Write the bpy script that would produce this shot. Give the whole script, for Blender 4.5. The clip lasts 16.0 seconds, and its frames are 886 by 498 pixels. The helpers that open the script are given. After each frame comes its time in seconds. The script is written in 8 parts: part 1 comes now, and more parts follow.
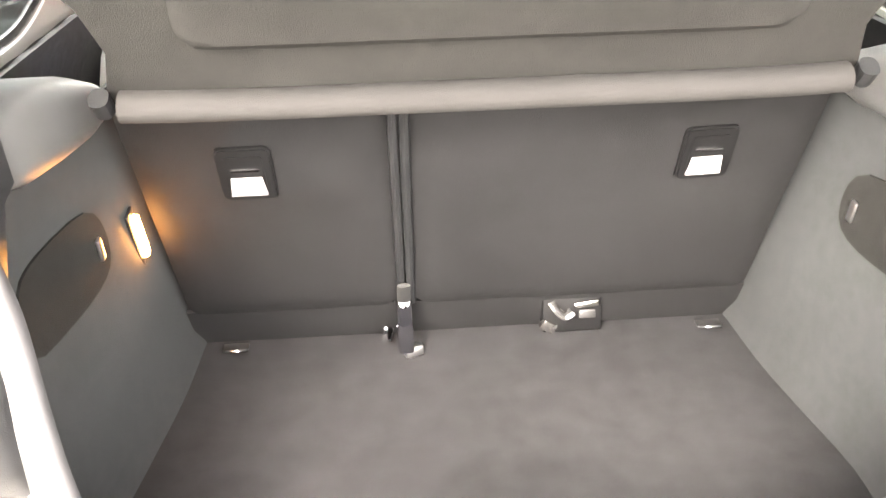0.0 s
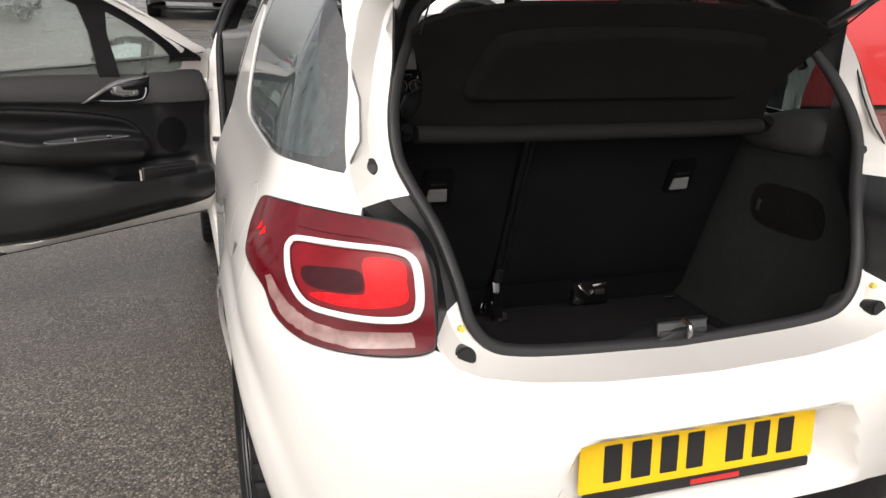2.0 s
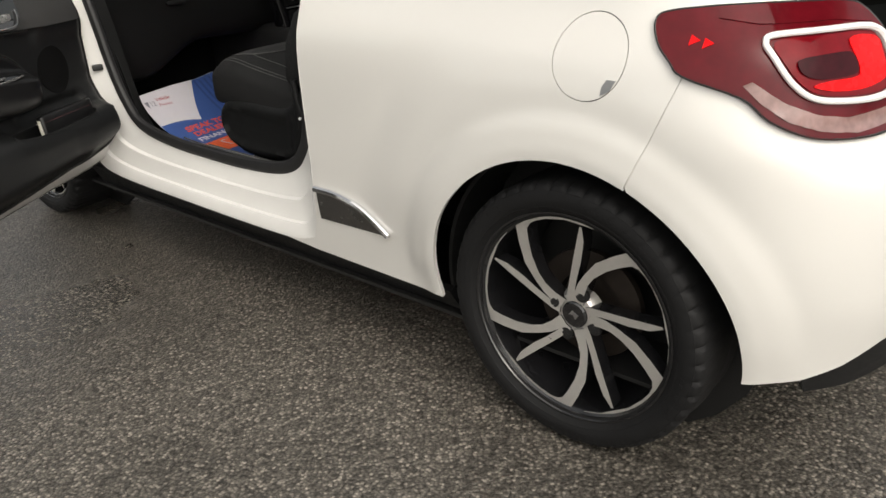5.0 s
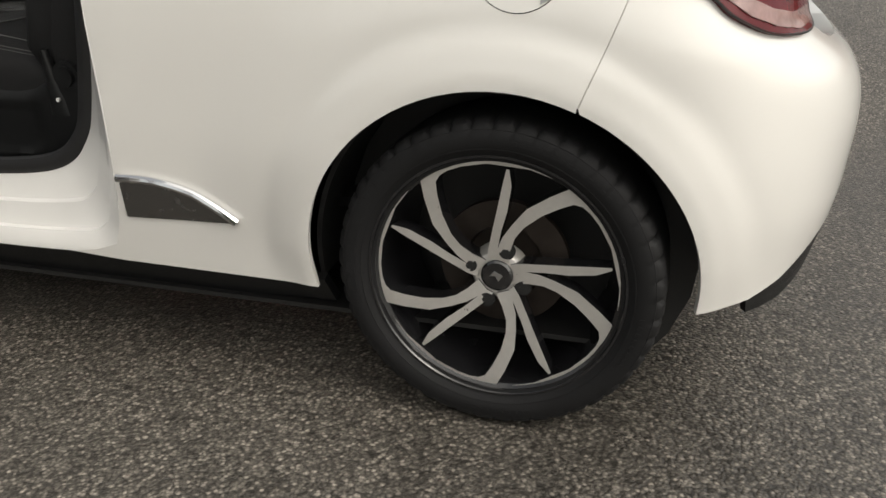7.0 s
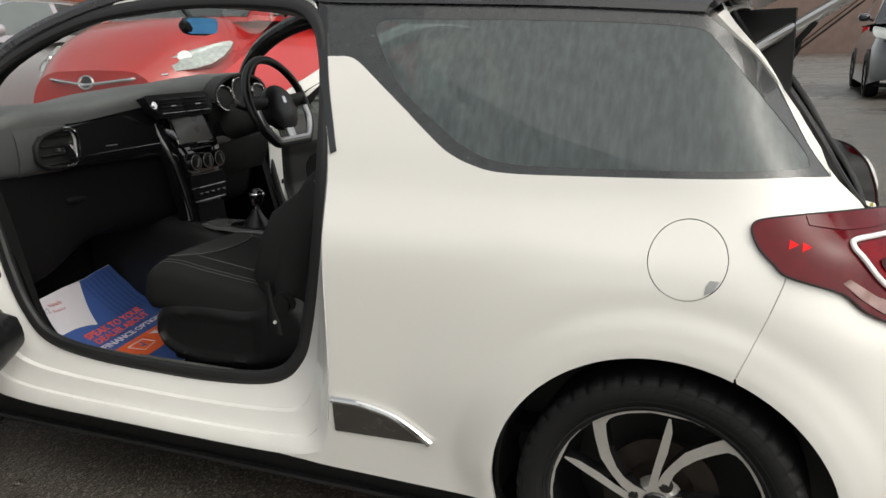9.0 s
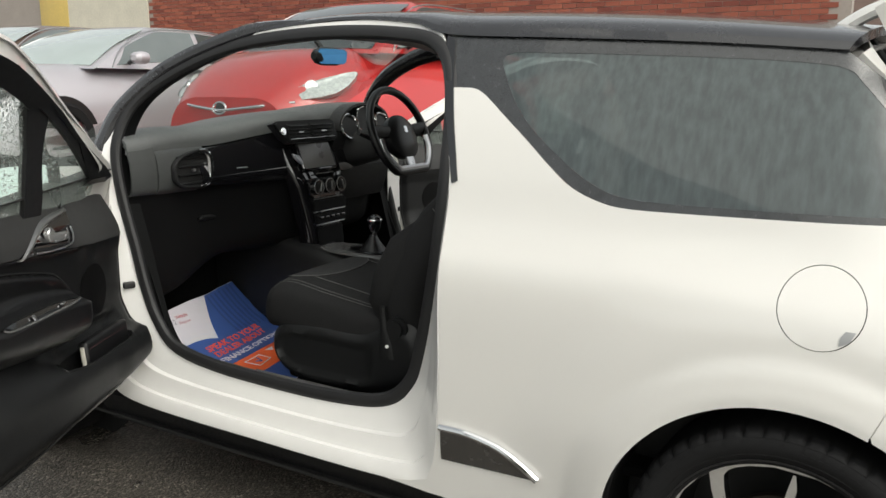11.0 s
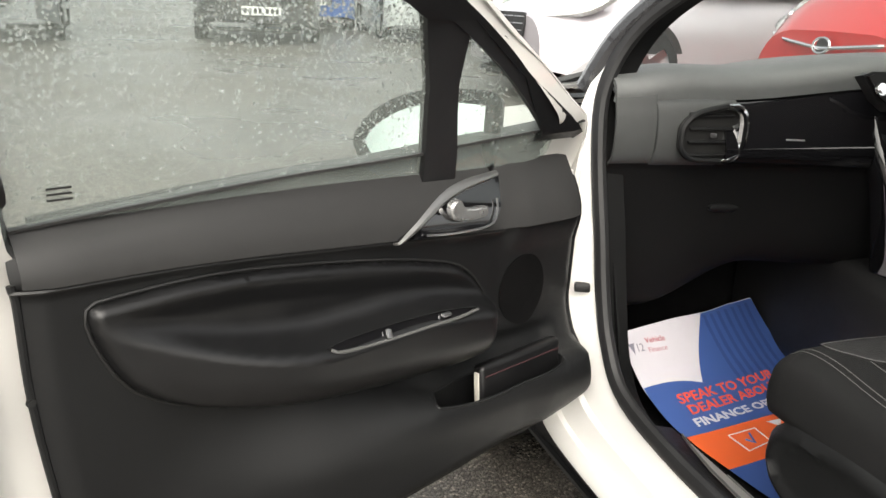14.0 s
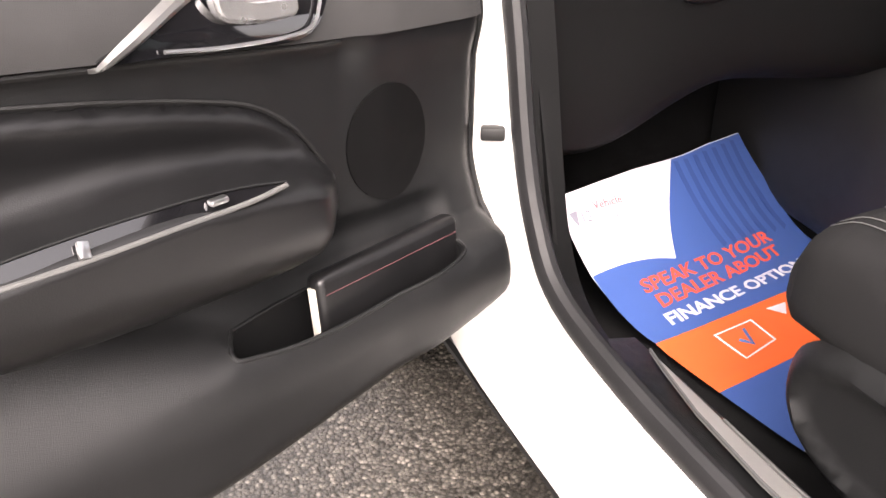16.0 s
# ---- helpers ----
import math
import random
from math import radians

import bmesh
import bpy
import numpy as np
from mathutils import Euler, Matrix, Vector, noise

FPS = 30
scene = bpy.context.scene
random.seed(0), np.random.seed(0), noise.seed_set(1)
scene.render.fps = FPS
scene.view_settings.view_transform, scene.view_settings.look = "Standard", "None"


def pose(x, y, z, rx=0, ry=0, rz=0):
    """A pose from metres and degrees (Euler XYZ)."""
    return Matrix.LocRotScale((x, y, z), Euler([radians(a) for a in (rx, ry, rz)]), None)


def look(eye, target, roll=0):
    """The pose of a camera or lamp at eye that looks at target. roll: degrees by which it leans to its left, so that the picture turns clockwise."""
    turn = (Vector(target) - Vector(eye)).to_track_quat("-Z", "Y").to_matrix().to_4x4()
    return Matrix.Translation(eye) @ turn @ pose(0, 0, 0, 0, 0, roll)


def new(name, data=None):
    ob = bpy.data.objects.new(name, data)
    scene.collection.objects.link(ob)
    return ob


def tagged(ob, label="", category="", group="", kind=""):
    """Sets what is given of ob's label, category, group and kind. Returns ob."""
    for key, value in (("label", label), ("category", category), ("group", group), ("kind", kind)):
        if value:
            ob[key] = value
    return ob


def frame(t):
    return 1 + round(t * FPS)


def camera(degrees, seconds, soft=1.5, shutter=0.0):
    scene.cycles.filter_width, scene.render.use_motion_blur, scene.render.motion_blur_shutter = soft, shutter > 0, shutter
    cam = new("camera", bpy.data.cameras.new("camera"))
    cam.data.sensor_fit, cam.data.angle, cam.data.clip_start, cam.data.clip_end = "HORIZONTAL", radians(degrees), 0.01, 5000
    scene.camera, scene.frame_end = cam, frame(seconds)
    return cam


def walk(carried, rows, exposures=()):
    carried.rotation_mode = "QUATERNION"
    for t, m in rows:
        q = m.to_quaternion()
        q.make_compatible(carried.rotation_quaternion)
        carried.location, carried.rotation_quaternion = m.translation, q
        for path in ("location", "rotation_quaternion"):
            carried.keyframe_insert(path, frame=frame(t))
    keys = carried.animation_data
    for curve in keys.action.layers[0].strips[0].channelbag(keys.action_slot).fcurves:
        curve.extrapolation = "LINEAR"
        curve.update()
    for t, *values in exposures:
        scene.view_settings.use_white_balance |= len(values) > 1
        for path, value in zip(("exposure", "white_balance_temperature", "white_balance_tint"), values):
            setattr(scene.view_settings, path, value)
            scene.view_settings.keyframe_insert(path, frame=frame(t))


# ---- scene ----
cam = camera(57.4, 16.0)
PATH = [
    (0, (-0.113, -0.991, 1.333), (-0.017, 0.749, 0.351), -1.4),
    (0.5, (-0.293, -1.216, 1.347), (-0.075, 0.591, 0.518), 1.0),
    (1, (-0.474, -1.392, 1.355), (-0.058, 0.422, 0.62), 0.5),
    (1.5, (-0.659, -1.566, 1.344), (-0.137, 0.248, 0.683), 0.8),
    (2, (-0.909, -1.679, 1.342), (-0.299, 0.115, 0.7), 2.1),
    (2.5, (-1.197, -1.717, 1.325), (-0.517, 0.048, 0.675), 1.8),
    (3, (-1.451, -1.596, 1.304), (-0.769, 0.165, 0.646), -0.0),
    (3.5, (-1.669, -1.476, 1.292), (-0.895, 0.246, 0.633), -1.7),
    (4, (-1.884, -1.31, 1.262), (-0.934, 0.293, 0.535), -3.9),
    (4.2, (-1.929, -1.201, 1.244), (-0.908, 0.339, 0.477), -4.3),
    (6.3, (-2.111, -0.394, 1.009), (-0.417, 0.298, 0.201), -1.8),
    (6.5, (-2.086, -0.36, 0.987), (-0.376, 0.284, 0.173), -1.8),
    (7, (-2.07, -0.3, 0.961), (-0.327, 0.238, 0.14), -1.4),
    (7.5, (-2.105, -0.258, 1.033), (-0.316, 0.213, 0.271), -1.4),
    (8, (-2.187, -0.222, 1.141), (-0.373, 0.325, 0.5), -1.8),
    (8.5, (-2.283, -0.196, 1.222), (-0.482, 0.468, 0.66), -1.8),
    (8.7, (-2.327, -0.188, 1.25), (-0.53, 0.515, 0.725), -1.5),
    (10.8, (-2.399, -0.224, 1.263), (-0.673, 0.713, 0.882), 0.5),
    (11, (-2.364, -0.169, 1.251), (-0.676, 0.826, 0.853), 0.1),
    (11.5, (-2.26, -0.098, 1.255), (-0.766, 1.16, 0.825), 0.8),
    (12, (-2.146, -0.057, 1.274), (-0.928, 1.465, 0.826), 2.7),
    (12.5, (-2.034, 0.067, 1.254), (-0.956, 1.679, 0.762), 3.1),
    (13, (-1.941, 0.221, 1.259), (-0.921, 1.861, 0.742), 3.0),
    (13.5, (-1.786, 0.346, 1.23), (-0.933, 2.07, 0.682), 3.0),
    (14, (-1.583, 0.441, 1.222), (-0.958, 2.248, 0.635), 2.9),
    (14.5, (-1.442, 0.609, 1.17), (-0.848, 2.395, 0.495), 2.1),
    (15, (-1.353, 0.76, 1.093), (-0.709, 2.48, 0.302), 1.6),
    (15.5, (-1.284, 0.867, 1.03), (-0.632, 2.545, 0.159), 1.8),
    (16, (-1.218, 0.951, 1.014), (-0.541, 2.591, 0.092), 0.5),
]
EXPOSURE = [(0.0, 5.35, 7350, 14), (0.5, 4.6, 7150, 14), (1.0, 3.1, 7100, 12), (1.5, 1.9, 6950, 12), (2.0, 0.35, 6850, 13), (2.5, 0.0, 6850, 12), (4.2, 0.1, 7000, 9), (6.5, 0.0, 7000, 8), (8.5, -0.05, 6850, 7), (11.0, 0.1, 6750, 5), (13.0, 0.5, 6900, 4), (14.0, 0.9, 6950, 8), (15.0, 1.55, 7100, 16), (16.0, 2.05, 7150, 20)]
walk(cam, [(t, look(e, g, r)) for t, e, g, r in PATH], EXPOSURE)



# ---- light ----
world = bpy.data.worlds.new("overcast_sky")
scene.world = world
world.use_nodes = True
wn = world.node_tree.nodes
sky = wn.new("ShaderNodeTexSky")
sky.sky_type = "NISHITA"
sky.sun_disc = False
sky.sun_elevation = radians(48)
sky.sun_rotation = radians(200)
sky.air_density, sky.dust_density, sky.ozone_density = 1.0, 4.0, 1.0
grey = wn.new("ShaderNodeHueSaturation")
grey.inputs["Saturation"].default_value = 0.22
world.node_tree.links.new(sky.outputs[0], grey.inputs["Color"])
world.node_tree.links.new(grey.outputs[0], wn["Background"].inputs[0])
wn["Background"].inputs[1].default_value = 0.215
sun = new("sun", bpy.data.lights.new("sun", "SUN"))
sun.data.energy, sun.data.angle, sun.data.color = 1.1, radians(95), (1.0, 0.96, 0.9)
sun.matrix_world = look((-7, -6, 12), (0, 0, 0))


# ---- materials ----
def mat(name, color, rough=0.5, metal=0.0, coat=0.0, var=0.12, scale=25.0, bump=0.0, bscale=300.0, rvar=0.08, spec=0.5):
    """A surface with colour and gloss that vary at two sizes, and a fine relief."""
    m = bpy.data.materials.new(name)
    m.use_nodes = True
    nt, b = m.node_tree, m.node_tree.nodes["Principled BSDF"]
    link = nt.links.new
    co = nt.nodes.new("ShaderNodeTexCoord")
    n1, n2 = nt.nodes.new("ShaderNodeTexNoise"), nt.nodes.new("ShaderNodeTexNoise")
    n1.inputs["Scale"].default_value, n1.inputs["Detail"].default_value = scale * 0.12, 4
    n2.inputs["Scale"].default_value, n2.inputs["Detail"].default_value = scale, 3
    for n in (n1, n2):
        link(co.outputs["Object"], n.inputs["Vector"])
    add = nt.nodes.new("ShaderNodeMath")
    add.operation = "ADD"
    link(n1.outputs[0], add.inputs[0])
    link(n2.outputs[0], add.inputs[1])
    ramp = nt.nodes.new("ShaderNodeMapRange")
    ramp.inputs[1].default_value, ramp.inputs[2].default_value = 0.6, 1.4
    link(add.outputs[0], ramp.inputs[0])
    mix = nt.nodes.new("ShaderNodeMix")
    mix.data_type = "RGBA"
    mix.inputs[6].default_value = (*[c * (1 - var) for c in color], 1)
    mix.inputs[7].default_value = (*[min(1, c * (1 + var)) for c in color], 1)
    link(ramp.outputs[0], mix.inputs[0])
    link(mix.outputs[2], b.inputs["Base Color"])
    rr = nt.nodes.new("ShaderNodeMapRange")
    rr.inputs[3].default_value, rr.inputs[4].default_value = max(0.02, rough - rvar), min(1, rough + rvar)
    link(ramp.outputs[0], rr.inputs[0])
    link(rr.outputs[0], b.inputs["Roughness"])
    b.inputs["Metallic"].default_value = metal
    b.inputs["Coat Weight"].default_value = coat
    b.inputs["Coat Roughness"].default_value = 0.03
    b.inputs["Specular IOR Level"].default_value = spec
    if bump:
        n3, bp = nt.nodes.new("ShaderNodeTexNoise"), nt.nodes.new("ShaderNodeBump")
        n3.inputs["Scale"].default_value, n3.inputs["Detail"].default_value = bscale, 2
        bp.inputs["Strength"].default_value, bp.inputs["Distance"].default_value = bump, 0.002
        link(co.outputs["Object"], n3.inputs["Vector"])
        link(n3.outputs[0], bp.inputs["Height"])
        link(bp.outputs[0], b.inputs["Normal"])
    return m


def glass(name, tint, haze=0.0, haze_color=(0.3, 0.33, 0.33), rough=0.02, drops=0.0, streaks=False, gloss=0.05, even=False):
    """Thin glass: what lies behind it, tinted, with a gloss, a haze colour for mist and reflected sky, and drops on it.
    """
    m = bpy.data.materials.new(name)
    m.use_nodes = True
    nt = m.node_tree
    nt.nodes.clear()
    link = nt.links.new
    out = nt.nodes.new("ShaderNodeOutputMaterial")
    tr, gl, df = (nt.nodes.new(k) for k in ("ShaderNodeBsdfTransparent", "ShaderNodeBsdfGlossy", "ShaderNodeBsdfDiffuse"))
    tr.inputs[0].default_value = (*tint, 1)
    gl.inputs["Roughness"].default_value = rough
    df.inputs[0].default_value = (*haze_color, 1)
    fr = nt.nodes.new("ShaderNodeLayerWeight")
    fr.inputs["Blend"].default_value = 0.5
    po, sc = nt.nodes.new("ShaderNodeMath"), nt.nodes.new("ShaderNodeMath")
    po.operation, sc.operation = "POWER", "MULTIPLY_ADD"
    po.inputs[1].default_value = 4.0
    sc.inputs[1].default_value, sc.inputs[2].default_value = 0.85, gloss
    link(fr.outputs["Facing"], po.inputs[0])
    link(po.outputs[0], sc.inputs[0])
    m1, m2 = nt.nodes.new("ShaderNodeMixShader"), nt.nodes.new("ShaderNodeMixShader")
    co = nt.nodes.new("ShaderNodeTexCoord")
    no = nt.nodes.new("ShaderNodeTexNoise")
    mp = nt.nodes.new("ShaderNodeMapping")
    mp.inputs["Scale"].default_value = (60, 60, 0.8) if streaks else (9, 9, 9)
    link(co.outputs["Object"], mp.inputs[0])
    link(mp.outputs[0], no.inputs["Vector"])
    no.inputs["Scale"].default_value, no.inputs["Detail"].default_value = 1.0, 5
    mr = nt.nodes.new("ShaderNodeMapRange")
    mr.inputs[1].default_value, mr.inputs[2].default_value = 0.35, 0.7
    mr.inputs[3].default_value, mr.inputs[4].default_value = haze * (0.95 if even else 0.8), min(1, haze * (1.05 if even else 1.25))
    link(no.outputs[0], mr.inputs[0])
    link(mr.outputs[0], m1.inputs[0])
    link(tr.outputs[0], m1.inputs[1])
    link(df.outputs[0], m1.inputs[2])
    link(sc.outputs[0], m2.inputs[0])
    link(m1.outputs[0], m2.inputs[1])
    link(gl.outputs[0], m2.inputs[2])
    link(m2.outputs[0], out.inputs[0])
    if drops:
        vo, bp = nt.nodes.new("ShaderNodeTexVoronoi"), nt.nodes.new("ShaderNodeBump")
        vo.inputs["Scale"].default_value = 220
        cl = nt.nodes.new("ShaderNodeMapRange")
        cl.inputs[1].default_value, cl.inputs[2].default_value = 0.0, 0.45
        cl.inputs[3].default_value, cl.inputs[4].default_value = 1, 0
        link(co.outputs["Object"], vo.inputs["Vector"])
        link(vo.outputs["Distance"], cl.inputs[0])
        link(cl.outputs[0], bp.inputs["Height"])
        bp.inputs["Strength"].default_value, bp.inputs["Distance"].default_value = drops, 0.003
        for n in (gl, df, fr):
            link(bp.outputs[0], n.inputs["Normal"])
        if drops > 0.3:
            # some cells hold a clear bead that breaks the mist
            sp, pick, bead, less = (nt.nodes.new(k) for k in ("ShaderNodeSeparateColor", "ShaderNodeMath", "ShaderNodeMath", "ShaderNodeMath"))
            link(vo.outputs["Color"], sp.inputs[0])
            pick.operation, pick.inputs[1].default_value = "GREATER_THAN", 0.62
            link(sp.outputs[0], pick.inputs[0])
            bead.operation = "MULTIPLY"
            link(pick.outputs[0], bead.inputs[0])
            link(cl.outputs[0], bead.inputs[1])
            less.operation, less.inputs[1].default_value = "MULTIPLY_ADD", -0.42
            link(bead.outputs[0], less.inputs[0])
            link(mr.outputs[0], less.inputs[2])
            link(less.outputs[0], m1.inputs[0])
    return m


def emit(name, color, strength):
    m = bpy.data.materials.new(name)
    m.use_nodes = True
    b = m.node_tree.nodes["Principled BSDF"]
    b.inputs["Base Color"].default_value = (*color, 1)
    b.inputs["Emission Color"].default_value = (*color, 1)
    b.inputs["Emission Strength"].default_value = strength
    return m


WHITE = mat("pearl_white_paint", (0.70, 0.685, 0.655), 0.30, coat=1.0, var=0.004, scale=8, rvar=0.006)
JAMB = mat("white_jamb_paint", (0.74, 0.73, 0.71), 0.35, coat=0.6, var=0.03, scale=12)
ROOF = mat("black_roof_paint", (0.022, 0.022, 0.025), 0.25, coat=0.9, var=0.2, scale=60, bump=0.15, bscale=400)
RUBBER = mat("rubber_seal", (0.012, 0.012, 0.013), 0.55, var=0.25, scale=60, bump=0.1)
PLASTIC = mat("black_grained_plastic", (0.0074, 0.0077, 0.0082), 0.43, var=0.12, scale=60, bump=0.25, bscale=900, spec=0.36)
SOFT = mat("soft_touch_dark_grey", (0.034, 0.0337, 0.0337), 0.50, var=0.1, scale=40, bump=0.25, bscale=1100, spec=0.32)
# dash skin, lightened in colour for the light on its top
DASHTOP = mat("lit_grained_dash_skin", (0.110, 0.115, 0.115), 0.45, var=0.1, scale=40, bump=0.35, bscale=900)
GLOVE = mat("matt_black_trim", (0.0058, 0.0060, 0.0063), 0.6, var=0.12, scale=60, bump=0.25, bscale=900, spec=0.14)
# same grained skin, darkened in colour for the shade on its upright faces
DASHSIDE = mat("shaded_grained_dash_side", (0.055, 0.0575, 0.0575), 0.40, var=0.1, scale=40, bump=0.3, bscale=900)
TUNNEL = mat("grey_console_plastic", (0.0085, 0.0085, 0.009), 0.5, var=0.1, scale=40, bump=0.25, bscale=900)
VINYL = mat("black_vinyl", (0.0065, 0.0065, 0.007), 0.37, var=0.15, scale=30, bump=0.12, bscale=700, spec=0.5)
PIANO = mat("piano_black", (0.006, 0.006, 0.007), 0.06, coat=1.0, var=0.1, rvar=0.02)
CHROME = mat("chrome", (0.78, 0.78, 0.79), 0.10, metal=1.0, var=0.03, rvar=0.03)
DARKCHROME = mat("dark_chrome", (0.22, 0.215, 0.21), 0.24, metal=0.95, var=0.08, scale=60)
PULL = mat("brushed_pull", (0.70, 0.70, 0.70), 0.24, metal=0.85, var=0.04)
DARKSATIN = mat("dark_brushed_metal", (0.13, 0.13, 0.128), 0.38, metal=0.3, var=0.1, scale=200)
SATIN = mat("satin_silver", (0.55, 0.55, 0.56), 0.30, metal=1.0, var=0.04, rvar=0.05)
SILVERPAINT = mat("silver_paint", (0.22, 0.22, 0.22), 0.40, metal=0.2, var=0.04)
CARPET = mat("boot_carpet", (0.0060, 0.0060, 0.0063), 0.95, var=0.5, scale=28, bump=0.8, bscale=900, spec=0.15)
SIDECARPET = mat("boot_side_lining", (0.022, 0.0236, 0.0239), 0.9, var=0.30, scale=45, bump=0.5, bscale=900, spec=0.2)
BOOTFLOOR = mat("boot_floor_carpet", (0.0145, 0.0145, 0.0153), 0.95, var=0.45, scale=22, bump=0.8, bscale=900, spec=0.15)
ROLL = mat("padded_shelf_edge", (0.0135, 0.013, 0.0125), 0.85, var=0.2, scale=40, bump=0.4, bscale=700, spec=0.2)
LEDGE = mat("grey_ledge_plastic", (0.050, 0.051, 0.051), 0.42, var=0.08, scale=30, bump=0.2, bscale=900)
NIGHT = mat("dull_black_plastic", (0.0032, 0.0032, 0.0034), 0.6, var=0.15, scale=60, spec=0.12)
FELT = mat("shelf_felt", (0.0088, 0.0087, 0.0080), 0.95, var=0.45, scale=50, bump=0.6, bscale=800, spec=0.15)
FABRIC = mat("seat_fabric", (0.013, 0.013, 0.0135), 0.85, var=0.25, scale=150, bump=0.6, bscale=1500, spec=0.25)
MESH = mat("woven_mesh", (0.028, 0.028, 0.0283), 0.75, var=0.5, scale=420, bump=0.9, bscale=420, spec=0.3)
TYRE = mat("tyre_rubber", (0.0065, 0.0065, 0.007), 0.66, var=0.25, scale=50, bump=0.2, bscale=500, spec=0.3)
MACHINED = mat("machined_alloy", (0.72, 0.70, 0.67), 0.34, metal=0.75, var=0.06, scale=90)
GLOSSBLACK = mat("gloss_black_alloy", (0.009, 0.009, 0.010), 0.22, coat=0.5, var=0.2)
LENS_RED = mat("red_lens", (0.38, 0.003, 0.007), 0.12, coat=0.0, spec=0.3, var=0.2, scale=40)
LENS_DARK = mat("smoked_red_lens", (0.10, 0.004, 0.008), 0.10, coat=0.0, spec=0.25, var=0.25, scale=30)
LENS_BRIGHT = mat("bright_red_reflector", (0.85, 0.004, 0.008), 0.25, coat=0.0, spec=0.14, var=0.15, scale=60)
LENS_DEEP = mat("deep_red_lens", (0.17, 0.004, 0.009), 0.10, coat=0.0, spec=0.14, var=0.3, scale=30)
LENS_NIGHT = mat("dark_red_reflector", (0.035, 0.003, 0.006), 0.12, coat=0.0, spec=0.12, var=0.3, scale=60)
LENS_CLEAR = mat("clear_ribbed_lens", (0.24, 0.14, 0.13), 0.12, coat=0.3, var=0.3, scale=70)
LIGHT_GUIDE = mat("white_light_guide", (0.86, 0.85, 0.84), 0.18, coat=1.0, var=0.03)
PLATE_YELLOW = mat("yellow_plate", (0.80, 0.50, 0.015), 0.35, var=0.05)
INK = mat("black_ink", (0.012, 0.012, 0.012), 0.5)
GREY_STEEL = mat("zinc_steel", (0.40, 0.40, 0.40), 0.35, metal=0.9, var=0.2)
YELLOW = mat("yellow_plug", (0.65, 0.50, 0.08), 0.5)
# haze colour paints sky reflection along with the condensation
SIDEGLASS = glass("misted_tinted_glass", (0.13, 0.165, 0.165), haze=0.46, haze_color=(0.135, 0.165, 0.168), rough=0.04, drops=0.0, streaks=True, gloss=0.06)
FRIT = mat("black_glass_border", (0.030, 0.032, 0.034), 0.22, coat=0.8, var=0.3, scale=300, bump=0.25, bscale=500)
# pale green haze: dew plus sky reflection put in as diffuse colour
DOORGLASS = glass("wet_door_glass", (0.82, 0.88, 0.85), haze=0.25, haze_color=(0.70, 0.78, 0.73), rough=0.03, even=True, gloss=0.015)


def beads(name):
    """Water beads: clear, with the pale glint that the sky behind gives them."""
    m = bpy.data.materials.new(name)
    m.use_nodes = True
    nt = m.node_tree
    nt.nodes.clear()
    out, mix = nt.nodes.new("ShaderNodeOutputMaterial"), nt.nodes.new("ShaderNodeMixShader")
    gl, tl = nt.nodes.new("ShaderNodeBsdfGlass"), nt.nodes.new("ShaderNodeBsdfTranslucent")
    gl.inputs["IOR"].default_value = 1.33
    gl.inputs["Roughness"].default_value = 0.02
    tl.inputs["Color"].default_value = (0.9, 0.95, 0.93, 1)
    mix.inputs[0].default_value = 0.20
    nt.links.new(gl.outputs[0], mix.inputs[1])
    nt.links.new(tl.outputs[0], mix.inputs[2])
    nt.links.new(mix.outputs[0], out.inputs[0])
    return m


WATER = beads("clear_water")
CLEARGLASS = glass("windscreen_glass", (0.86, 0.90, 0.88), haze=0.0, rough=0.01)
MIRROR = mat("mirror_silver", (0.52, 0.60, 0.57), 0.12, metal=1.0, var=0.10, scale=60, rvar=0.06, bump=0.10, bscale=240)


# ---- mesh helpers ----
def thicken(bm, t):
    """Gives a sheet depth, against its normals, with closed rims."""
    bm.normal_update()
    faces, rim = list(bm.faces), [e for e in bm.edges if len(e.link_faces) == 1]
    low = {v: bm.verts.new(v.co - v.normal * t) for v in list(bm.verts)}
    for e in rim:
        loop = e.link_loops[0]
        a, c = loop.vert, loop.link_loop_next.vert
        bm.faces.new((c, a, low[a], low[c]))
    for f in faces:
        bm.faces.new([low[v] for v in reversed(f.verts)])


def part(name, bm, material, parent=None, label="", smooth=35, thick=0.0, out=None):
    """Links a bmesh as one mesh object under a thing or a part. smooth: edges sharper than this many degrees stay sharp.
    thick: gives a sheet depth, away from the side that out points to."""
    if out is not None:
        bm.normal_update()
        o = Vector(out)
        if sum(f.normal.dot(o) * f.calc_area() for f in bm.faces) < 0:
            bmesh.ops.reverse_faces(bm, faces=bm.faces)
    if thick:
        thicken(bm, thick)
    me = bpy.data.meshes.new(name)
    bm.to_mesh(me)
    bm.free()
    if smooth:
        me.polygons.foreach_set("use_smooth", [True] * len(me.polygons))
        me.set_sharp_from_angle(angle=radians(smooth))
    me.materials.append(material)
    ob = new(name, me)
    if parent:
        ob.parent = parent
    if label:
        ob["label"] = label
    return ob


def empty(name, parent=None, m=None):
    ob = new(name)
    ob.empty_display_size = 0.1
    if parent:
        ob.parent = parent
    if m is not None:
        ob.matrix_basis = m
    return ob


def mirrored(bm):
    bmesh.ops.scale(bm, vec=(-1, 1, 1), verts=bm.verts)
    bmesh.ops.reverse_faces(bm, faces=bm.faces)
    return bm


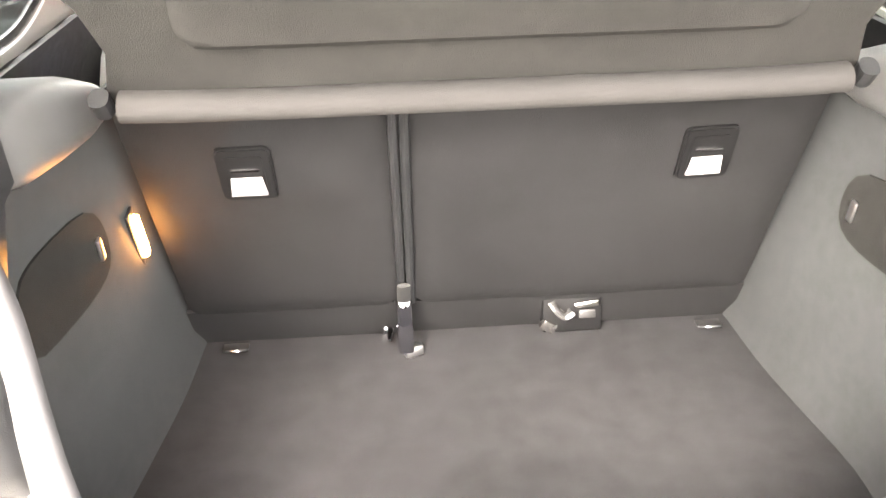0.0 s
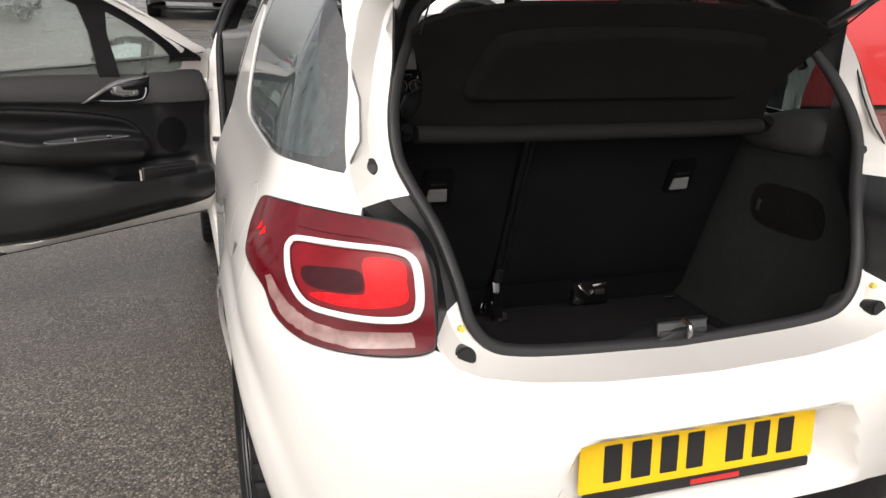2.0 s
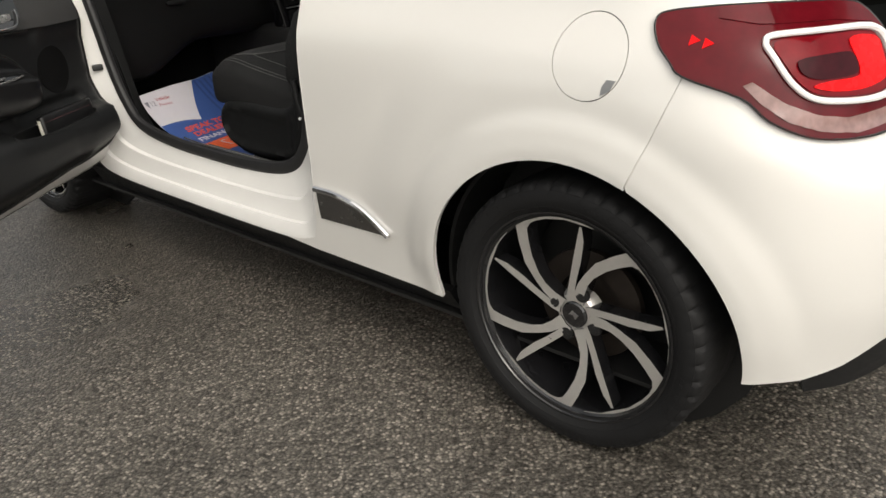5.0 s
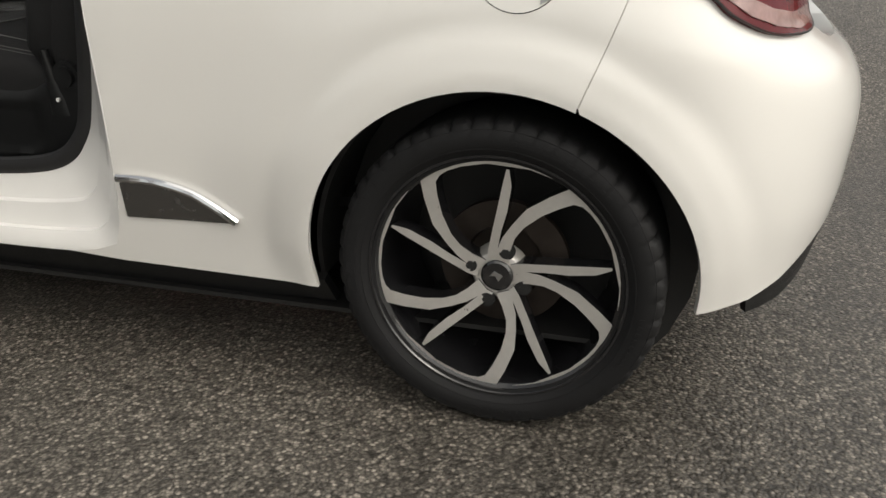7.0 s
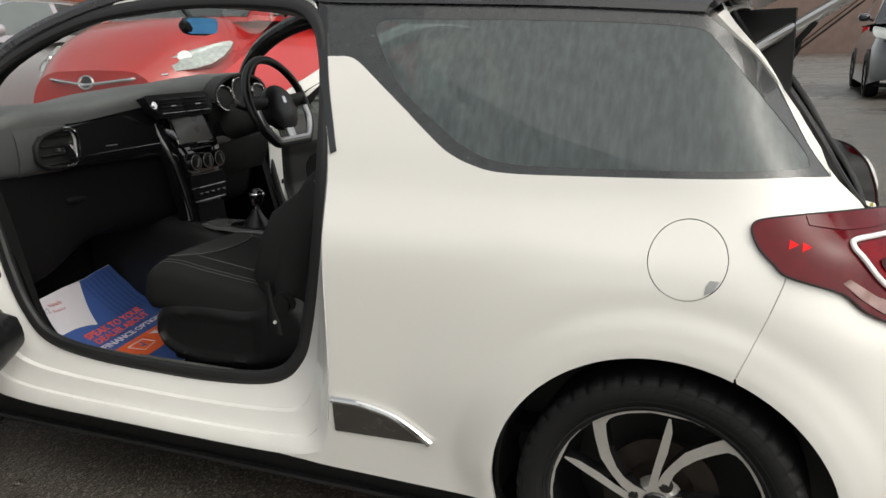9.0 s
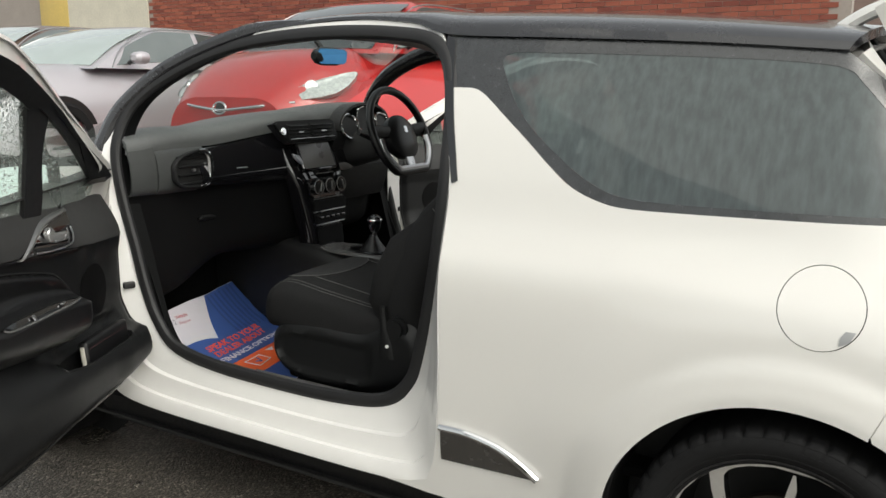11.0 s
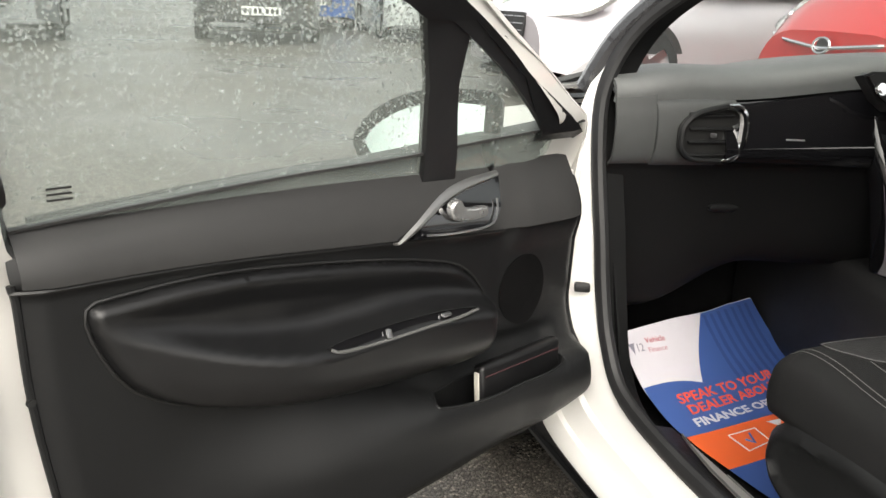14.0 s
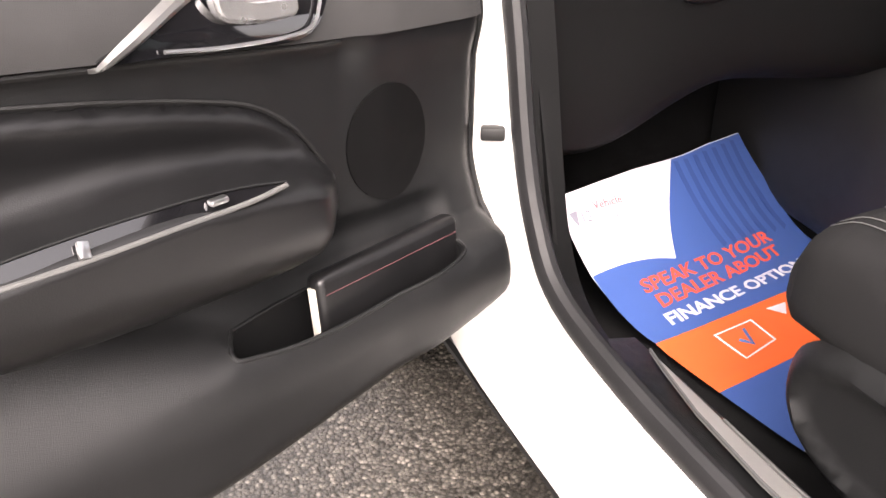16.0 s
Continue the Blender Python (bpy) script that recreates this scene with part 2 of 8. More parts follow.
def spline(pts, per=6, closed=False):
    """Points on a smooth curve through pts."""
    p = [np.array(q, float) for q in pts]
    n, res = len(p), []
    for i in range(n if closed else n - 1):
        if closed:
            a, b, c, d = p[i - 1], p[i], p[(i + 1) % n], p[(i + 2) % n]
        else:
            b, c = p[i], p[i + 1]
            a = p[i - 1] if i else 2 * b - c
            d = p[i + 2] if i + 2 < n else 2 * c - b
        for k in range(per):
            t = k / per
            res.append(0.5 * (2 * b + (c - a) * t + (2 * a - 5 * b + 4 * c - d) * t * t + (3 * b - 3 * c + d - a) * t**3))
    if not closed:
        res.append(p[-1])
    return [tuple(float(v) for v in q) for q in res]


def straight(pts, step, closed=True):
    """Points along a polygon, no further apart than step."""
    res = []
    n = len(pts)
    for i in range(n if closed else n - 1):
        a, b = np.array(pts[i], float), np.array(pts[(i + 1) % n], float)
        k = max(1, int(np.ceil(np.linalg.norm(b - a) / step)))
        res += [tuple(a + (b - a) * j / k) for j in range(k)]
    return res


def within(poly, x, y):
    px, py = poly[:, 0], poly[:, 1]
    qx, qy = np.roll(px, -1), np.roll(py, -1)
    cross = (py[:, None] > y) != (qy[:, None] > y)
    with np.errstate(divide="ignore", invalid="ignore"):
        at = (qx - px)[:, None] * (y - py[:, None]) / (qy - py)[:, None] + px[:, None]
    return (cross & (x < at)).sum(0) % 2 == 1


def patch(outline, place, h, holes=()):
    """A sheet that fills an outline in two coordinates, less its holes, with place(u, v) giving each point's place in space."""
    from mathutils.geometry import delaunay_2d_cdt
    loops = [straight(outline, h)] + [straight(q, h) for q in holes]
    polys = [np.array(q) for q in loops]
    verts, edges = [], []
    for q in loops:
        k = len(verts)
        verts += [Vector(v) for v in q]
        edges += [(k + i, k + (i + 1) % len(q)) for i in range(len(q))]
    lo, hi = polys[0].min(0), polys[0].max(0)
    gx, gy = np.meshgrid(np.arange(lo[0], hi[0], h), np.arange(lo[1], hi[1], h * 0.87))
    gx = gx + (np.arange(gx.shape[0]) % 2)[:, None] * h / 2
    gx, gy = gx.ravel(), gy.ravel()
    ok = within(polys[0], gx, gy)
    for q in polys[1:]:
        ok &= ~within(q, gx, gy)
    edge = np.concatenate(polys)
    for i in np.nonzero(ok)[0]:
        if ((edge - (gx[i], gy[i])) ** 2).sum(1).min() > (0.55 * h) ** 2:
            verts.append(Vector((gx[i], gy[i])))
    vs, _, fs, *_ = delaunay_2d_cdt(verts, edges, [], 0, 1e-6)
    cx = np.array([sum(vs[i][0] for i in f) / len(f) for f in fs])
    cy = np.array([sum(vs[i][1] for i in f) / len(f) for f in fs])
    ok = within(polys[0], cx, cy)
    for q in polys[1:]:
        ok &= ~within(q, cx, cy)
    bm = bmesh.new()
    bv = [bm.verts.new(place(v[0], v[1])) for v in vs]
    for f, keep in zip(fs, ok):
        if keep:
            try:
                bm.faces.new([bv[i] for i in f])
            except ValueError:
                pass
    bmesh.ops.delete(bm, geom=[v for v in bm.verts if not v.link_faces], context="VERTS")
    return bm


def loft(rows, around=False, along=False, caps=False, bm=None):
    """A skin over rows of points, all of one length. around: each row closes on itself; along: the last row meets the first."""
    bm = bm or bmesh.new()
    v = [[bm.verts.new(p) for p in row] for row in rows]
    n, m = len(v), len(v[0])
    for i in range(n if along else n - 1):
        for j in range(m if around else m - 1):
            quad = [v[i][j], v[i][(j + 1) % m], v[(i + 1) % n][(j + 1) % m], v[(i + 1) % n][j]]
            try:
                bm.faces.new(quad)
            except ValueError:
                pass
    if caps:
        bm.faces.new(v[0][::-1])
        bm.faces.new(v[-1])
        bmesh.ops.recalc_face_normals(bm, faces=bm.faces)
    return bm


def tube(path, r, closed=False, sides=8, flat=1.0, bm=None, up=(0, 0, 1)):
    """A round or flattened bar along a path."""
    p = [Vector(q) for q in path]
    n, rows = len(p), []
    side = None
    for i in range(n):
        a = p[i - 1] if closed or i else p[i]
        b = p[(i + 1) % n] if closed or i + 1 < n else p[i]
        d = (b - a).normalized()
        if side is None:
            side = d.cross(Vector(up))
            if side.length < 1e-3:
                side = d.cross(Vector((1, 0, 0)))
        side = (side - d * side.dot(d)).normalized()
        other = d.cross(side)
        rad = r(i / max(1, n - 1)) if callable(r) else r
        rows.append([p[i] + side * rad * math.cos(2 * math.pi * k / sides) + other * rad * flat * math.sin(2 * math.pi * k / sides) for k in range(sides)])
    own = loft(rows, around=True, along=closed, caps=not closed, bm=bm)
    bmesh.ops.recalc_face_normals(own, faces=own.faces)
    return own


def rings(rows, sides=20):
    """A body through oval or boxy rings: rows of (centre, half across, half up, across axis, up axis, squareness)."""
    out = []
    for c, a, b, ax, up, e in rows:
        ring = []
        for k in range(sides):
            t = 2 * math.pi * (k + 0.5) / sides
            cs, sn = math.cos(t), math.sin(t)
            ring.append(Vector(c) + Vector(ax) * a * math.copysign(abs(cs) ** (2 / e), cs) + Vector(up) * b * math.copysign(abs(sn) ** (2 / e), sn))
        out.append(ring)
    return loft(out, around=True, caps=True)


def box(sx, sy, sz, m=None, r=0.0, seg=2):
    """A block about the origin, with rounded edges, put at a pose."""
    bm = bmesh.new()
    bmesh.ops.create_cube(bm, size=1)
    bmesh.ops.scale(bm, vec=(sx, sy, sz), verts=bm.verts)
    if r:
        bmesh.ops.bevel(bm, geom=bm.edges, offset=min(r, 0.49 * min(sx, sy, sz)), segments=seg, affect="EDGES", profile=0.5)
    if m is not None:
        bmesh.ops.transform(bm, matrix=m, verts=bm.verts)
    return bm


def disc(r, depth, m=None, sides=24, bev=0.0):
    bm = bmesh.new()
    bmesh.ops.create_cone(bm, cap_ends=True, segments=sides, radius1=r, radius2=r, depth=depth)
    if bev:
        bmesh.ops.bevel(bm, geom=[e for e in bm.edges if abs(e.verts[0].co.z - e.verts[1].co.z) < 1e-6], offset=bev, segments=2, affect="EDGES")
    if m is not None:
        bmesh.ops.transform(bm, matrix=m, verts=bm.verts)
    return bm


def revolve(profile, sides, axis_m=None, notch=None):
    """Turns a profile of (radius, along) about z; notch(k, j) may shift a point's radius and place along."""
    rows = []
    for k in range(sides):
        t = 2 * math.pi * k / sides
        row = []
        for j, (r, a) in enumerate(profile):
            dr, da = notch(k, j) if notch else (0, 0)
            row.append(Vector(((r + dr) * math.cos(t), (r + dr) * math.sin(t), a + da)))
        rows.append(row)
    bm = loft(rows, along=True)
    bmesh.ops.recalc_face_normals(bm, faces=bm.faces)
    if axis_m is not None:
        bmesh.ops.transform(bm, matrix=axis_m, verts=bm.verts)
    return bm


def plate_prism(poly, m, depth, bev=0.0, bm=None):
    """A flat shape of some depth: the outline lies in the xy plane of the pose m and rises along its z."""
    own = bmesh.new()
    a = [own.verts.new((x, y, 0)) for x, y in poly]
    f = own.faces.new(a)
    res = bmesh.ops.extrude_face_region(own, geom=[f])
    top = [v for v in res["geom"] if isinstance(v, bmesh.types.BMVert)]
    bmesh.ops.translate(own, vec=(0, 0, depth), verts=top)
    bmesh.ops.recalc_face_normals(own, faces=own.faces)
    if bev:
        rim = [e for e in own.edges if all(abs(v.co.z - depth) < 1e-6 for v in e.verts)]
        bmesh.ops.bevel(own, geom=rim, offset=bev, segments=2, affect="EDGES")
    bmesh.ops.transform(own, matrix=m, verts=own.verts)
    return own


def join(*bms):
    first = bms[0]
    for b in bms[1:]:
        me = bpy.data.meshes.new("tmp")
        b.to_mesh(me)
        b.free()
        first.from_mesh(me)
        bpy.data.meshes.remove(me)
    return first


def words(text, size, m, material, parent, name="lettering", depth=0.0006, label="", wide=0.0, lay=None):
    """A line of bold print; wide: its length; lay: places each point of it on a curved sheet."""
    cu = bpy.data.curves.new(name, "FONT")
    cu.body, cu.size, cu.extrude, cu.resolution_u, cu.offset = text, size, depth, 3, 0.0007 if size > 0.03 else 0.0
    tmp = bpy.data.objects.new("tmp", cu)
    scene.collection.objects.link(tmp)
    bpy.context.view_layer.update()
    me = bpy.data.meshes.new_from_object(tmp.evaluated_get(bpy.context.evaluated_depsgraph_get()))
    bpy.data.objects.remove(tmp)
    if wide:
        run = max(v.co.x for v in me.vertices)
        me.transform(Matrix.Diagonal((wide / run, 1, 1, 1)))
    if lay:
        for v in me.vertices:
            v.co = lay(v.co.x, v.co.y, v.co.z)
    else:
        me.transform(m)
    me.materials.clear()
    me.materials.append(material)
    ob = new(name, me)
    ob.parent = parent
    if label:
        ob["label"] = label
    return ob


def frame_of(o, x, y):
    """A pose with its origin at o, its x axis along x and its z axis square to x and y."""
    ex = Vector(x).normalized()
    ez = ex.cross(Vector(y)).normalized()
    ey = ez.cross(ex)
    m = Matrix.Identity(4)
    for i in range(3):
        m[i][0], m[i][1], m[i][2], m[i][3] = ex[i], ey[i], ez[i], o[i]
    return m


def rounded(w, h, r, seg=5, cx=0.0, cy=0.0):
    """A rounded rectangle's outline."""
    res = []
    for sx, sy, a0 in ((1, -1, -90), (1, 1, 0), (-1, 1, 90), (-1, -1, 180)):
        for k in range(seg + 1):
            a = radians(a0 + 90 * k / seg)
            res.append((cx + sx * (w / 2 - r) + r * math.cos(a), cy + sy * (h / 2 - r) + r * math.sin(a)))
    return res


def smoothstep(t):
    t = min(1.0, max(0.0, t))
    return t * t * (3 - 2 * t)


# ---- the ground ----
def rise(x, y):
    """The yard climbs a little ahead of the white car and on its far side."""
    return 0.45 * smoothstep(max((y - 2.7) / 2.4, (x - 1.0) / 2.2)) + 0.012 * max(0.0, y - 6)


def asphalt():
    m = bpy.data.materials.new("wet_asphalt")
    m.use_nodes = True
    nt, b = m.node_tree, m.node_tree.nodes["Principled BSDF"]
    link = nt.links.new
    co = nt.nodes.new("ShaderNodeTexCoord")
    vo = nt.nodes.new("ShaderNodeTexVoronoi")
    vo.inputs["Scale"].default_value = 130
    big, fine = nt.nodes.new("ShaderNodeTexNoise"), nt.nodes.new("ShaderNodeTexNoise")
    big.inputs["Scale"].default_value, big.inputs["Detail"].default_value = 0.9, 5
    fine.inputs["Scale"].default_value, fine.inputs["Detail"].default_value = 420, 2
    for n in (vo, big, fine):
        link(co.outputs["Object"], n.inputs["Vector"])
    sep = nt.nodes.new("ShaderNodeSeparateColor")
    link(vo.outputs["Color"], sep.inputs[0])
    ramp = nt.nodes.new("ShaderNodeValToRGB")
    e = ramp.color_ramp.elements
    e[0].position, e[0].color = 0.0, (0.060, 0.054, 0.0465, 1)
    e[1].position, e[1].color = 1.0, (0.285, 0.256, 0.220, 1)
    mid = ramp.color_ramp.elements.new(0.72)
    mid.color = (0.125, 0.112, 0.096, 1)
    link(sep.outputs[0], ramp.inputs[0])
    gap = nt.nodes.new("ShaderNodeMapRange")
    gap.inputs[1].default_value, gap.inputs[2].default_value = 0.25, 0.75
    gap.inputs[3].default_value, gap.inputs[4].default_value = 1.0, 0.35
    link(vo.outputs["Distance"], gap.inputs[0])
    mul = nt.nodes.new("ShaderNodeMix")
    mul.data_type, mul.blend_type = "RGBA", "MULTIPLY"
    mul.inputs[0].default_value = 1
    link(ramp.outputs[0], mul.inputs[6])
    link(gap.outputs[0], mul.inputs[7])
    tone = nt.nodes.new("ShaderNodeMapRange")
    tone.inputs[1].default_value, tone.inputs[2].default_value = 0.3, 0.7
    tone.inputs[3].default_value, tone.inputs[4].default_value = 0.75, 1.3
    link(big.outputs[0], tone.inputs[0])
    mul2 = nt.nodes.new("ShaderNodeMix")
    mul2.data_type, mul2.blend_type = "RGBA", "MULTIPLY"
    mul2.inputs[0].default_value = 1
    link(mul.outputs[2], mul2.inputs[6])
    link(tone.outputs[0], mul2.inputs[7])
    link(mul2.outputs[2], b.inputs["Base Color"])
    rr = nt.nodes.new("ShaderNodeMapRange")
    rr.inputs[1].default_value, rr.inputs[2].default_value = 0.35, 0.65
    rr.inputs[3].default_value, rr.inputs[4].default_value = 0.24, 0.46
    link(big.outputs[0], rr.inputs[0])
    link(rr.outputs[0], b.inputs["Roughness"])
    h = nt.nodes.new("ShaderNodeMath")
    h.operation = "MULTIPLY_ADD"
    link(fine.outputs[0], h.inputs[0])
    h.inputs[1].default_value = 0.35
    link(gap.outputs[0], h.inputs[2])
    bp = nt.nodes.new("ShaderNodeBump")
    bp.inputs["Strength"].default_value, bp.inputs["Distance"].default_value = 0.7, 0.0035
    link(h.outputs[0], bp.inputs["Height"])
    link(bp.outputs[0], b.inputs["Normal"])
    return m


ASPHALT = asphalt()
steps = sorted({round(s * v, 3) for s in (-1, 1) for v in [0.35 * k for k in range(1, 40)] + [14 * 1.35**k for k in range(1, 16)]} | {0.0})
ground = part("ground", loft([[(x, y + 3, rise(x, y + 3)) for x in steps] for y in steps]), ASPHALT, smooth=80, out=(0, 0, 1))
tagged(ground, "dark wet asphalt of a car park, coarse stones", "ground", kind="structure")

# ---- the white car: its outer surface ----
CORNER = 1.15
ZS = (0.10, 0.25, 0.45, 0.60, 0.66, 0.70, 0.74, 0.80, 0.86, 0.90, 0.95, 1.0, 1.04, 1.20, 1.38, 1.46)
ZW = (0.10, 0.25, 0.45, 0.65, 0.75, 0.80, 0.85, 0.90, 0.95, 1.0, 1.04, 1.10, 1.20, 1.38, 1.46)
WS = (0.765, 0.785, 0.803, 0.806, 0.804, 0.800, 0.790, 0.769, 0.748, 0.733, 0.722, 0.702, 0.662, 0.56, 0.50)
YR = (-0.57, -0.60, -0.635, -0.634, -0.600, -0.545, -0.498, -0.488, -0.468, -0.452, -0.428, -0.395, -0.36, -0.22, -0.03, -0.005)


def between(z, xs, ys):
    """A smooth curve through a table."""
    z = min(max(z, xs[0]), xs[-1])
    i = min(max(k for k in range(len(xs)) if xs[k] <= z), len(xs) - 2)
    d = [(ys[k + 1] - ys[k]) / (xs[k + 1] - xs[k]) for k in range(len(xs) - 1)]
    s = lambda k: d[0] if k == 0 else d[-1] if k == len(xs) - 1 else (d[k - 1] + d[k]) / 2
    h = xs[i + 1] - xs[i]
    t = (z - xs[i]) / h
    return ys[i] * (1 + 2 * t) * (1 - t) ** 2 + h * s(i) * t * (1 - t) ** 2 + ys[i + 1] * t * t * (3 - 2 * t) + h * s(i + 1) * t * t * (t - 1)


def half_width(z):
    return between(z, ZW, WS)


def tail(z):
    return between(z, ZS, YR)


def square(z):
    """How square the rear corner is at a height."""
    return between(z, (0.10, 0.40, 0.60, 0.66, 0.74, 0.80, 0.88, 0.93, 1.0, 1.122, 1.20, 1.26, 1.34, 1.46), (3.3, 3.3, 3.3, 3.6, 4.6, 4.2, 4.0, 3.3, 3.0, 3.1, 3.6, 3.9, 3.7, 3.6))


def nose(z):
    return between(z, (0.1, 0.3, 0.5, 0.7, 0.85, 1.0), (3.08, 3.16, 3.17, 3.10, 2.95, 2.75))


def skin(a, z, out=0.0):
    """The car's left side and half of its back, rolled out flat: a runs from the middle of the back (0) round the corner (1.15) and forward."""
    w, yr, NN = half_width(z), tail(z), square(z)
    if a < CORNER:
        t = max(0.0, a) / CORNER * math.pi / 2
        r = ((math.sin(t) / (w + out)) ** NN + (max(0.0, math.cos(t)) / (out - yr)) ** NN) ** (-1 / NN)
        x, y = -r * math.sin(t), -r * math.cos(t)
    elif a < CORNER + 2.45:
        x, y = -w - out, a - CORNER
    else:
        t = min(1.0, (a - CORNER - 2.45) / 1.05) * math.pi / 2
        x, y = -(w + out) * math.cos(t) ** (2 / NN), 2.45 + (nose(z) - 2.45) * math.sin(t) ** (2 / NN)
    for hub_y in (0.0, 2.464):
        r = math.hypot(y - hub_y, z - 0.305)
        if x < -0.5 and r < 0.7:
            x -= 0.007 * math.exp(-(((r - 0.37) / 0.030) ** 2)) + 0.010 * (1 - smoothstep((r - 0.41) / 0.05)) * smoothstep((z - 0.24) / 0.12) + 0.014 * (1 - smoothstep((r - 0.46) / 0.17)) * smoothstep((z - 0.30) / 0.25)
    if y < -0.3 and 0.40 < z < 0.60:
        wide = 0.282 + (0.565 - z) * 0.30
        y += 0.078 * smoothstep((wide - abs(x)) / 0.055 + 0.5) * smoothstep((0.58 - z) / 0.04 + 0.5) * smoothstep((z - 0.418) / 0.03 + 0.5)
    return Vector((x, y, z))


def by_y(y, z):
    """The rolled-out place of a point of the side."""
    if y >= 0:
        return (CORNER + y, z)
    x = half_width(z) * (1 - min(1, y / tail(z)) ** square(z)) ** (1 / square(z))
    return (CORNER * math.atan2(x, -y) / (math.pi / 2), z)


def by_x(x, z):
    y = -tail(z) * (1 - min(1, abs(x) / half_width(z)) ** square(z)) ** (1 / square(z))
    return (CORNER * math.atan2(abs(x), y) / (math.pi / 2), z)


def arch(y0, r, start, end, n=26):
    return [(y0 + r * math.cos(radians(start + (end - start) * k / n)), 0.305 + r * math.sin(radians(start + (end - start) * k / n))) for k in range(n + 1)]


car = tagged(empty("hatchback_car"), "white three-door hatchback with black roof, boot and doors open", "car")
WINDOW_REAR = [(-0.285, 1.0), (-0.262, 1.053), (-0.217, 1.122), (-0.136, 1.23), (-0.052, 1.312)]
WINDOW_LOW = spline([(0.768, 1.244), (0.742, 1.236), (0.703, 1.210), (0.603, 1.132), (0.532, 1.074), (0.477, 1.034), (0.411, 1.008), (0.348, 0.998), (0.231, 0.997), (0.009, 1.000), (-0.15, 1.004), (-0.22, 1.005)], 4)
LIGHT_TOP = [(-0.555, 0.934), (-0.61, 0.939), (-0.67, 0.942), (-0.715, 0.941)]
LIGHT_TIP = [(-0.166, 0.933), (-0.149, 0.918), (-0.163, 0.886), (-0.192, 0.858), (-0.217, 0.838)]
LIGHT_LOW = [(-0.768, 0.810), (-0.755, 0.774), (-0.715, 0.745), (-0.64, 0.733), (-0.560, 0.730), (-0.515, 0.735)]
LIGHT_IN = [(-0.503, 0.750), (-0.503, 0.82), (-0.508, 0.88), (-0.523, 0.922)]

quarter = [by_y(*q) for q in [(0.80, 0.256), (0.93, 0.2640), (0.86, 0.275), (0.805, 0.294), (0.784, 0.345), (0.772, 0.40), (0.763, 0.50), (0.760, 0.60), (0.761, 0.70), (0.765, 0.81), (0.773, 0.93), (0.778, 1.03), (0.790, 1.09), (0.835, 1.245)] + WINDOW_LOW + WINDOW_REAR]
quarter += [by_x(*q) for q in [(-0.520, 1.325), (-0.580, 1.22), (-0.600, 1.12), (-0.614, 1.05), (-0.618, 0.99), (-0.606, 0.952)] + LIGHT_TOP[1:]]
quarter += [by_y(*q) for q in LIGHT_TIP + [(-0.181, 0.738), (-0.140, 0.640)] + arch(0, 0.356, 113, -9)[0:] + [(0.354, 0.25)]]
bumper_half = [by_y(-0.219, 0.838)] + [by_x(*q) for q in LIGHT_LOW + [(-0.500, 0.728), (-0.482, 0.709), (-0.44, 0.696), (-0.36, 0.687), (-0.22, 0.679), (0, 0.675), (0, 0.40), (-0.156, 0.40), (-0.394, 0.394), (-0.52, 0.372), (-0.585, 0.338), (-0.640, 0.298), (-0.690, 0.272)]]
bumper_half += [by_y(*q) for q in arch(0, 0.357, 187, 114)[0:] + [(-0.143, 0.640), (-0.183, 0.738)]]
valance_half = [by_x(*q) for q in [(0, 0.405), (-0.156, 0.405), (-0.394, 0.399), (-0.52, 0.377), (-0.585, 0.343), (-0.640, 0.303), (-0.690, 0.277), (-0.675, 0.235), (-0.60, 0.238), (-0.48, 0.262), (-0.4, 0.275), (0, 0.285)]]
lamp_flat = [by_x(*q) for q in LIGHT_IN[::-1]] + [by_x(*q) for q in LIGHT_LOW[::-1]] + [by_y(*q) for q in LIGHT_TIP[::-1]] + [by_x(*q) for q in LIGHT_TOP[::-1]]
lamp_loop = spline(lamp_flat, 4, True)
window = [by_y(*q) for q in [(0.868, 1.368), (0.563, 1.354), (0.243, 1.338), (-0.025, 1.318)] + WINDOW_REAR[::-1][1:] + WINDOW_LOW[::-1] + [(0.830, 1.246), (0.842, 1.30)]]
WIN_IN = [(0.70, 1.320), (0.563, 1.322), (0.243, 1.308), (0.06, 1.296), (-0.03, 1.282), (-0.062, 1.255), (-0.10, 1.213), (-0.178, 1.12), (-0.230, 1.055), (-0.243, 1.028), (-0.22, 1.018), (0.0, 1.014), (0.107, 1.013), (0.331, 1.016), (0.43, 1.042), (0.53, 1.105), (0.62, 1.18), (0.68, 1.26)]
window_in = [by_y(*q) for q in spline(WIN_IN, 4, True)]
fender = [by_y(*q) for q in [(2.045, 0.27), (2.05, 0.55), (2.055, 0.90), (2.06, 1.0), (2.3, 0.985), (2.6, 0.93)]] + [(CORNER + 2.9, 0.82), (CORNER + 3.5, 0.74), (CORNER + 3.5, 0.2), (CORNER + 2.95, 0.2)] + [by_y(*q) for q in arch(2.464, 0.352, -15, 190)]
CAP = [by_y(-0.040 + 0.0735 * math.cos(2 * math.pi * k / 40), 0.853 + 0.0735 * math.sin(2 * math.pi * k / 40)) for k in range(40)]
CAP_OPEN = [by_y(-0.040 + 0.0752 * math.cos(2 * math.pi * k / 40), 0.853 + 0.0752 * math.sin(2 * math.pi * k / 40)) for k in range(40)]

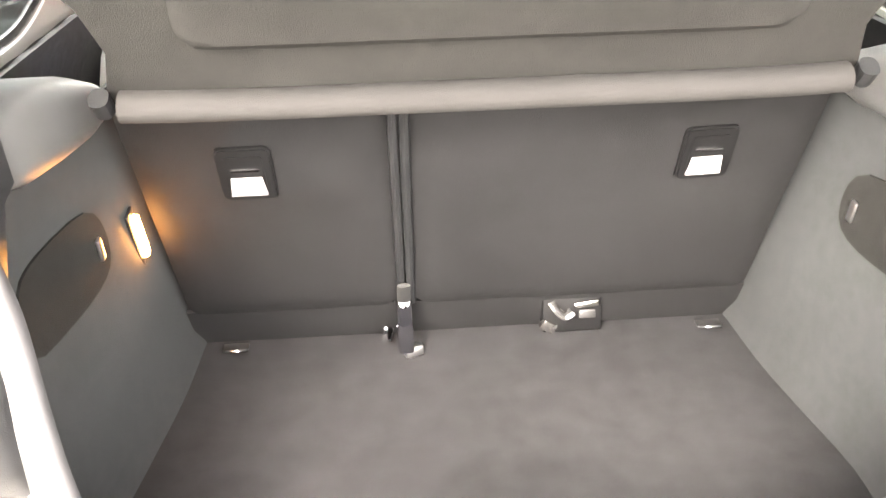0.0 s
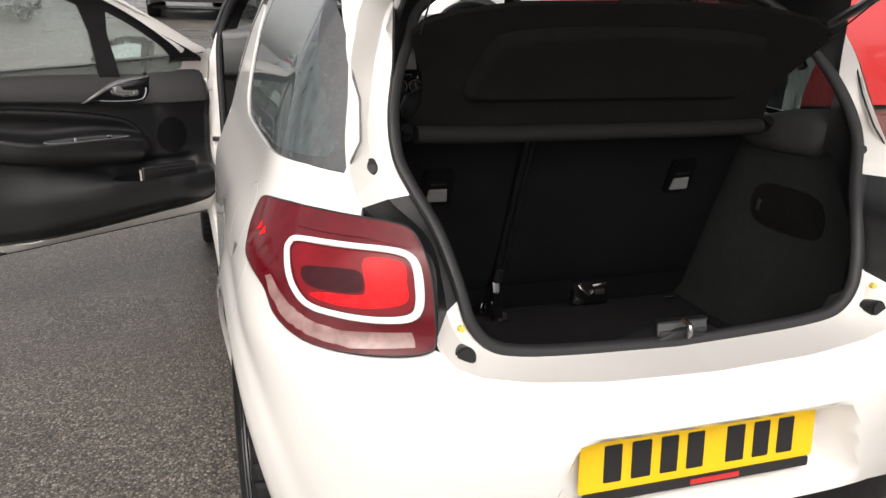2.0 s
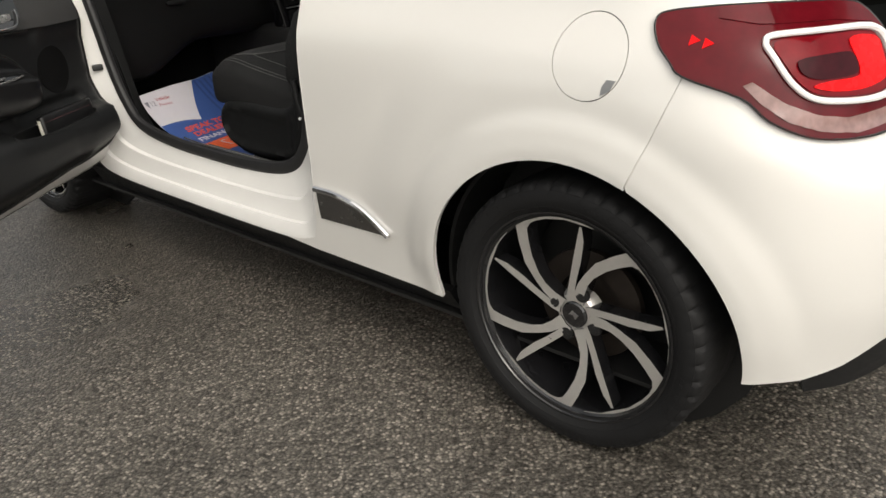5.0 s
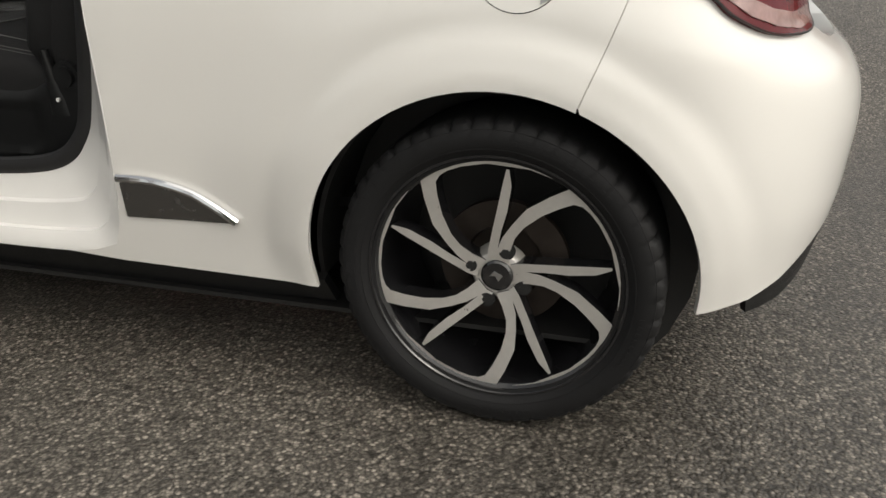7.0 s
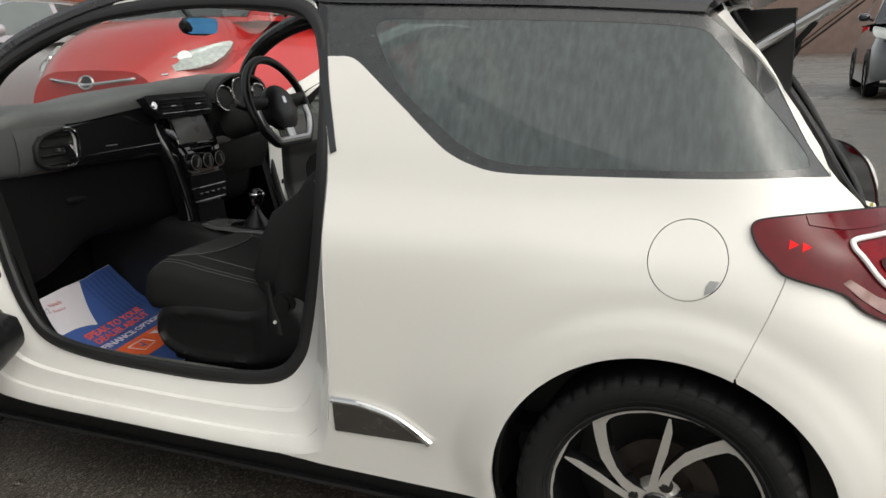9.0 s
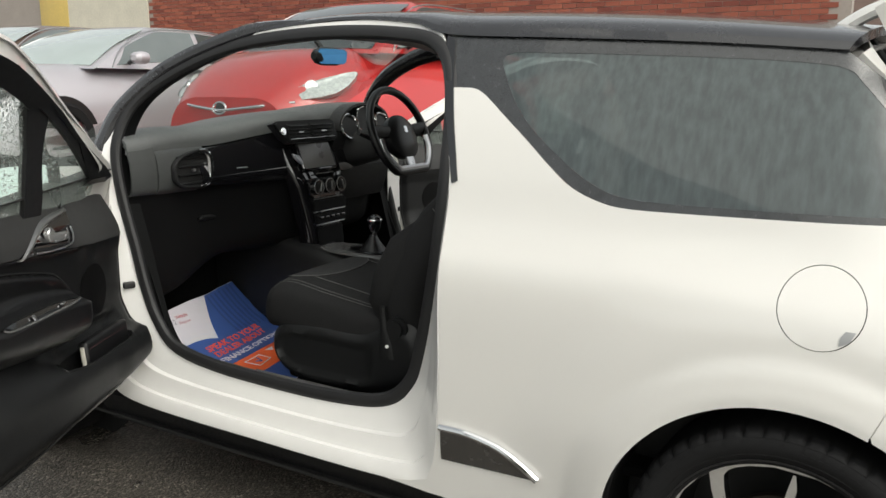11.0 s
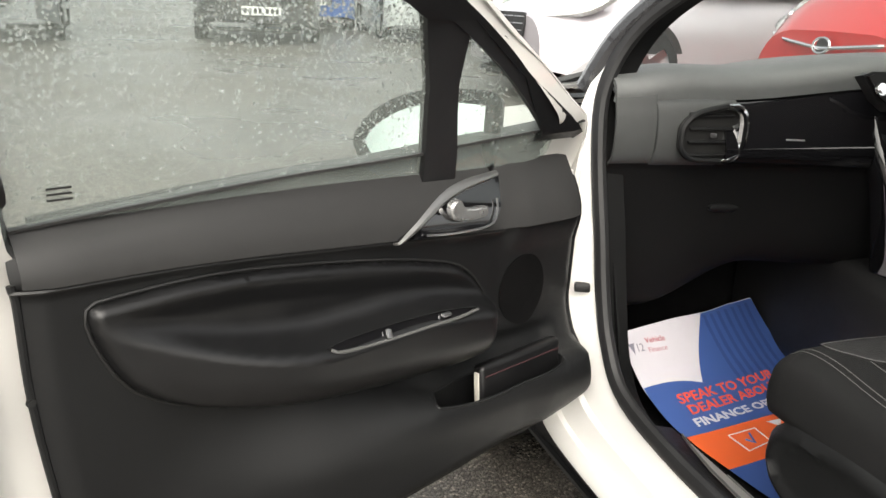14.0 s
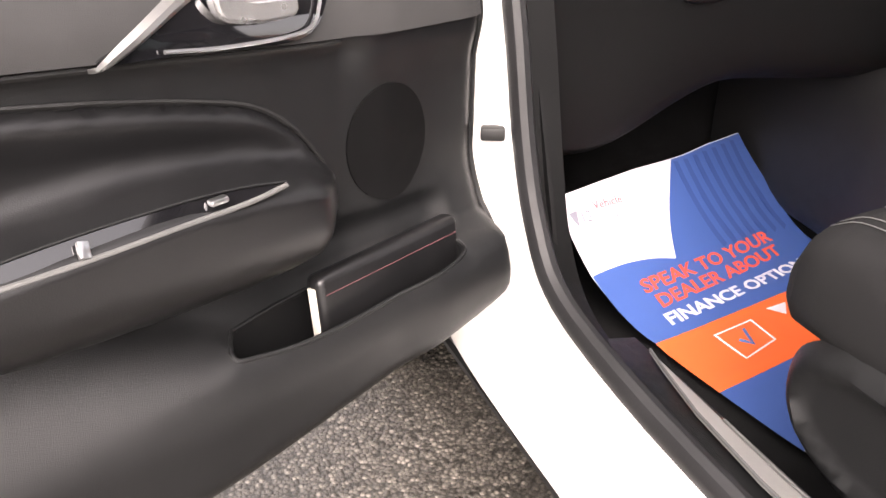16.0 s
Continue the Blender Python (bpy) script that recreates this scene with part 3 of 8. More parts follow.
for side in (-1, 1):
    flip = mirrored if side > 0 else (lambda b: b)
    o = (side, 0, 0)
    part("quarter_panel", flip(patch(quarter, skin, 0.016, [CAP_OPEN] if side < 0 else [])), WHITE, car, thick=0.012, out=o)
    part("window_border", flip(patch(window, lambda a, z: skin(a, z, -0.004), 0.03, [window_in])), FRIT, car, "black ceramic border wet with dew", thick=0.004, out=o)
    part("side_window", flip(patch(window_in, lambda a, z: skin(a, z, -0.005), 0.04)), SIDEGLASS, car, "dark tinted window misted with condensation, sky sheen in its haze colour", out=o).visible_shadow = False
    part("front_wing", flip(patch(fender, skin, 0.04)), WHITE, car, thick=0.012, out=o)
for side in (-1, 1):
    seam = [tuple(skin(*by_y(y, z), -0.006)) for y, z in spline([(-0.141, 0.640), (-0.182, 0.738), (-0.217, 0.836)], 6)]
    part("seam_backing", tube([(-side * x, y, z) for x, y, z in seam], 0.004, sides=6), WHITE, car)
part("fuel_cap", patch(CAP, skin, 0.02), WHITE, car, thick=0.008, out=(-1, 0, 0))
part("fuel_cap_gap", patch(CAP_OPEN, lambda a, z: skin(a, z, -0.010), 0.03), INK, car, thick=0.004, out=(-1, 0, 0))
GRIP = [by_y(-0.040 + r * math.cos(radians(d)), 0.853 + r * math.sin(radians(d))) for r, d in ((0.07, 240), (0.0735, 225), (0.07, 208), (0.055, 216), (0.058, 230))]
part("fuel_cap_grip", patch(GRIP, lambda a, z: skin(a, z, 0.0015), 0.01), GREY_STEEL, car, thick=0.003, out=(-1, 0, 0))


def whole(half):
    """A loop of half the back, made whole across the middle."""
    return half + [(-a, z) for a, z in half[::-1] if a > 1e-6]


def back(a, z, out=0.0):
    p = skin(abs(a), z, out)
    return Vector((-p.x, p.y, p.z)) if a < 0 else p


mid = [i for i, q in enumerate(bumper_half) if q[0] < 1e-6]
left_run = bumper_half[mid[1]:] + bumper_half[:mid[0] + 1]
part("rear_bumper", patch(whole(left_run), back, 0.014), WHITE, car, thick=0.012, out=(0, -1, 0))
left_run = valance_half
part("rear_valance", patch(whole(left_run), lambda a, z: back(a, z, -0.004 - 0.05 * max(0, 0.32 - z)), 0.03), PLASTIC, car, "black plastic lower valance", thick=0.012, out=(0, -1, 0))

# boot opening: outer edge of the bodywork, and the lip that carries the seal
LIP = [(0, 0.672), (-0.218, 0.681), (-0.340, 0.692), (-0.395, 0.711), (-0.428, 0.748), (-0.441, 0.79), (-0.452, 0.835), (-0.473, 0.905), (-0.502, 0.963), (-0.526, 1.02), (-0.526, 1.085), (-0.508, 1.15), (-0.478, 1.21), (-0.43, 1.285), (-0.30, 1.335), (0, 1.355)]
EDGE = [(0, 0.675), (-0.22, 0.679), (-0.36, 0.687), (-0.44, 0.696), (-0.482, 0.709), (-0.503, 0.745), (-0.503, 0.81), (-0.512, 0.89), (-0.606, 0.950), (-0.618, 0.99), (-0.614, 1.05), (-0.600, 1.12), (-0.580, 1.22), (-0.515, 1.32), (-0.30, 1.375), (0, 1.395)]


def lip_y(z):
    """How far forward the seal's lip lies at a height."""
    return between(z, (0.66, 0.70, 0.75, 0.81, 0.88, 0.94, 1.0, 1.06, 1.2, 1.36), (-0.450, -0.447, -0.434, -0.413, -0.374, -0.329, -0.290, -0.255, -0.155, -0.025))


lip = [(x, lip_y(z), z) for x, z in spline(LIP, 6)]
edge = [tuple(skin(*by_x(x, z))) for x, z in spline(EDGE, 6)]
mid_row = [tuple(0.45 * np.array(e) + 0.55 * np.array(q) + np.array((0, 0.022 + 0.014 * (e[2] > 0.96), -0.004))) for e, q in zip(edge, lip)]
full = lambda half: [(-x, y, z) for x, y, z in half[:0:-1]] + list(half)
dark_from, dark_to = 31, 48
for side in (-1, 1):
    flip = mirrored if side > 0 else (lambda b: b)
    for name, lo, hi, m in (("boot_sill_flange", 0, dark_from, WHITE), ("lamp_surround", dark_from, dark_to, PLASTIC), ("rear_pillar_flange", dark_to, len(lip) - 1, WHITE)):
        part(name, flip(loft([edge[lo:hi + 1], mid_row[lo:hi + 1], lip[lo:hi + 1]])), m, car, thick=0.006, out=(0, -1, 0.4))
seal_path = full(lip)
part("boot_seal", tube([(x, y - 0.004, z + 0.003) for x, y, z in seal_path], 0.0105, closed=True, sides=10, flat=1.25), RUBBER, car, "black rubber boot seal")

# roof, rails and pillars
ROOF_EDGE = [(-0.03, 1.318), (0.25, 1.340), (0.56, 1.357), (0.87, 1.374), (1.0, 1.408), (1.25, 1.424), (1.56, 1.400)]
roof_rows = []
for y, z in spline(ROOF_EDGE, 5):
    w = half_width(z) + 0.004
    top = between(y, (-0.03, 0.3, 0.8, 1.2, 1.56), (1.385, 1.425, 1.455, 1.462, 1.445))
    roof_rows.append([(-w * math.cos(math.pi * k / 24), y - 0.06 * math.sin(math.pi * k / 24) * smoothstep((0.3 - y) / 0.35), z + (top - z) * math.sin(math.pi * k / 24) ** 0.75) for k in range(25)])
part("roof", loft(roof_rows), ROOF, car, "glossy black roof", thick=0.02, out=(0, 0, 1))
DOOR_HOLE = [(0.775, 0.40), (0.764, 0.55), (0.767, 0.80), (0.780, 1.03), (0.808, 1.13), (0.850, 1.28), (0.895, 1.375), (0.98, 1.408), (1.25, 1.420), (1.56, 1.392), (1.83, 1.300), (1.985, 1.175), (2.035, 1.04), (2.035, 0.8), (2.025, 0.55), (1.99, 0.36), (1.90, 0.275), (1.40, 0.262), (0.92, 0.265), (0.80, 0.295)]
SEAL = [(-0.70, 0.875, 0.58), (-0.71, 0.825, 0.80), (-0.695, 0.80, 1.05), (-0.62, 0.83, 1.24), (-0.565, 0.90, 1.345), (-0.545, 1.05, 1.378), (-0.545, 1.31, 1.385), (-0.548, 1.60, 1.360), (-0.586, 1.81, 1.292), (-0.642, 1.958, 1.190), (-0.690, 1.998, 1.06), (-0.70, 1.980, 0.92), (-0.70, 1.932, 0.75), (-0.70, 1.900, 0.63), (-0.70, 1.855, 0.525), (-0.704, 1.77, 0.446), (-0.706, 1.60, 0.416), (-0.706, 1.40, 0.408), (-0.706, 1.17, 0.410), (-0.704, 0.99, 0.432), (-0.70, 0.91, 0.49)]
hole = [tuple(skin(*by_y(y, z))) for y, z in spline(DOOR_HOLE, 6, True)]
inner = spline(SEAL, 6, True)
# match the two loops point by point along their angle about the opening's middle
angle = lambda p: math.atan2(p[2] - 0.85, (p[1] - 1.40) * 0.72)
inner_by = sorted((angle(p), p) for p in inner)
ia = np.array([a for a, _ in inner_by])
ip = np.array([p for _, p in inner_by])
ia = np.concatenate([ia - 2 * math.pi, ia, ia + 2 * math.pi])
ip = np.concatenate([ip, ip, ip])
hole_in = [tuple(float(np.interp(angle(p), ia, ip[:, k])) for k in range(3)) for p in hole]
steps_in = []
for p, q in zip(hole, hole_in):
    p, q = np.array(p), np.array(q)
    low = smoothstep((0.62 - p[2]) / 0.25)
    off = lambda k, x=0.0, z=0.0: tuple(p + (q - p) * k + np.array((x, 0, z)) * low)
    steps_in.append([tuple(p), off(0.05, -0.004, 0.006), off(0.21, -0.004, 0.006), off(0.235, 0.006, 0.003), off(0.28, 0.008, 0.014), off(0.50, -0.002, 0.012), off(0.535, 0.007, 0.010), off(0.60, 0.008, 0.020), off(0.88, -0.003, 0.012), tuple(q), tuple(q + np.array((0.03, 0, -0.02 * low))), tuple(q + np.array((0.055, 0, -0.04 * low)))])
for side in (-1, 1):
    flip = mirrored if side > 0 else (lambda b: b)
    jamb = flip(loft([[s[k] for s in steps_in] for k in range(10)], around=True))
    part("door_jamb", jamb, JAMB, car, "white painted door jamb and sill", smooth=32, thick=0.004)
    part("jamb_trim", flip(loft([[s[k] for s in steps_in] for k in (9, 10, 11)], around=True)), GLOVE, car, "black inner sill and pillar trim", thick=0.004)
    part("door_seal", flip(tube([(q[0] - 0.006, q[1], q[2] + 0.004) for q in hole_in], 0.020, closed=True, sides=10, flat=0.8, up=(1, 0, 0))), RUBBER, car, "thick black rubber door seal")
    rail = [(1.35, 1.425), (1.58, 1.398), (1.84, 1.306), (2.0, 1.178), (2.06, 1.05)]
    part("pillar_cover", flip(tube([tuple(skin(*by_y(y, z), -0.012)) for y, z in spline(rail, 6)], lambda t: 0.008 + 0.018 * min(1, 4 * t), sides=10, up=(1, 0, 0))), ROOF, car)
    part("pillar_strip", flip(patch([by_y(*q) for q in [(0.772, 1.026), (0.757, 1.032), (0.772, 1.09), (0.818, 1.25), (0.85, 1.36), (0.875, 1.372), (0.866, 1.30), (0.838, 1.24), (0.790, 1.09)]], lambda a, z: skin(a, z, 0.004), 0.02)), PIANO, car, "black strip on the door pillar", thick=0.006, out=(side, 0, 0))
    skirt = [by_y(*q) for q in [(0.35, 0.252), (0.34, 0.195), (0.8, 0.160), (1.5, 0.150), (2.10, 0.145), (2.10, 0.262), (1.5, 0.258), (0.8, 0.256)]]
    part("side_skirt", flip(patch(skirt, lambda a, z: skin(a, z, -0.022 - 0.35 * (0.262 - z)), 0.04)), PLASTIC, car, "black plastic side skirt", thick=0.02, out=(side, 0, 0))
    under = [[(side * 0.74, y, 0.17), (side * 0.2, y, 0.19)] for y in (-0.2, 0.4, 1.0, 1.6, 2.2)]
    part("floor_pan", loft(under), INK, car, thick=0.01, out=(0, 0, -1))
    # chrome and dark flash low behind the door
    flash = [by_y(*q) for q in [(0.757, 0.446), (0.757, 0.364), (0.505, 0.372), (0.51, 0.382), (0.545, 0.402), (0.60, 0.428), (0.68, 0.444)]]
    part("flash_trim", flip(patch(flash, lambda a, z: skin(a, z, 0.004), 0.015)), DARKCHROME, car, "brushed dark chrome flash behind the door", thick=0.006, out=(side, 0, 0))
    rim = [tuple(skin(*by_y(*q), 0.006)) for q in spline([(0.757, 0.449), (0.68, 0.448), (0.60, 0.432), (0.545, 0.405), (0.503, 0.376)], 5)]
    part("flash_rim", flip(tube(rim, 0.009, sides=10)), CHROME, car)
    # wheel housings
    for y0 in (0.0, 2.464):
        liner = [[(side * x, y0 + 0.360 * math.cos(radians(d)), 0.305 + 0.360 * math.sin(radians(d))) for d in range(-8, 185, 4)] for x in (0.742, 0.70, 0.575)]
        part("wheel_housing", loft(liner), INK, car, "black plastic wheel arch liner", thick=0.01, out=(0, 0, -1))
        part("wheel_housing_wall", join(disc(0.36, 0.01, pose(side * 0.58, y0, 0.305, 0, 90, 0))), INK, car)

# bonnet, windscreen and front end
bonnet = []
for k in range(9):
    y = 2.30 + 0.80 * k / 8
    zc, ze = between(y, (2.3, 2.7, 3.0, 3.12), (1.03, 0.97, 0.86, 0.76)), between(y, (2.3, 2.7, 3.0, 3.12), (0.985, 0.91, 0.80, 0.73))
    w = between(y, (2.3, 2.8, 3.12), (0.70, 0.66, 0.40))
    bonnet.append([(w * (j - 6) / 6, y, zc - (zc - ze) * abs((j - 6) / 6) ** 2.4) for j in range(13)])
part("bonnet", loft(bonnet), WHITE, car, thick=0.015, out=(0, 0, 1))
screen = []
for k in range(7):
    t = k / 6
    screen.append([(s * (0.52 + 0.13 * t), 1.56 + 0.82 * t + 0.10 * (1 - s * s) * t, 1.435 - 0.40 * t - 0.02 * t * t) for s in [(j - 5) / 5 for j in range(11)]])
part("windscreen", loft(screen), CLEARGLASS, car, out=(0, 0, 1)).visible_shadow = False
part("scuttle", loft([[(s * 0.70, 2.34 + 0.12 * (1 - s * s), 1.005) for s in [(j - 5) / 5 for j in range(11)]], [(s * 0.72, 2.22 + 0.10 * (1 - s * s), 0.98) for s in [(j - 5) / 5 for j in range(11)]]]), PLASTIC, car, thick=0.02, out=(0, 0, 1))
part("front_bumper", loft([[(x * 0.40, nose(z) - 0.035 * x * x, z) for x in [(j - 5) / 5 for j in range(11)]] for z in (0.22, 0.35, 0.5, 0.62, 0.74)]), WHITE, car, thick=0.012, out=(0, 1, 0))


# ---- tail lights ----
EMBLEM = (-0.222, 0.893)


def tail_light(side):
    flip = mirrored if side > 0 else (lambda b: b)
    o = (side, -1, 0)
    light = part("tail_light", flip(patch(lamp_loop, lambda a, z: skin(a, z, 0.010), 0.018)), LENS_DARK, car, "smoked red tail light with a white ring", thick=0.02, out=o)
    rim = [tuple(skin(a, z, 0.008)) for a, z in straight(lamp_loop, 0.03)]
    part("lamp_rim", flip(tube(rim, 0.0026, closed=True, sides=6)), INK, light)
    ring_c = spline([by_x(*q) for q in [(-0.724, 0.870), (-0.718, 0.890), (-0.698, 0.900), (-0.610, 0.900), (-0.552, 0.896), (-0.528, 0.885), (-0.521, 0.860), (-0.523, 0.814), (-0.540, 0.793), (-0.590, 0.789), (-0.655, 0.795), (-0.700, 0.805), (-0.720, 0.830)]], 5, True)
    part("light_ring", flip(tube([tuple(skin(a, z, 0.014)) for a, z in ring_c], lambda t: 0.0054 + 0.0030 * math.exp(-(((t - 0.50) / 0.16) ** 2)), closed=True, sides=8)), LIGHT_GUIDE, light, "white light guide ring")
    cm = np.mean(ring_c, 0)
    inside = [tuple(cm + (np.array(q) - cm) * np.array((0.90, 0.86))) for q in ring_c]
    part("inner_lens", flip(patch(inside, lambda a, z: skin(a, z, 0.0125), 0.02)), LENS_DEEP, light, thick=0.003, out=o)
    bright = [by_x(*q) for q in spline([(-0.545, 0.880), (-0.541, 0.850), (-0.545, 0.818), (-0.60, 0.808), (-0.66, 0.811), (-0.695, 0.822), (-0.67, 0.828), (-0.618, 0.828), (-0.607, 0.840), (-0.604, 0.884)], 4, True)]
    part("lit_reflector", flip(patch(bright, lambda a, z: skin(a, z, 0.0145), 0.02)), LENS_BRIGHT, light, thick=0.002, out=o)
    block = [by_x(*q) for q in spline([(-0.611, 0.862), (-0.610, 0.842), (-0.622, 0.832), (-0.68, 0.832), (-0.702, 0.842), (-0.704, 0.858), (-0.69, 0.866), (-0.63, 0.868)], 3, True)]
    part("dark_reflector", flip(patch(block, lambda a, z: skin(a, z, 0.0150), 0.02)), LENS_NIGHT, light, thick=0.002, out=o)
    band = [by_x(*q) for q in [(-0.535, 0.743), (-0.540, 0.767), (-0.65, 0.768), (-0.70, 0.779), (-0.735, 0.801), (-0.755, 0.834), (-0.763, 0.828), (-0.755, 0.799), (-0.738, 0.772), (-0.70, 0.753), (-0.64, 0.742)]]
    part("clear_band", flip(patch(band, lambda a, z: skin(a, z, 0.012 + 0.0012 * math.sin(z * 900)), 0.010)), LENS_CLEAR, light, "clear ribbed lower lens", thick=0.003, out=o)
    for dy, dz in ((0.0, 0.0), (-0.022, -0.004)):
        mark = [by_y(EMBLEM[0] + dy + a, EMBLEM[1] + dz + b) for a, b in ((0.008, 0.008), (-0.008, 0.0), (0.008, -0.008))]
        part("emblem", flip(patch(mark, lambda a, z: skin(a, z, 0.0115), 0.01)), LENS_BRIGHT, light, thick=0.001, out=o)
    top = [by_x(*q) for q in [(-0.527, 0.90), (-0.54, 0.925), (-0.565, 0.934), (-0.67, 0.943), (-0.715, 0.941), (-0.725, 0.925), (-0.70, 0.915), (-0.60, 0.912)]]
    part("upper_lens", flip(patch(top, lambda a, z: skin(a, z, 0.0125), 0.02)), LENS_DARK, light, thick=0.002, out=o)


tail_light(-1)
tail_light(1)

# number plate with unreadable bars
plate = part("number_plate", plate_prism(rounded(0.52, 0.111, 0.008), frame_of((0, -0.572, 0.510), (1, 0, 0), (0, 0.10, 1)), 0.004, 0.001), PLATE_YELLOW, car, "yellow number plate with black bars")
px = -0.215
for k, w in enumerate((0.045, 0.05, 0.045, 0.045, 0.05, 0.045, 0.045)):
    if k == 4:
        px += 0.03
    part("plate_bar", plate_prism(rounded(w * 0.82, 0.074, 0.003, cx=px + w / 2), frame_of((0, -0.5765, 0.510), (1, 0, 0), (0, 0.10, 1)), 0.001), INK, plate, smooth=0)
    px += w + 0.012
part("plate_holder", plate_prism(rounded(0.50, 0.02, 0.004), frame_of((0, -0.578, 0.446), (1, 0, 0), (0, 0.10, 1)), 0.008), INK, plate)
part("dealer_strip", plate_prism(rounded(0.11, 0.010, 0.002, cx=0.03), frame_of((0, -0.584, 0.446), (1, 0, 0), (0, 0.10, 1)), 0.004), mat("red_strip", (0.5, 0.03, 0.03), 0.4), plate)
part("exhaust_tip", revolve([(0.026, 0), (0.030, 0.002), (0.030, 0.10), (0.027, 0.10), (0.026, 0)], 24, pose(0.34, -0.60, 0.245, -80, 0, 0)), CHROME, car)

# latch striker on the boot sill, bump stops, plugs
latch = part("latch_cover", rings([((x, -0.432, 0.690 - 0.10 * (x - 0.01) ** 2 / 0.05), 0.028, 0.004 + 0.014 * math.exp(-(((x - 0.01) / 0.055) ** 2)), (0, 1, 0.2), (0, -0.2, 1), 2.6) for x in [-0.125 + 0.27 * k / 16 for k in range(17)]]), PLASTIC, car, "black plastic latch cover on the boot sill")
part("striker_plate", box(0.112, 0.006, 0.026, pose(0.012, -0.446, 0.702, -12), 0.002), LEDGE, latch, "grey steel striker plate")
part("plate_flange", box(0.114, 0.020, 0.004, pose(0.012, -0.440, 0.716, -6), 0.0015), PLASTIC, latch)
for x in (-0.018, 0.042):
    part("striker_recess", box(0.046, 0.010, 0.010, pose(x, -0.449, 0.694, -10), 0.003), INK, latch)
part("striker_loop", tube(spline([(0.012, -0.448, 0.688), (0.012, -0.470, 0.694), (0.012, -0.474, 0.706), (0.012, -0.466, 0.717), (0.012, -0.448, 0.718)], 4), 0.0056), DARKCHROME, latch)
for s in (-1, 1):
    part("bump_stop", disc(0.020, 0.04, look((s * 0.456, -0.475, 0.709), (s * 0.452, 0.1, 0.55)), 20, 0.004), PLASTIC, car)
    part("yellow_plug", disc(0.006, 0.010, look((s * 0.457, -0.464, 0.757), (s * 0.40, -1.2, 0.85)), 14), YELLOW, car)
    part("pillar_buffer", revolve([(0.0, 0.012), (0.008, 0.012), (0.014, 0.004), (0.020, 0.0), (0.020, -0.01)], 20, look((s * 0.569, -0.252, 0.998), (s * 0.70, -0.9, 1.2))@pose(0,0,0,180)), RUBBER, car)
    part("tailgate_hinge_buffer", rings([((s * 0.492, -0.115 + 0.05 * k / 4, 1.165 + 0.06 * k / 4), 0.010 - 0.0015 * k, 0.011, (1, 0, 0), (0, -0.8, 0.5), 3) for k in range(5)]), RUBBER, car)

# raised tailgate above the roof's rear edge
gate = []
for k in range(9):
    t = k / 8
    gate.append([(s * (0.52 + 0.10 * math.sin(math.pi * min(1, t * 1.2) / 2)), -0.06 - 0.95 * t - 0.10 * (1 - s * s) * (1 - t * 0.3), 1.40 + 0.36 * t + 0.05 * math.sin(math.pi * t) + 0.03 * (1 - s * s)) for s in [(j - 6) / 6 for j in range(13)]])
tailgate = part("tailgate", loft(gate), WHITE, car, "raised white tailgate", thick=0.05, out=(0, 0, 1))
part("tailgate_lining", loft([[(x * 0.86, y, z - 0.065) for x, y, z in row[1:-1]] for row in gate[1:-1]]), PLASTIC, tailgate, thick=0.01, out=(0, 0, -1))
for s in (-1, 1):
    part("gas_strut", tube([(s * 0.50, -0.12, 1.24), (s * 0.53, -0.45, 1.44)], 0.011, sides=10), SATIN, car)
    part("strut_rod", tube([(s * 0.53, -0.45, 1.44), (s * 0.555, -0.66, 1.57)], 0.006, sides=8), CHROME, car)
    part("hinge_arm", tube(spline([(s * 0.42, 0.02, 1.355), (s * 0.42, -0.05, 1.40), (s * 0.42, -0.14, 1.43)], 4), 0.016, sides=8), JAMB, car)


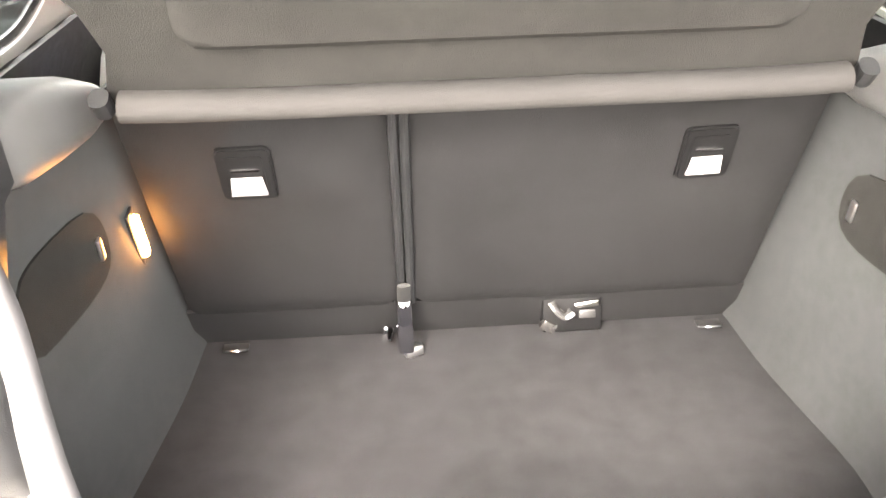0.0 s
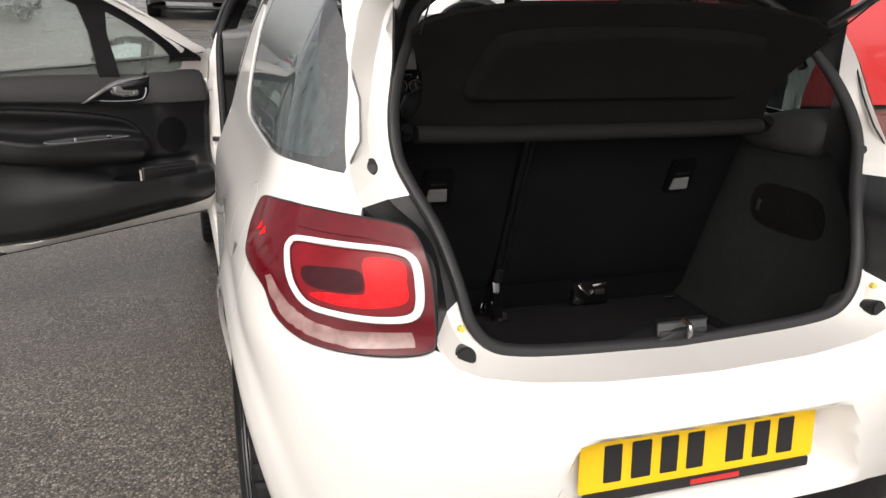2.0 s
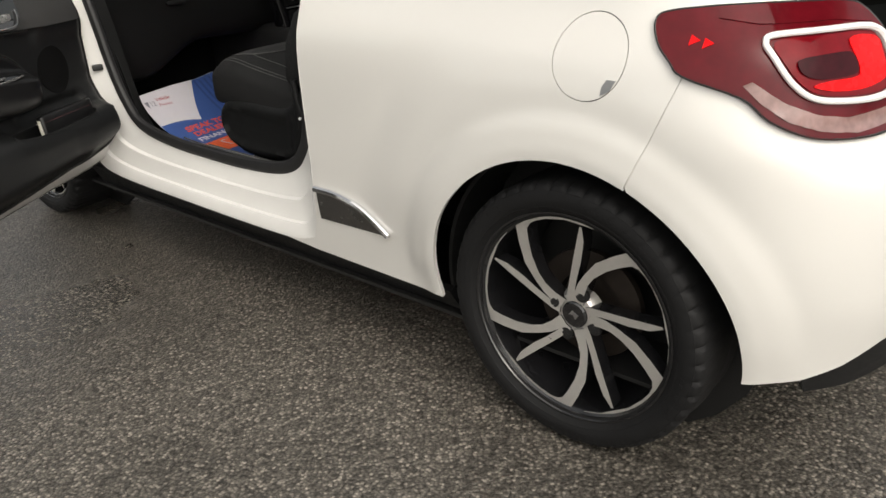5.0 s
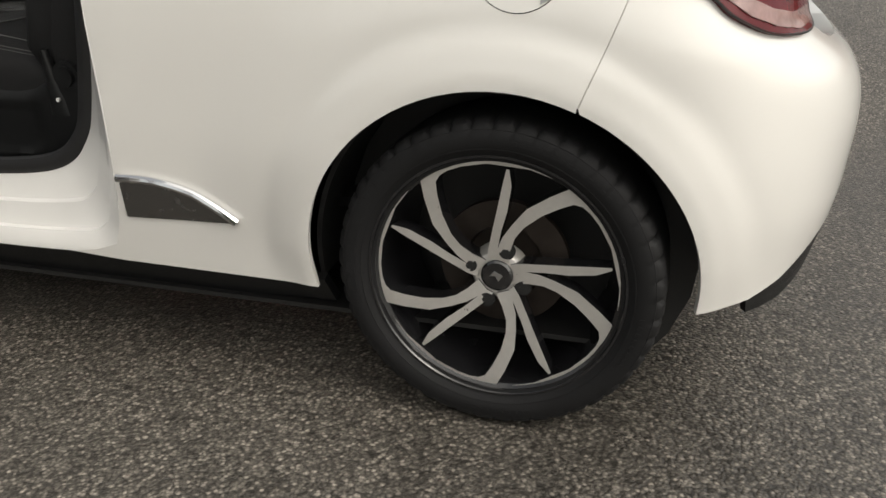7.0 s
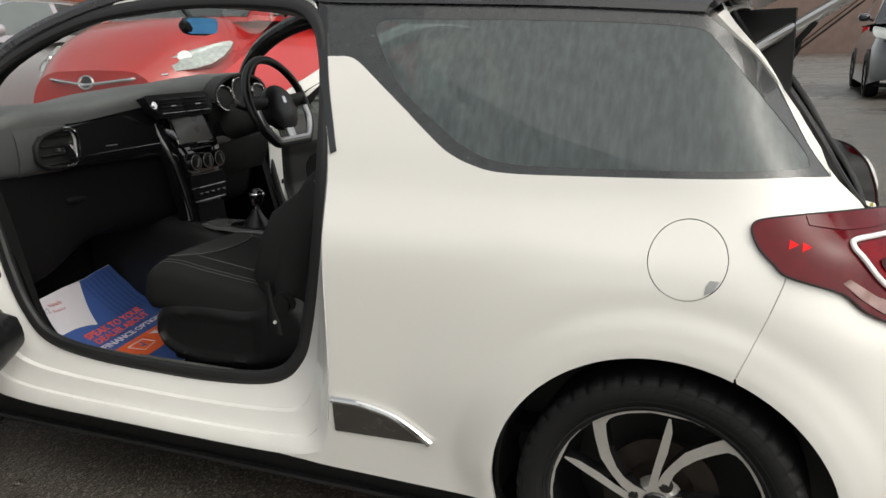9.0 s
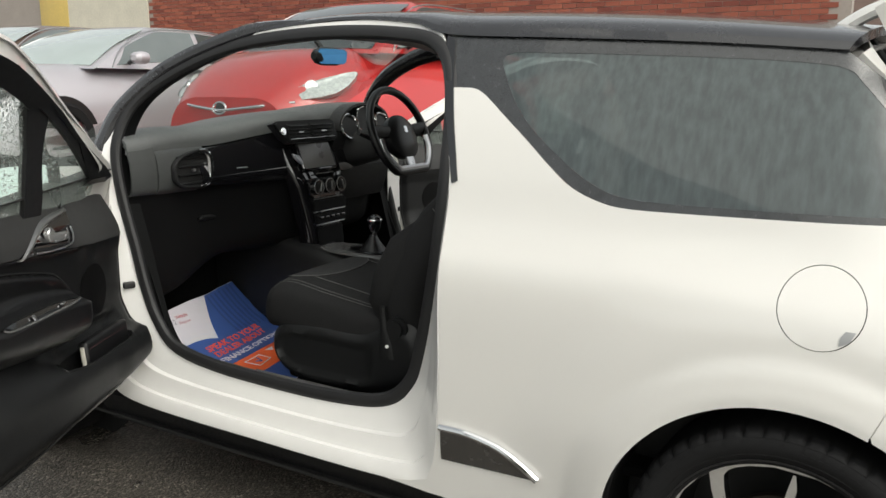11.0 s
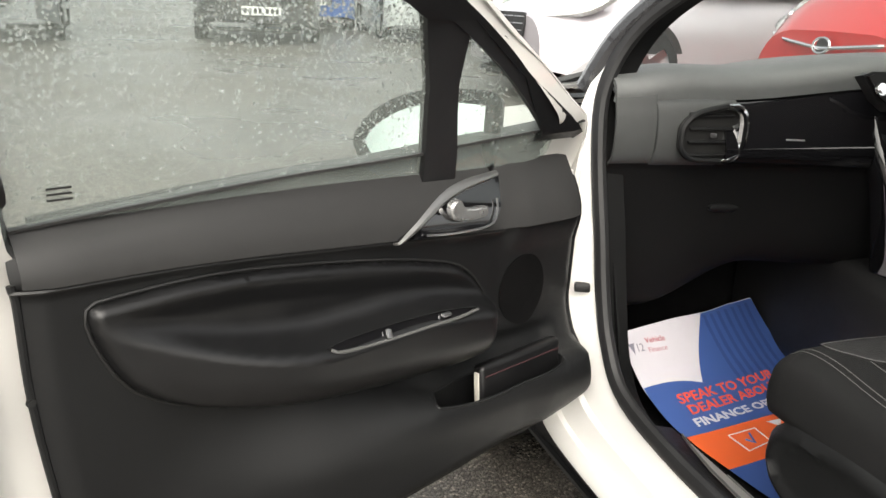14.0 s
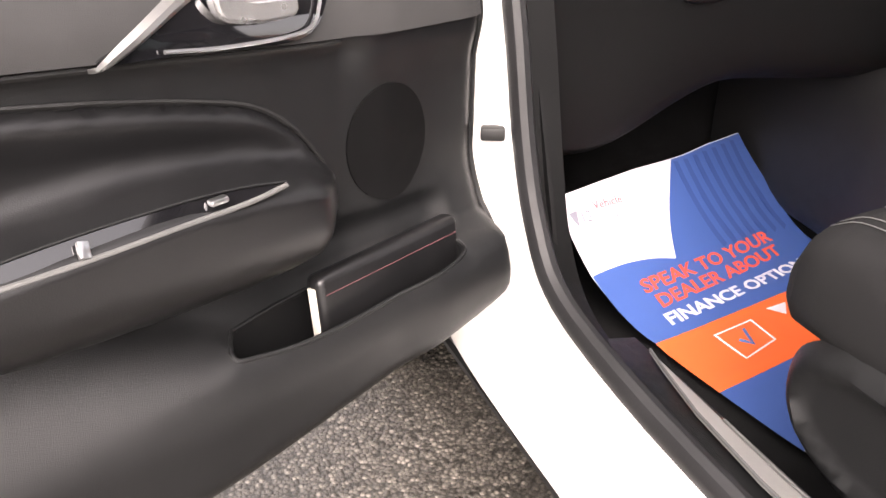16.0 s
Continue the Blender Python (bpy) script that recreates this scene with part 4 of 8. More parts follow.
# ---- wheels ----
def wheel(y0, side):
    """Seventeen inch wheel: its axle along x, its face outward."""
    m = pose(side * 0.705, y0, 0.305, 0, 90 * side, 0)
    w = tagged(empty("wheel", car, m))
    prof = [(0.225, -0.080), (0.245, -0.084), (0.27, -0.088), (0.295, -0.084), (0.306, -0.070), (0.308, -0.04), (0.309, 0.0), (0.308, 0.04), (0.307, 0.080), (0.304, 0.091), (0.299, 0.098), (0.288, 0.104), (0.272, 0.106), (0.258, 0.104), (0.250, 0.100), (0.243, 0.094), (0.228, 0.090)]
    prof = [(0.2305 + (r - 0.2305) * (0.94 if r > 0.2305 else 1.0), v) for r, v in prof]
    tyre = part("tyre", revolve(prof, 240, None, lambda k, j: (-0.006, -0.002) if j in (8, 9, 10) and k % 5 == 0 else ((-0.004, 0) if j in (5, 7) else (0, 0))), TYRE, w)
    for r, v in ((0.2865, 0.1025), (0.2525, 0.1018)):
        part("sidewall_ring", tube([(r * math.cos(2 * math.pi * k / 96), r * math.sin(2 * math.pi * k / 96), v) for k in range(96)], 0.0013, closed=True, sides=6), TYRE, tyre)
    for start, n in ((-8, 14), (196, 10), (262, 8)):
        for k in range(n):
            a = radians(start - 3.0 * k)
            part("size_bar", plate_prism(rounded(0.008, 0.007, 0.001), frame_of((0.268 * math.cos(a), 0.268 * math.sin(a), 0.1056), (math.sin(a), -math.cos(a), 0), (math.cos(a), math.sin(a), 0)), 0.0014), TYRE, tyre)
    for k in range(9):
        a = radians(96 - 7.2 * k)
        part("tyre_lettering_bar", plate_prism(rounded(0.020, 0.017, 0.003), frame_of((0.272 * math.cos(a), 0.272 * math.sin(a), 0.1035), (math.sin(a), -math.cos(a), 0), (math.cos(a), math.sin(a), 0)), 0.0022), TYRE, tyre)
    part("rim_barrel", revolve([(0.232, 0.085), (0.222, 0.078), (0.215, 0.05), (0.20, -0.09)], 72), GLOSSBLACK, w)
    part("rim_lip", revolve([(0.229, 0.078), (0.2305, 0.088), (0.235, 0.0945), (0.2395, 0.0945), (0.2415, 0.088)], 96), GLOSSBLACK, w, "gloss black rim edge")
    turn = side

    def ring_pt(r, deg, z):
        a = radians(36 - deg) * -turn
        r = r * 1.048 if r > 0.07 else r
        return (r * math.cos(a), r * math.sin(a), z)

    def blade(outline, name, label=""):
        """A spoke with a machined face, standing on black flanks; outline: (radius, degrees)."""
        top = [Vector(ring_pt(r, d, 0.080 - 0.020 * (1 - r / 0.22) ** 1.5)) for r, d in outline]
        bm = bmesh.new()
        bm.faces.new([bm.verts.new(p) for p in top])
        bmesh.ops.triangulate(bm, faces=bm.faces)
        s = part(name, bm, MACHINED, w, label, smooth=0, out=(0, 0, 1))
        flank = loft([[p - Vector((0, 0, 0.0008)) for p in top], [Vector((p.x * 0.985, p.y * 0.985, p.z - 0.035)) for p in top]], around=True)
        part("spoke_flank", flank, GLOSSBLACK, s)

    for k in range(5):
        d = 6 + 72 * k
        blade([(0.036, d - 50), (0.062, d - 38), (0.077, d - 34), (0.105, d - 27), (0.144, d - 20.5), (0.185, d - 12), (0.2195, d - 6.5), (0.2200, d + 20), (0.2200, d + 45), (0.2200, d + 63), (0.2168, d + 61), (0.2125, d + 46), (0.2100, d + 26), (0.2095, d + 14), (0.2090, d + 7), (0.2065, d + 2.5), (0.199, d - 1), (0.177, d - 4.5), (0.145, d - 10), (0.110, d - 16), (0.085, d - 19), (0.062, d - 17), (0.036, d - 5)], "spoke", "machined hooked spoke" if not k else "")
        blade([(0.036, d + 4), (0.055, d + 14), (0.090, d + 26), (0.128, d + 31), (0.175, d + 34), (0.203, d + 35.3), (0.203, d + 36.7), (0.175, d + 39), (0.128, d + 39), (0.090, d + 36), (0.055, d + 32), (0.036, d + 34)], "thin_spoke")
    part("hub_face", revolve([(0.0, 0.060), (0.036, 0.0605), (0.044, 0.058), (0.050, 0.050), (0.055, 0.03)], 40), MACHINED, w)
    cap = part("centre_cap", revolve([(0.0, 0.066), (0.026, 0.066), (0.030, 0.063), (0.031, 0.058)], 32), PIANO, w)
    part("cap_mark", plate_prism([(-0.010, -0.004), (0.002, -0.012), (0.010, 0.004), (0.0, 0.012), (0.0, 0.002)], pose(0, 0, 0.066), 0.001), SATIN, cap)
    for k in range(4):
        a = radians(70 + 90 * k)
        part("bolt_well", disc(0.0155, 0.012, pose(0.053 * math.cos(a), 0.053 * math.sin(a), 0.0605), 18, 0.002), INK, w)
        part("wheel_bolt", disc(0.0095, 0.014, pose(0.053 * math.cos(a), 0.053 * math.sin(a), 0.0625), 6, 0.002), INK, w)
    part("brake_disc", revolve([(0.0, -0.01), (0.07, -0.01), (0.075, 0.004), (0.125, 0.004), (0.125, -0.012)], 48), mat("rusty_disc", (0.05, 0.04, 0.034), 0.5, metal=0.7, var=0.3) if "rusty_disc" not in bpy.data.materials else bpy.data.materials["rusty_disc"], w)


for y0 in (0.0, 2.464):
    for s in (-1, 1):
        wheel(y0, s)


# ---- inside the boot ----
FLOOR_Z = 0.46
boot_floor = [(-0.505, 0.25), (0.505, 0.25), (0.54, 0.10), (0.55, -0.08), (0.53, -0.25), (0.46, -0.36), (0.38, -0.40), (-0.38, -0.40), (-0.46, -0.36), (-0.53, -0.25), (-0.55, -0.08), (-0.54, 0.10)]
part("boot_floor", patch(spline(boot_floor, 4, True), lambda x, y: (x, y, FLOOR_Z + 0.004 * noise.noise(Vector((x * 5, y * 5, 0)))), 0.04), BOOTFLOOR, car, "dark grey carpeted boot floor", thick=0.02, out=(0, 0, 1))


def seat_y(z):
    return 0.10 + (0.83 - z) * 0.375


def seat_back(x0, x1):
    """A folding rear seatback, carpeted on its boot side."""
    r = 0.02
    outline = [(x0 + r, 0.985), (x1 - r, 0.985), (x1, 0.965), (x1, 0.56), (x1 - r, 0.543), (x0 + r, 0.543), (x0, 0.56), (x0, 0.965)]

    def place(x, z):
        e = min(x - x0, x1 - x, z - 0.543)
        soft = 0.012 * (1 - smoothstep(e / 0.03))
        return (x, seat_y(z) + soft + 0.003 * noise.noise(Vector((x * 6, 0, z * 6))), z)

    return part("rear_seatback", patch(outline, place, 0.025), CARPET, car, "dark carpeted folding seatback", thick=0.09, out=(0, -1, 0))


def release_handle(cx, back_part, lean):
    m = frame_of((cx, seat_y(0.868) - 0.002, 0.868), (1, 0, 0.03 * lean), (0, -0.375, 1))
    h = part("release_handle", plate_prism(rounded(0.078, 0.100, 0.010), m, 0.007, 0.003), NIGHT, back_part, "black seat release with a silver paddle")
    part("handle_well", plate_prism(rounded(0.054, 0.072, 0.006), m @ pose(0, 0.001, 0.0055), 0.003), NIGHT, h)
    part("paddle", plate_prism([(-0.026, -0.040), (0.026, -0.040), (0.022, -0.006), (-0.022, -0.006)], m @ pose(0, 0.004, 0.0075), 0.006, 0.002), SILVERPAINT, h, "satin silver paddle")
    part("handle_edge", plate_prism(rounded(0.040, 0.003, 0.001), m @ pose(0, 0.012, 0.0085), 0.002), CHROME, h)


left_back = seat_back(-0.492, -0.128)
right_back = seat_back(-0.098, 0.495)
release_handle(-0.331, left_back, 0)
release_handle(0.335, right_back, 1)
for x in (-0.121, -0.105):
    part("seat_edge_roll", tube([(x, seat_y(z) + 0.004, z) for z in (0.985, 0.9, 0.8, 0.7, 0.6, 0.555)], 0.0075, sides=8), PLASTIC, car)
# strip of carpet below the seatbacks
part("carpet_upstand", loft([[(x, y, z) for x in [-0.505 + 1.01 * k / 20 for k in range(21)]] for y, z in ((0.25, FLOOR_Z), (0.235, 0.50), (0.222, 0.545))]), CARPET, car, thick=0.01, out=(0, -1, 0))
buckle = part("belt_buckle", box(0.030, 0.024, 0.105, pose(-0.118, 0.185, 0.520, -14, 0, 3), 0.008), PIANO, car, "glossy black seat belt buckle")
part("buckle_strap", tube([(-0.118, 0.19, 0.565), (-0.117, 0.172, 0.61)], 0.012, sides=8, flat=0.4), INK, buckle)
part("buckle_tag", box(0.018, 0.006, 0.028, pose(-0.150, 0.200, 0.492, -14, 20, 20), 0.002), CHROME, buckle)
part("buckle_foot", box(0.034, 0.02, 0.02, pose(-0.105, 0.178, 0.470, -10, 0, 20), 0.004), SATIN, buckle)
anchor = part("anchor_recess", box(0.108, 0.03, 0.070, pose(0.187, 0.235, 0.497, -12), 0.004), NIGHT, car, "dark recess with bare metal bracket")
part("bracket", tube(spline([(0.148, 0.222, 0.526), (0.158, 0.212, 0.512), (0.172, 0.210, 0.502), (0.186, 0.214, 0.508)], 4), 0.009, sides=10, flat=0.6), DARKCHROME, anchor, "bent bare metal bracket")
part("bracket_plate", box(0.046, 0.006, 0.012, pose(0.212, 0.217, 0.521, -15, -8, 0), 0.003), DARKCHROME, anchor)
part("bracket_slot", box(0.030, 0.004, 0.016, pose(0.214, 0.218, 0.500, -15, 0, 0), 0.004), INK, anchor)
part("bracket_foot", box(0.030, 0.014, 0.022, pose(0.143, 0.218, 0.478, 0, 30, 0), 0.004), DARKCHROME, anchor)
for x, y in ((-0.425, 0.222), (0.442, 0.214)):
    hook = part("tie_down_ring", tube([(x + 0.020 * math.cos(radians(a)), y - 0.012 - 0.012 * math.sin(radians(a)), FLOOR_Z + 0.006 + 0.008 * math.sin(radians(a))) for a in range(0, 181, 20)], 0.003, sides=6), CHROME, car)
    part("ring_base", box(0.045, 0.02, 0.006, pose(x, y, FLOOR_Z + 0.006), 0.002), INK, hook)

# side linings, the ledges that carry the shelf, lamp and net pocket
def lining_x(y, z):
    x = between(-y, (-0.26, -0.10, 0.05, 0.18, 0.28, 0.345), (0.500, 0.508, 0.528, 0.542, 0.532, 0.505))
    return x - 0.018 * (1 - smoothstep((z - 0.455) / 0.06)) + 0.012 * smoothstep((z - 0.6) / 0.3)


for side in (-1, 1):
    flip = mirrored if side > 0 else (lambda b: b)
    rows = []
    for z in (0.455, 0.47, 0.50, 0.56, 0.66, 0.76, 0.86, 0.93, 0.985):
        row = []
        for k in range(17):
            y = 0.255 - (0.255 - max(-0.345, -0.425 + 0.64 * (z - 0.68))) * k / 16
            row.append((-lining_x(y, z), y, z))
        rows.append(row)
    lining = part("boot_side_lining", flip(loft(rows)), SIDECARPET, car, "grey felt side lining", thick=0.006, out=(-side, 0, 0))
    lipside = [p for p in lip if p[2] > 0.70 and p[0] < -0.35]
    inner_edge = []
    for x, y, z in lipside:
        zz = min(max(z, 0.46), 0.985)
        inner_edge.append((-0.512, max(-0.338, -0.43 + 0.64 * (zz - 0.68)), zz) if z < 0.99 else (-0.515, -0.20, z))
    part("opening_trim", flip(loft([lipside, [tuple(0.5 * np.array(p) + 0.5 * np.array(q) + np.array((-0.006, 0, 0))) for p, q in zip(lipside, inner_edge)], inner_edge])), PLASTIC, car, thick=0.004)
    ledge = [((-0.545, 0.07, 0.985), 0.05, 0.030), ((-0.550, 0.02, 0.992), 0.055, 0.045), ((-0.555, -0.06, 1.005), 0.055, 0.055), ((-0.558, -0.14, 1.015), 0.050, 0.058), ((-0.550, -0.172, 1.018), 0.036, 0.048), ((-0.545, -0.192, 1.022), 0.02, 0.026)]
    part("shelf_ledge", flip(rings([(c, a, b, (1, 0, 0), (0, 0, 1), 2.8) for c, a, b in ledge], 24)), LEDGE, car, "grey plastic shelf support")
    pocket = [(-0.212, 0.800), (-0.190, 0.850), (-0.130, 0.866), (-0.010, 0.862), (0.024, 0.820), (0.010, 0.768), (-0.061, 0.752), (-0.185, 0.760)]
    part("speaker_cover", flip(patch(spline(pocket, 3, True), lambda y, z: (-lining_x(y, z) + 0.004, y, z), 0.02)), FELT, car, "black cover in the side lining", thick=0.006, out=(-side, 0, 0))
    part("cover_clip", flip(box(0.006, 0.014, 0.034, pose(-0.524, -0.004, 0.803, 8, 0, 0), 0.003)), SATIN, car)
    sill_in = [p for p in lip if p[2] < 0.745]
    part("boot_sill_trim", flip(loft([[(x, y + 0.006, z - 0.006) for x, y, z in sill_in], [(x * 0.97, y + 0.03, z - 0.03) for x, y, z in sill_in], [(x * 0.96, min(y + 0.05, -0.395), 0.46) for x, y, z in sill_in]])), SIDECARPET, car, thick=0.006)

lamp = part("boot_lamp", box(0.012, 0.018, 0.075, pose(-0.508, 0.108, 0.762, 14, 0, 0), 0.004), emit("boot_lamp_glow", (1.0, 0.42, 0.10), 8.0), car, "lit amber boot lamp")
part("lamp_bezel", box(0.006, 0.030, 0.11, pose(-0.514, 0.110, 0.755, 14, 0, 0), 0.004), PLASTIC, lamp)

# raised parcel shelf
SH = Vector((0, -0.581, 0.814))


def shelf_at(x, s, out=0.0):
    return Vector((x, -0.05, 1.018)) + SH * s + Vector((0, -0.814, -0.581)) * out


shelf = tagged(empty("parcel_shelf"), "black felt parcel shelf raised with the tailgate", "parcel shelf")
half = [(0, -0.008), (0.30, -0.006), (0.44, 0.0), (0.448, 0.02), (0.428, 0.085), (0.437, 0.15), (0.470, 0.225), (0.479, 0.258), (0.465, 0.285), (0.40, 0.315), (0.28, 0.338), (0, 0.350)]
loop = half + [(-x, s) for x, s in half[-2:0:-1]]
part("board", patch(loop, lambda x, s: shelf_at(x, s, -0.012 * math.sin(max(0, s) / 0.35 * math.pi)), 0.03), FELT, shelf, thick=0.012, out=(0, -1, -0.7))
panel = spline([(-0.335, 0.10), (-0.30, 0.088), (0, 0.088), (0.30, 0.088), (0.335, 0.10), (0.345, 0.13), (0.325, 0.235), (0.29, 0.272), (0.15, 0.290), (0, 0.293), (-0.15, 0.290), (-0.29, 0.272), (-0.325, 0.235), (-0.345, 0.13)], 4, True)
panel_a = np.array(straight(panel, 0.003))


def bulge(x, s):
    e = math.sqrt(((panel_a - (x, s)) ** 2).sum(1).min())
    return shelf_at(x, s, 0.003 + 0.014 * smoothstep(e / 0.022) - 0.012 * math.sin(max(0, s) / 0.35 * math.pi))


part("raised_panel", patch(panel, bulge, 0.012), FELT, shelf, out=(0, -1, -0.7))
part("front_roll", tube(spline([tuple(shelf_at(x, 0.010 + 0.006 * abs(x / 0.44) ** 6, 0.012)) for x in [-0.432 + 0.864 * k / 16 for k in range(17)]], 2), 0.0235, sides=14, flat=0.8), ROLL, shelf, "grey padded front edge")
for s in (-1, 1):
    part("hinge_clip", rings([(tuple(shelf_at(s * 0.452, 0.01 + 0.008 * k, 0.012)), 0.012, 0.014, (1, 0, 0), (0, -0.8, -0.58), 2.5) for k in range(4)], 12), PLASTIC, shelf)
    part("lift_cord", tube([tuple(shelf_at(s * 0.468, 0.27, 0.0)), (s * 0.49, -0.52, 1.50)], 0.002, sides=5), INK, shelf)


# ---- the open front doors ----
HINGE, ALONG, ACROSS = Vector((-0.76, 1.93, 0)), Vector((-0.8978, -0.4404, 0)), Vector((-0.4404, 0.8978, 0))


def door_at(u, v, z):
    """A place in the open door: u back from its hinge edge, v outward from the trim's face, z up."""
    p = HINGE + ALONG * u + ACROSS * v
    return Vector((p.x, p.y, z))


def door_skin(z):
    return 0.13 + half_width(z) - 0.825


DOOR_OUT = spline([(-0.035, 0.45), (-0.03, 0.325), (0.0, 0.300), (0.3, 0.288), (0.8, 0.272), (1.04, 0.270), (1.12, 0.290), (1.168, 0.35), (1.20, 0.50), (1.212, 0.75), (1.226, 0.93), (1.242, 1.06), (1.240, 1.18), (1.222, 1.26), (1.186, 1.323), (1.12, 1.345), (0.85, 1.362), (0.721, 1.355), (0.618, 1.324), (0.48, 1.266), (0.309, 1.182), (0.173, 1.109), (0.06, 1.045), (-0.02, 0.99), (-0.038, 0.85), (-0.04, 0.65)], 4, True)
DOOR_WIN = spline([(1.108, 0.900), (1.137, 1.00), (1.160, 1.075), (1.176, 1.140), (1.180, 1.19), (1.174, 1.232), (1.154, 1.270), (1.118, 1.299), (1.05, 1.313), (0.915, 1.322), (0.78, 1.318), (0.668, 1.296), (0.545, 1.251), (0.393, 1.183), (0.259, 1.106), (0.125, 1.005), (0.100, 0.955), (0.14, 0.925), (0.40, 0.915), (0.75, 0.905), (1.02, 0.893)], 4, True)
GLASS_EDGE = spline([(1.091, 0.905), (1.128, 1.035), (1.149, 1.130), (1.153, 1.185), (1.148, 1.230), (1.130, 1.258), (1.095, 1.272), (1.00, 1.280), (0.90, 1.282), (0.78, 1.272), (0.66, 1.250), (0.545, 1.215), (0.40, 1.150), (0.27, 1.075), (0.15, 0.985), (0.14, 0.945), (0.40, 0.930), (0.75, 0.918), (1.0, 0.908)], 4, True)
CARD = spline([(0.004, 0.992), (0.08, 0.984), (0.158, 0.978), (0.36, 0.970), (0.50, 0.963), (0.75, 0.956), (0.95, 0.945), (1.07, 0.936), (1.110, 0.930), (1.120, 0.90), (1.118, 0.868), (1.112, 0.850), (1.108, 0.736), (1.097, 0.627), (1.078, 0.50), (1.058, 0.440), (1.012, 0.378), (0.93, 0.340), (0.857, 0.328), (0.64, 0.334), (0.43, 0.348), (0.25, 0.364), (0.09, 0.382), (0.035, 0.402), (0.018, 0.46), (0.010, 0.55), (0.004, 0.65), (0.002, 0.78), (0.0, 0.93)], 4, True)
card_a = np.array(straight(CARD, 0.004))
ARM = spline([(1.037, 0.826), (0.987, 0.836), (0.856, 0.838), (0.711, 0.824), (0.53, 0.797), (0.402, 0.769), (0.349, 0.748), (0.306, 0.712), (0.272, 0.662), (0.261, 0.630), (0.275, 0.602), (0.352, 0.582), (0.50, 0.583), (0.66, 0.600), (0.804, 0.622), (0.909, 0.650), (0.985, 0.697), (1.028, 0.77)], 5, True)
arm_a = np.array(straight(ARM, 0.003))


def seam_z(u):
    """The line between the door's soft upper part and its lower trim."""
    return between(u, (0.0, 0.25, 0.55, 0.9, 1.15), (0.80, 0.808, 0.833, 0.861, 0.868))


def lip_z(u):
    return between(u, (0.0, 0.12, 0.35, 0.47), (0.522, 0.518, 0.512, 0.520))


def low_z(u):
    """The lower edge of the trim."""
    return between(u, (0.0, 0.09, 0.43, 0.64, 0.857, 0.95, 1.03, 1.06, 1.2), (0.40, 0.382, 0.348, 0.334, 0.328, 0.345, 0.40, 0.44, 0.46))


def card_v(u, z):
    upper = z - seam_z(u)
    v = 0.064 * smoothstep(upper / 0.17) if upper > 0 else 0.011 * smoothstep(-upper / 0.006) * smoothstep((u - 0.17) / 0.09)
    e = math.sqrt(((card_a - (u, z)) ** 2).sum(1).min())
    v += 0.014 * (1 - smoothstep(e / 0.03)) * smoothstep((z - 0.45) / 0.1)
    # the lower panel leans into the cabin, then turns down and tucks under
    v -= 0.050 * smoothstep((0.625 - z) / 0.16) * (1 - smoothstep((u - 0.68) / 0.36))
    v += 0.018 * smoothstep((low_z(u) + 0.05 - z) / 0.05)
    # the pocket's back wall stands deeper than the panel above it
    v += 0.020 * smoothstep((0.45 - u) / 0.09) * smoothstep((u - 0.07) / 0.05) * smoothstep((z - lip_z(u) - 0.010) / 0.012) * (1 - smoothstep((z - 0.565) / 0.035))
    # hollow in the hinge-side panel
    v -= 0.010 * smoothstep((0.24 - u) / 0.03) * smoothstep((z - 0.74) / 0.06) * (1 - smoothstep((z - 0.90) / 0.06))
    # map pocket low at the front of the door, and the rib that leads to it
    swell = smoothstep((0.86 - u) / 0.42) * smoothstep((u - 0.008) / 0.045) ** 0.6
    v -= 0.052 * swell * smoothstep((z - low_z(u) + 0.02) / 0.09) * (1 - smoothstep((z - lip_z(u) + 0.15 * max(0, u - 0.47)) / (0.017 + 0.7 * max(0, u - 0.45))))
    return v


def arm_low(u):
    return between(u, (0.26, 0.28, 0.352, 0.50, 0.66, 0.804, 0.909, 0.985, 1.03), (0.620, 0.600, 0.582, 0.583, 0.600, 0.622, 0.650, 0.697, 0.77))


def arm_v(u, z):
    """The padded armrest: a flat upper field, a ledge that carries the switches, and a fat roll below it."""
    e = math.sqrt(((arm_a - (u, z)) ** 2).sum(1).min())
    ledge = between(u, (0.26, 0.36, 0.5, 0.72, 0.85, 1.03), (0.672, 0.695, 0.712, 0.714, 0.738, 0.80))
    zb = arm_low(u)
    deep = 0.074 * smoothstep((1.06 - u) / 0.34) * smoothstep((u - 0.255) / 0.10)
    full_z = zb + 0.62 * (ledge - zb)
    under = max(0.0, min(1.0, (full_z - z) / max(1e-4, full_z - zb)))
    roll = math.sqrt(max(0.0, 1 - under**2.4))
    v = 0.019 - 0.026 * smoothstep(e / 0.014) + 0.016 * smoothstep((e - 0.012) / 0.05) * smoothstep((z - ledge) / 0.03)
    return v - deep * smoothstep((ledge + 0.012 - z) / 0.026) * roll


